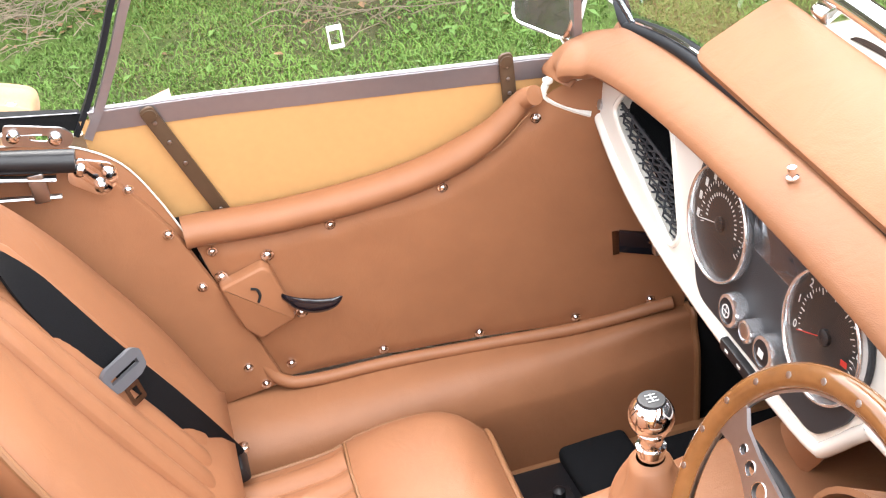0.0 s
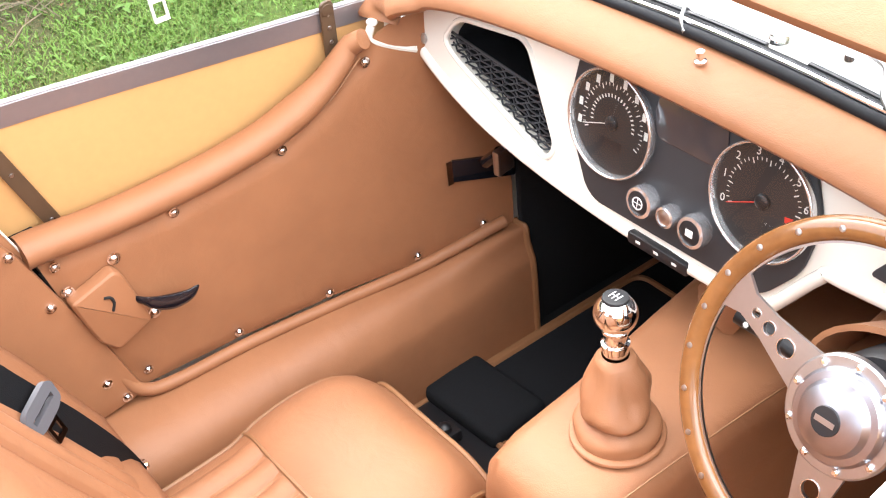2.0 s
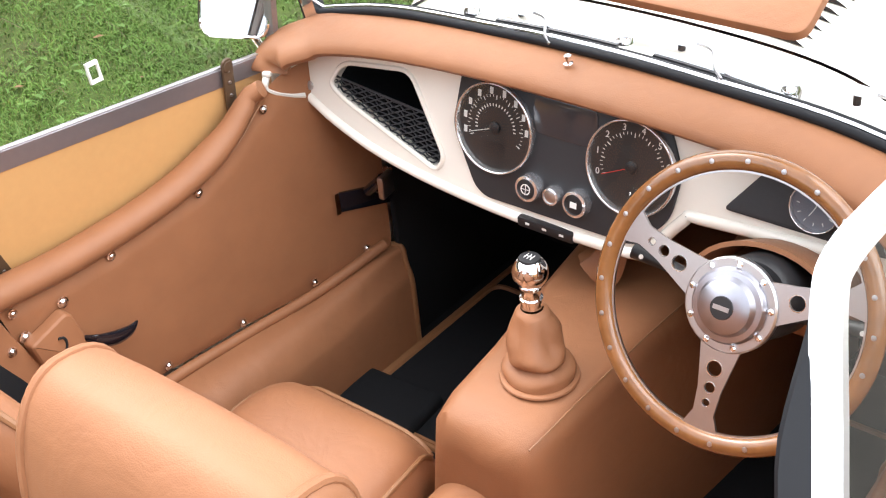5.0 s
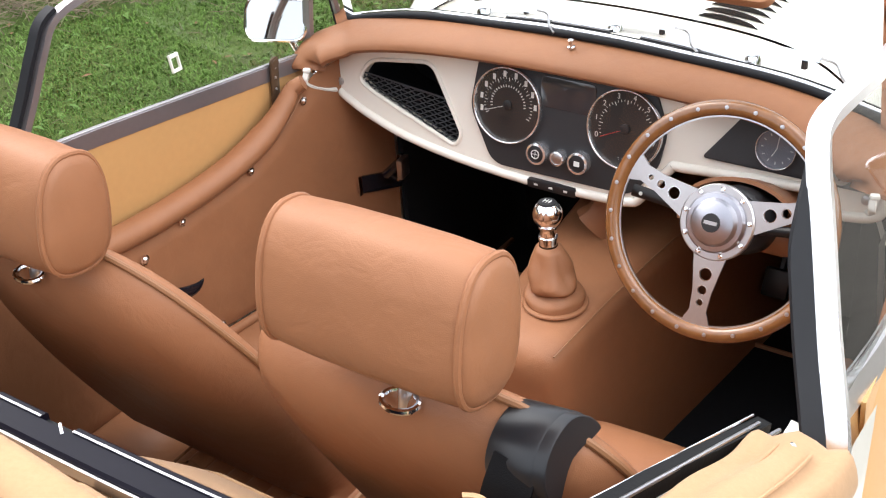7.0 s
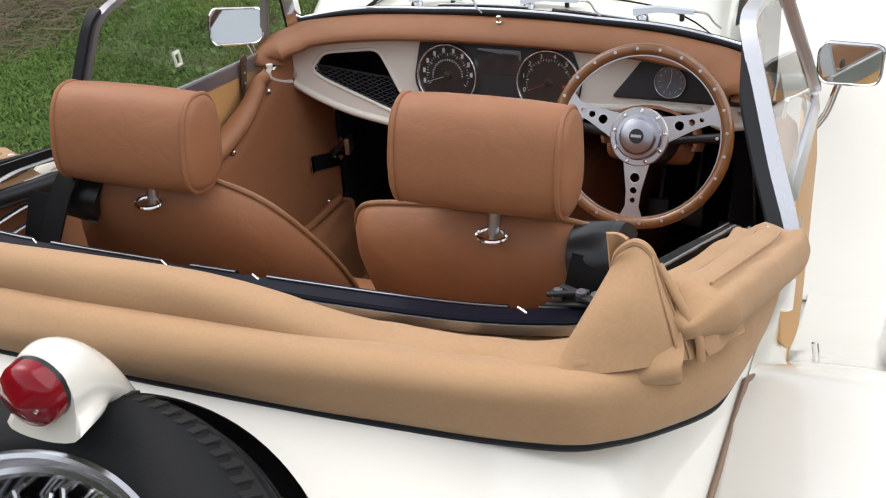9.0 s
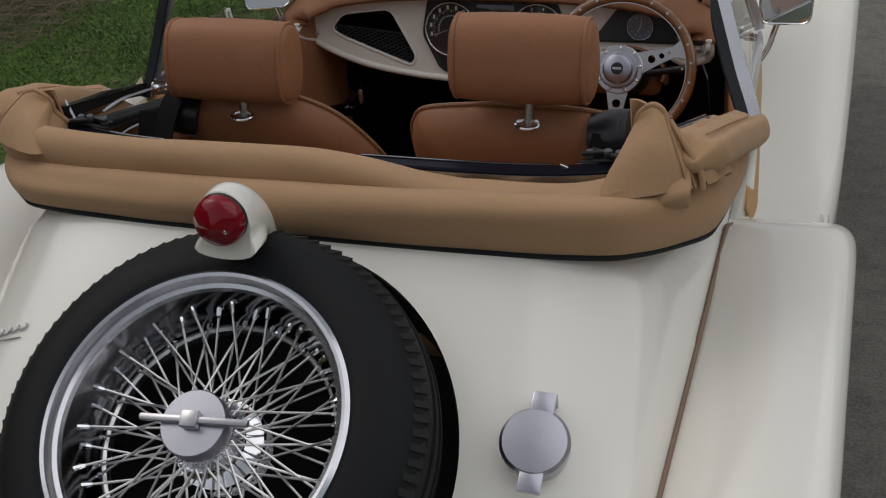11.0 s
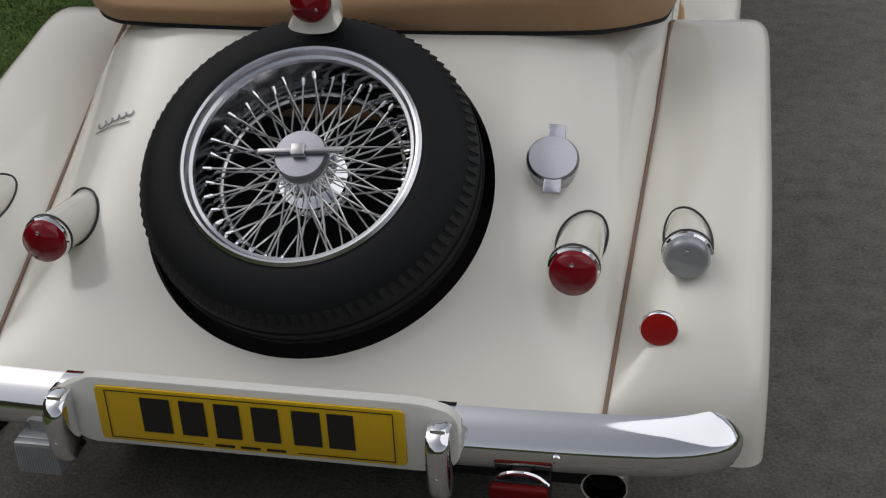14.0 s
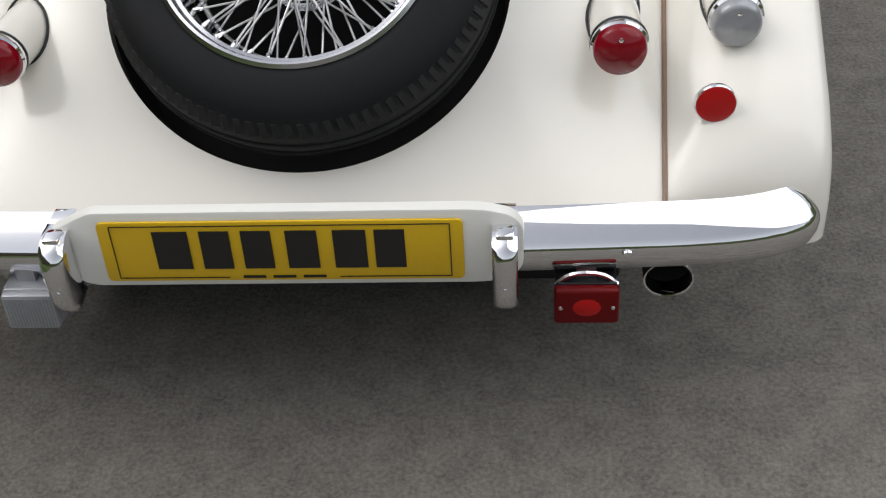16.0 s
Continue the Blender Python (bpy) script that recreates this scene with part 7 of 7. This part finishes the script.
def build_wipers():
    for px, py, pz in ((-0.213, 2.024, 0.866), (0.030, 2.029, 0.873), (0.262, 2.020, 0.866)):
        w = tagged(empty("wiper", (0, 0, 0), car), "chrome wiper arm with black blade")
        part("spindle", lathe([(0.014, -0.006), (0.013, 0.008), (0.009, 0.014), (0.006, 0.022), (0.001, 0.023)], pose(px, py, pz), 16), CHROME, w)
        bm = bmesh.new()
        sweep(bm, [V(px - 0.016, py, pz + 0.018), V(px + 0.03, py + 0.004, pz + 0.024), V(px + 0.100, py + 0.008, pz + 0.020)], [(-0.014, -0.005), (0.014, -0.005), (0.009, 0.007), (-0.009, 0.007)], (0, 0, 1), scale=lambda t: 1.0 - 0.45 * t)
        part("arm_root", bm, CHROME, w, "chrome arm root")
        q = curve_points([(px + 0.096, py + 0.008, pz + 0.021), (px + 0.125, py - 0.004, pz + 0.022), (px + 0.145, py - 0.034, pz + 0.016), (px + 0.160, py - 0.045, pz + 0.010)], 5)
        part("arm", tube(q, 0.0022, 6), SATIN, w)
        xs = [px + 0.055 + 0.19 * i / 8 for i in range(9)]
        bl = [screen_base(min(x, 0.465)) + V(0, 0.010, 0.006) for x in xs]
        bm = bmesh.new()
        sweep(bm, bl, [(-0.003, -0.0045), (0.003, -0.0045), (0.003, 0.0035), (-0.003, 0.0035)], (0, 0, 1))
        part("blade", bm, BLACK, w, "black rubber blade")
        part("blade_back", tube([p + V(0, 0.003, 0.004) for p in bl], 0.0018, 6), CHROME, w)
        part("washer_jet", lathe([(0.005, -0.004), (0.005, 0.008), (0.003, 0.011), (0.0005, 0.011)], pose(px + 0.075, py + 0.012, pz + 0.004), 10), BLACK, w)


build_wipers()


# ---- bonnet, front wings, running boards ----
def bonnet_half(y):
    return eased(y, [(1.98, 0.490), (2.2, 0.470), (2.8, 0.385), (3.4, 0.290), (3.7, 0.250)])


def bonnet_z(x, y):
    top = eased(y, [(1.98, 0.884), (2.2, 0.888), (2.8, 0.878), (3.4, 0.855), (3.7, 0.830)])
    a = min(1.0, abs(x) / bonnet_half(y))
    return top - 0.045 * a ** 2 - 0.20 * a ** 7


def build_front():
    b = tagged(empty("bonnet", (0, 0, 0), car), "cream louvred bonnet")

    def fn(u, v):
        y = lerp(2.105, 3.70, u)
        x = lerp(-1, 1, v) * bonnet_half(y)
        return (x, y, bonnet_z(x, y))
    part("bonnet_skin", surface(fn, 40, 44), PAINT, b, "smooth cream bonnet skin")

    def sc(u, v):
        y = lerp(1.998, 2.100, u)
        x = lerp(-1, 1, v) * bonnet_half(y)
        return (x, y, bonnet_z(x, y) - 0.002 - (0.008 * (1 - u) ** 2))
    part("scuttle_panel", surface(sc, 6, 44), PAINT, car, "cream scuttle panel")
    for s in (-1, 1):
        def side(u, v):
            y = lerp(1.975, 3.70, u)
            x = bonnet_half(y)
            return (s * (x + 0.03 * v), y, lerp(bonnet_z(x, y), 0.30, v))
        part("bonnet_side", surface(side, 24, 6), PAINT, b)
    part("centre_hinge", tube([V(0, y, bonnet_z(0, y) + 0.002) for y in [2.11 + 1.55 * k / 20 for k in range(21)]], 0.0030, 6), PAINT, b)
    blade = None
    for s in (-1, 1):
        for k in range(34):
            y = 2.128 + 0.027 * k
            x = s * (0.178 - 0.022 * (y - 2.2))
            loops = []
            for i in range(9):
                t = i / 8
                w = 0.052 * (2 * t - 1)
                lift = 0.010 * math.sqrt(max(0.0, 1 - (2 * t - 1) ** 2))
                z0 = bonnet_z(x + w, y)
                loops.append([V(x + w, y + 0.010, z0 + 0.001), V(x + w, y - 0.001, z0 + 0.001 + lift * 0.8), V(x + w, y - 0.008, z0 + 0.001 + lift)])
            bm = bmesh.new()
            rings(bm, loops, False, False, False)
            lv = part("louvre", bm, PAINT, b)
            bm = bmesh.new()
            rings(bm, [[p[2] + V(0, 0.0008, -0.0004), V(p[2].x, p[2].y + 0.001, bonnet_z(p[2].x, p[2].y) + 0.0012)] for p in loops], False, False, False)
            part("louvre_slot", bm, DARK, lv)
    for s in (-1, 1):
        prof = [((2.02, 0.292), 0.80), ((2.20, 0.34), 0.81), ((2.40, 0.47), 0.815), ((2.62, 0.64), 0.815), ((2.85, 0.745), 0.815), ((3.05, 0.77), 0.80), ((3.25, 0.79), 0.80), ((3.45, 0.76), 0.80), ((3.62, 0.66), 0.79), ((3.74, 0.50), 0.78), ((3.78, 0.36), 0.77)]
        cen = curve_points([(x, *p) for p, x in prof], 5)
        loops = []
        for i, o in enumerate(cen):
            d = (cen[min(i + 1, len(cen) - 1)] - cen[max(i - 1, 0)])
            nrm = V(0, -d.z, d.y).normalized()
            xi = max(bonnet_half(o.y) + 0.02, 0.30)
            lp = [V(lerp(xi, o.x - 0.05, t / 8), o.y, o.z - 0.06 * (1 - smooth01(t / 5)) * smooth01((o.y - 2.3) / 0.4)) for t in range(9)]
            for q in range(1, 7):
                an = math.pi / 2 * q / 6
                lp.append(V(o.x - 0.05 + 0.05 * math.sin(an), o.y, o.z) - nrm * 0.05 * (1 - math.cos(an)))
            lp.append(V(o.x, o.y, o.z) - nrm * 0.11)
            loops.append([V(s * p.x, p.y, p.z) for p in lp])
        bm = bmesh.new()
        rings(bm, loops, False, False, False)
        part("front_wing", bm, PAINT, car, "cream flowing front wing")
        rb = rbox((0.20, 0.95, 0.028), pose(s * 0.690, 1.76, 0.272), 0.010, 3)
        part("running_board", rb, PAINT, car, "cream running board")
        wh = empty("front_wheel", (0, 0, 0), car)
        m = axis_frame((s * 0.68, 3.24, 0.312), (s, 0, 0), (0, 1, 0))
        part("tyre", lathe([(0.20, -0.09), (0.28, -0.095), (0.312, -0.06), (0.312, 0.06), (0.28, 0.095), (0.20, 0.09)], m, 64, caps=False), RUBBER, wh)
        part("rim", lathe([(0.21, 0.085), (0.205, 0.06), (0.06, 0.03), (0.05, 0.07), (0.001, 0.08)], m, 48), CHROME, wh)
        wh = empty("rear_wheel", (0, 0, 0), car)
        m = axis_frame((s * 0.725, 0.86, 0.290), (s, 0, 0), (0, 1, 0)) @ Matrix.Diagonal((0.93, 0.93, 0.85, 1))
        part("tyre", lathe([(0.20, -0.09), (0.28, -0.095), (0.312, -0.06), (0.312, 0.06), (0.28, 0.095), (0.20, 0.09)], m, 64, caps=False), RUBBER, wh)
        part("rim", lathe([(0.21, 0.085), (0.205, 0.06), (0.06, 0.03), (0.05, 0.07), (0.001, 0.08)], m, 48), CHROME, wh)
    und = part("underbody", rbox((1.05, 3.3, 0.06), pose(0, 1.95, 0.105), 0.01), DARK, car, "dark chassis underside")
    part("tail_apron", rbox((1.10, 0.04, 0.12), pose(0, 0.20, 0.27), 0.01), DARK, car)
    part("grille", rbox((0.40, 0.05, 0.42), pose(0, 3.73, 0.58, -8), 0.02), CHROME, car, "chrome radiator grille")


build_front()


# ---- door mirrors ----
def build_mirror(s):
    m = tagged(empty("door_mirror", (0, 0, 0), car), "chrome round-cornered door mirror on a stalk")
    if s < 0:
        c, ax = V(-0.588, 1.912, 0.835), V(0.40, -0.86, 0.36)
    else:
        c, ax = V(0.655, 2.000, 0.812), V(-0.10, -0.98, 0.12)
    k = axis_frame(c, ax, (1, 0.3 if s < 0 else 0.0, 0))
    out = rounded([(-0.058, -0.040), (0.058, -0.036), (0.060, 0.034), (0.046, 0.042), (-0.050, 0.042), (-0.060, 0.020)], 0.026)
    cy = bmesh.new()
    loops = []
    for ins, h in ((0.030, -0.034), (0.014, -0.030), (0.004, -0.020), (0.0, -0.006), (0.0, 0.004), (0.003, 0.006), (0.006, 0.003)):
        loops.append([k @ V(*inset(out, i, ins), h) for i in range(len(out))])
    rings(cy, loops)
    part("shell", cy, CHROME, m, "chrome mirror shell")
    part("mirror_glass", slab([inset(out, i, 0.006) for i in range(len(out))], k @ pose(0, 0, 0.002), 0.0025), MIRROR, m, "silvered mirror glass")
    foot = V(s * 0.592, 2.000, 0.668) if s > 0 else V(-0.545, 1.955, 0.72)
    pts = curve_points([foot, foot.lerp(c, 0.35) + V(s * 0.006, 0.004, -0.006), foot.lerp(c, 0.75), c - ax * 0.02 + V(0, 0, -0.03)], 5)
    part("stalk", tube(pts, 0.0065, 10, up=(0, 1, 0)), CHROME, m, "chrome stalk")
    part("foot", lathe([(0.016, -0.012), (0.016, -0.002), (0.009, 0.006), (0.001, 0.007)], axis_frame(foot, (s, 0, 0.5)), 16), CHROME, m)


build_mirror(-1)
build_mirror(1)


# ---- verge ----
def scatter(name, n, mat, label, make, seed, xr, yr, weight=None):
    """Many small pieces on the bank, as one mesh."""
    rng = np.random.default_rng(seed)
    verts, faces = [], []
    for _ in range(n):
        x, y = rng.uniform(*xr), rng.uniform(*yr)
        if weight and rng.random() > weight(x, y):
            continue
        z = bank(x, y)
        pts, fs = make(rng)
        b = len(verts)
        verts += [(x + p[0], y + p[1], z + p[2]) for p in pts]
        faces += [tuple(b + i for i in f) for f in fs]
    me = bpy.data.meshes.new(name)
    me.from_pydata(verts, [], faces)
    me.materials.append(mat)
    ob = new(name, me)
    return tagged(ob, label, name.replace("_", " "), kind="stuff")


def blade(rng):
    h = rng.uniform(0.005, 0.017)
    a, l = rng.uniform(0, 6.283), rng.uniform(0.5, 2.4) * h
    w = rng.uniform(0.0012, 0.0030)
    dx, dy = math.cos(a), math.sin(a)
    sx, sy = -dy * w, dx * w
    mx, my = dx * l * 0.35, dy * l * 0.35
    return [(-sx, -sy, -0.004), (sx, sy, -0.004), (mx + sx * .8, my + sy * .8, h * 0.65), (mx - sx * .8, my - sy * .8, h * 0.65), (dx * l, dy * l, h)], [(0, 1, 2, 3), (3, 2, 4)]


def leaf(rng):
    r = rng.uniform(0.006, 0.019)
    a, t = rng.uniform(0, 6.283), rng.uniform(-0.5, 0.5)
    h = rng.uniform(0.01, 0.045)
    dx, dy = math.cos(a), math.sin(a)
    ux, uy = -dy, dx
    return [(0, 0, h), (dx * r + ux * r * .55, dy * r + uy * r * .55, h + t * r + .3 * r), (dx * 2 * r, dy * 2 * r, h + 2 * t * r), (dx * r - ux * r * .55, dy * r - uy * r * .55, h + t * r + .3 * r)], [(0, 1, 2), (0, 2, 3)]


def flatleaf(rng):
    p, f = leaf(rng)
    return [(x * 1.2, y * 1.2, max(0.004, z * 0.5)) for x, y, z in p], f


def stalk(rng):
    l = rng.uniform(0.03, 0.18)
    a, e = rng.uniform(0, 6.283), rng.uniform(-0.05, 0.45)
    w = rng.uniform(0.0006, 0.0018)
    dx, dy, dz = math.cos(a) * math.cos(e), math.sin(a) * math.cos(e), math.sin(e)
    h = rng.uniform(0.01, 0.06)
    bx, by, bz = dx * l / 2 + rng.uniform(-.02, .02), dy * l / 2 + rng.uniform(-.02, .02), dz * l / 2 + rng.uniform(0, .03)
    out = []
    for (x, y, z) in ((0, 0, h), (bx, by, h + bz), (dx * l, dy * l, h + dz * l)):
        out += [(x - math.sin(a) * w, y + math.cos(a) * w, z), (x + math.sin(a) * w, y - math.cos(a) * w, z), (x, y, z + 1.6 * w)]
    return out, [(0, 1, 4, 3), (1, 2, 5, 4), (2, 0, 3, 5), (3, 4, 7, 6), (4, 5, 8, 7), (5, 3, 6, 8)]


def bare(x, y):
    """How much of the verge is bare litter near the hedge foot."""
    return smooth01((-2.44 - x + 0.45 * noise.noise((x * 1.3, y * 1.3, 4))) / 0.35)


scatter("grass", 420000, BLADE_A, "short green grass on the verge", blade, 3, (-4.6, VERGE), (-1.4, 5.6), lambda x, y: (1 - 0.93 * bare(x, y)) * (0.75 + 0.9 * noise.noise((x * 3, y * 3, 9))))
scatter("weeds", 14000, WEED, "broad green weed leaves among grass", leaf, 4, (-5.2, VERGE - 0.1), (-2.2, 6.2), lambda x, y: max(0.05, 0.35 + 1.2 * noise.noise((x * 1.6, y * 1.6, 2))))
scatter("dead_leaves", 7000, DEADLEAF, "brown dead leaves on the verge", flatleaf, 5, (-6.0, VERGE - 0.1), (-2.2, 6.2), lambda x, y: 0.03 + 0.9 * bare(x, y))
scatter("dry_stalks", 26000, STRAW, "dry straw and twigs at the hedge foot", stalk, 6, (-3.9, -2.0), (-0.8, 5.6), lambda x, y: 0.005 + 0.995 * bare(x, y))


# ---- hedge behind the verge ----
HEDGELEAF = material("hedge_leaf", (0.032, 0.050, 0.014), 0.6, vary=0.4, grain=6, patch=1.2, second=(0.070, 0.090, 0.030), spec=0.25)
HEDGEWOOD = material("hedge_wood", (0.050, 0.038, 0.026), 0.9, vary=0.3, grain=12, patch=2)


def build_hedge():
    """A rough hedge: a lumpy dark heart of brush with loose leaves on it."""
    def face(y, u):
        z = bank(-3.9, y) + 2.7 * u
        lump = 0.35 * noise.noise((y * 0.7, z * 0.9, 3)) + 0.12 * noise.noise((y * 2.6, z * 2.6, 8))
        return V(-3.95 - 0.9 * u * u + lump * (0.3 + u), y, z + 0.25 * u * noise.noise((y * 0.9, 5, 1)))
    bm = bmesh.new()
    ys = [-14 + 0.5 * i for i in range(73)]
    loops = []
    for y in ys:
        lp = [face(y, k / 10) for k in range(11)]
        back = lp[-1]
        lp += [V(back.x - 0.8, y, back.z - 0.1), V(back.x - 1.2, y, 0.2)]
        loops.append(lp)
    rings(bm, loops, False, False, False)
    core = finish(bm, "hedge", HEDGEWOOD, angle=80)
    tagged(core, "rough green hedge along the grassy bank", "hedge", kind="stuff")
    rng = np.random.default_rng(21)
    verts, faces = [], []
    for _ in range(60000):
        y, u = rng.uniform(-14, 22), rng.uniform(0.06, 1.0)
        p = face(y, u)
        pts, fs = leaf(rng)
        b = len(verts)
        k = 1.5
        ox, oz = rng.uniform(-0.02, 0.12), rng.uniform(-0.05, 0.05)
        verts += [(p.x + ox + q[2] * k, p.y + q[1] * k, p.z + oz + q[0] * k) for q in pts]
        faces += [tuple(b + i for i in f) for f in fs]
    me = bpy.data.meshes.new("hedge_leaves")
    me.from_pydata(verts, [], faces)
    me.materials.append(HEDGELEAF)
    tagged(new("hedge_leaves", me), "small dark green leaves on the hedge", "hedge leaves", kind="stuff")


build_hedge()


# out of view: added to darken the chrome's horizon and cut low light
def build_far_hedge():
    """Tall dark hedges, added unseen, that close the lane behind and beside it."""
    line = curve_points([(-8, 34, 0), (9, 30, 0), (13, 14, 0), (14, 0, 0), (12, -10, 0), (5, -15, 0), (-5, -16, 0), (-13, -15, 0)], 14)
    loops = []
    for i, p in enumerate(line):
        d = (line[min(i + 1, len(line) - 1)] - line[max(i - 1, 0)]).normalized()
        out = V(d.y, -d.x, 0)
        out = out if out.dot(p) > 0 else -out
        h = 3.4 + 0.9 * noise.noise((i * 0.37, 2.0, 1.0)) + 0.5 * noise.noise((i * 1.3, 6.0, 3.0))
        lp = []
        for k in range(9):
            u = k / 8
            lump = 0.9 * noise.noise((i * 0.55, u * 3.0, 7.0)) + 0.4 * noise.noise((i * 1.7, u * 7.0, 4.0))
            lp.append(p + out * (1.2 * u * u + lump * (0.2 + u)) + V(0, 0, h * u))
        lp.append(lp[-1] + out * 1.6 - V(0, 0, 0.4))
        lp.append(V(lp[-1].x, lp[-1].y, 0.0) + out * 0.6)
        loops.append(lp)
    bm = bmesh.new()
    rings(bm, loops, False, False, False)
    tagged(finish(bm, "unseen_hedge", HEDGELEAF, angle=80), "tall dark green hedge, unseen, added to darken reflections", "hedge", kind="stuff")


build_far_hedge()
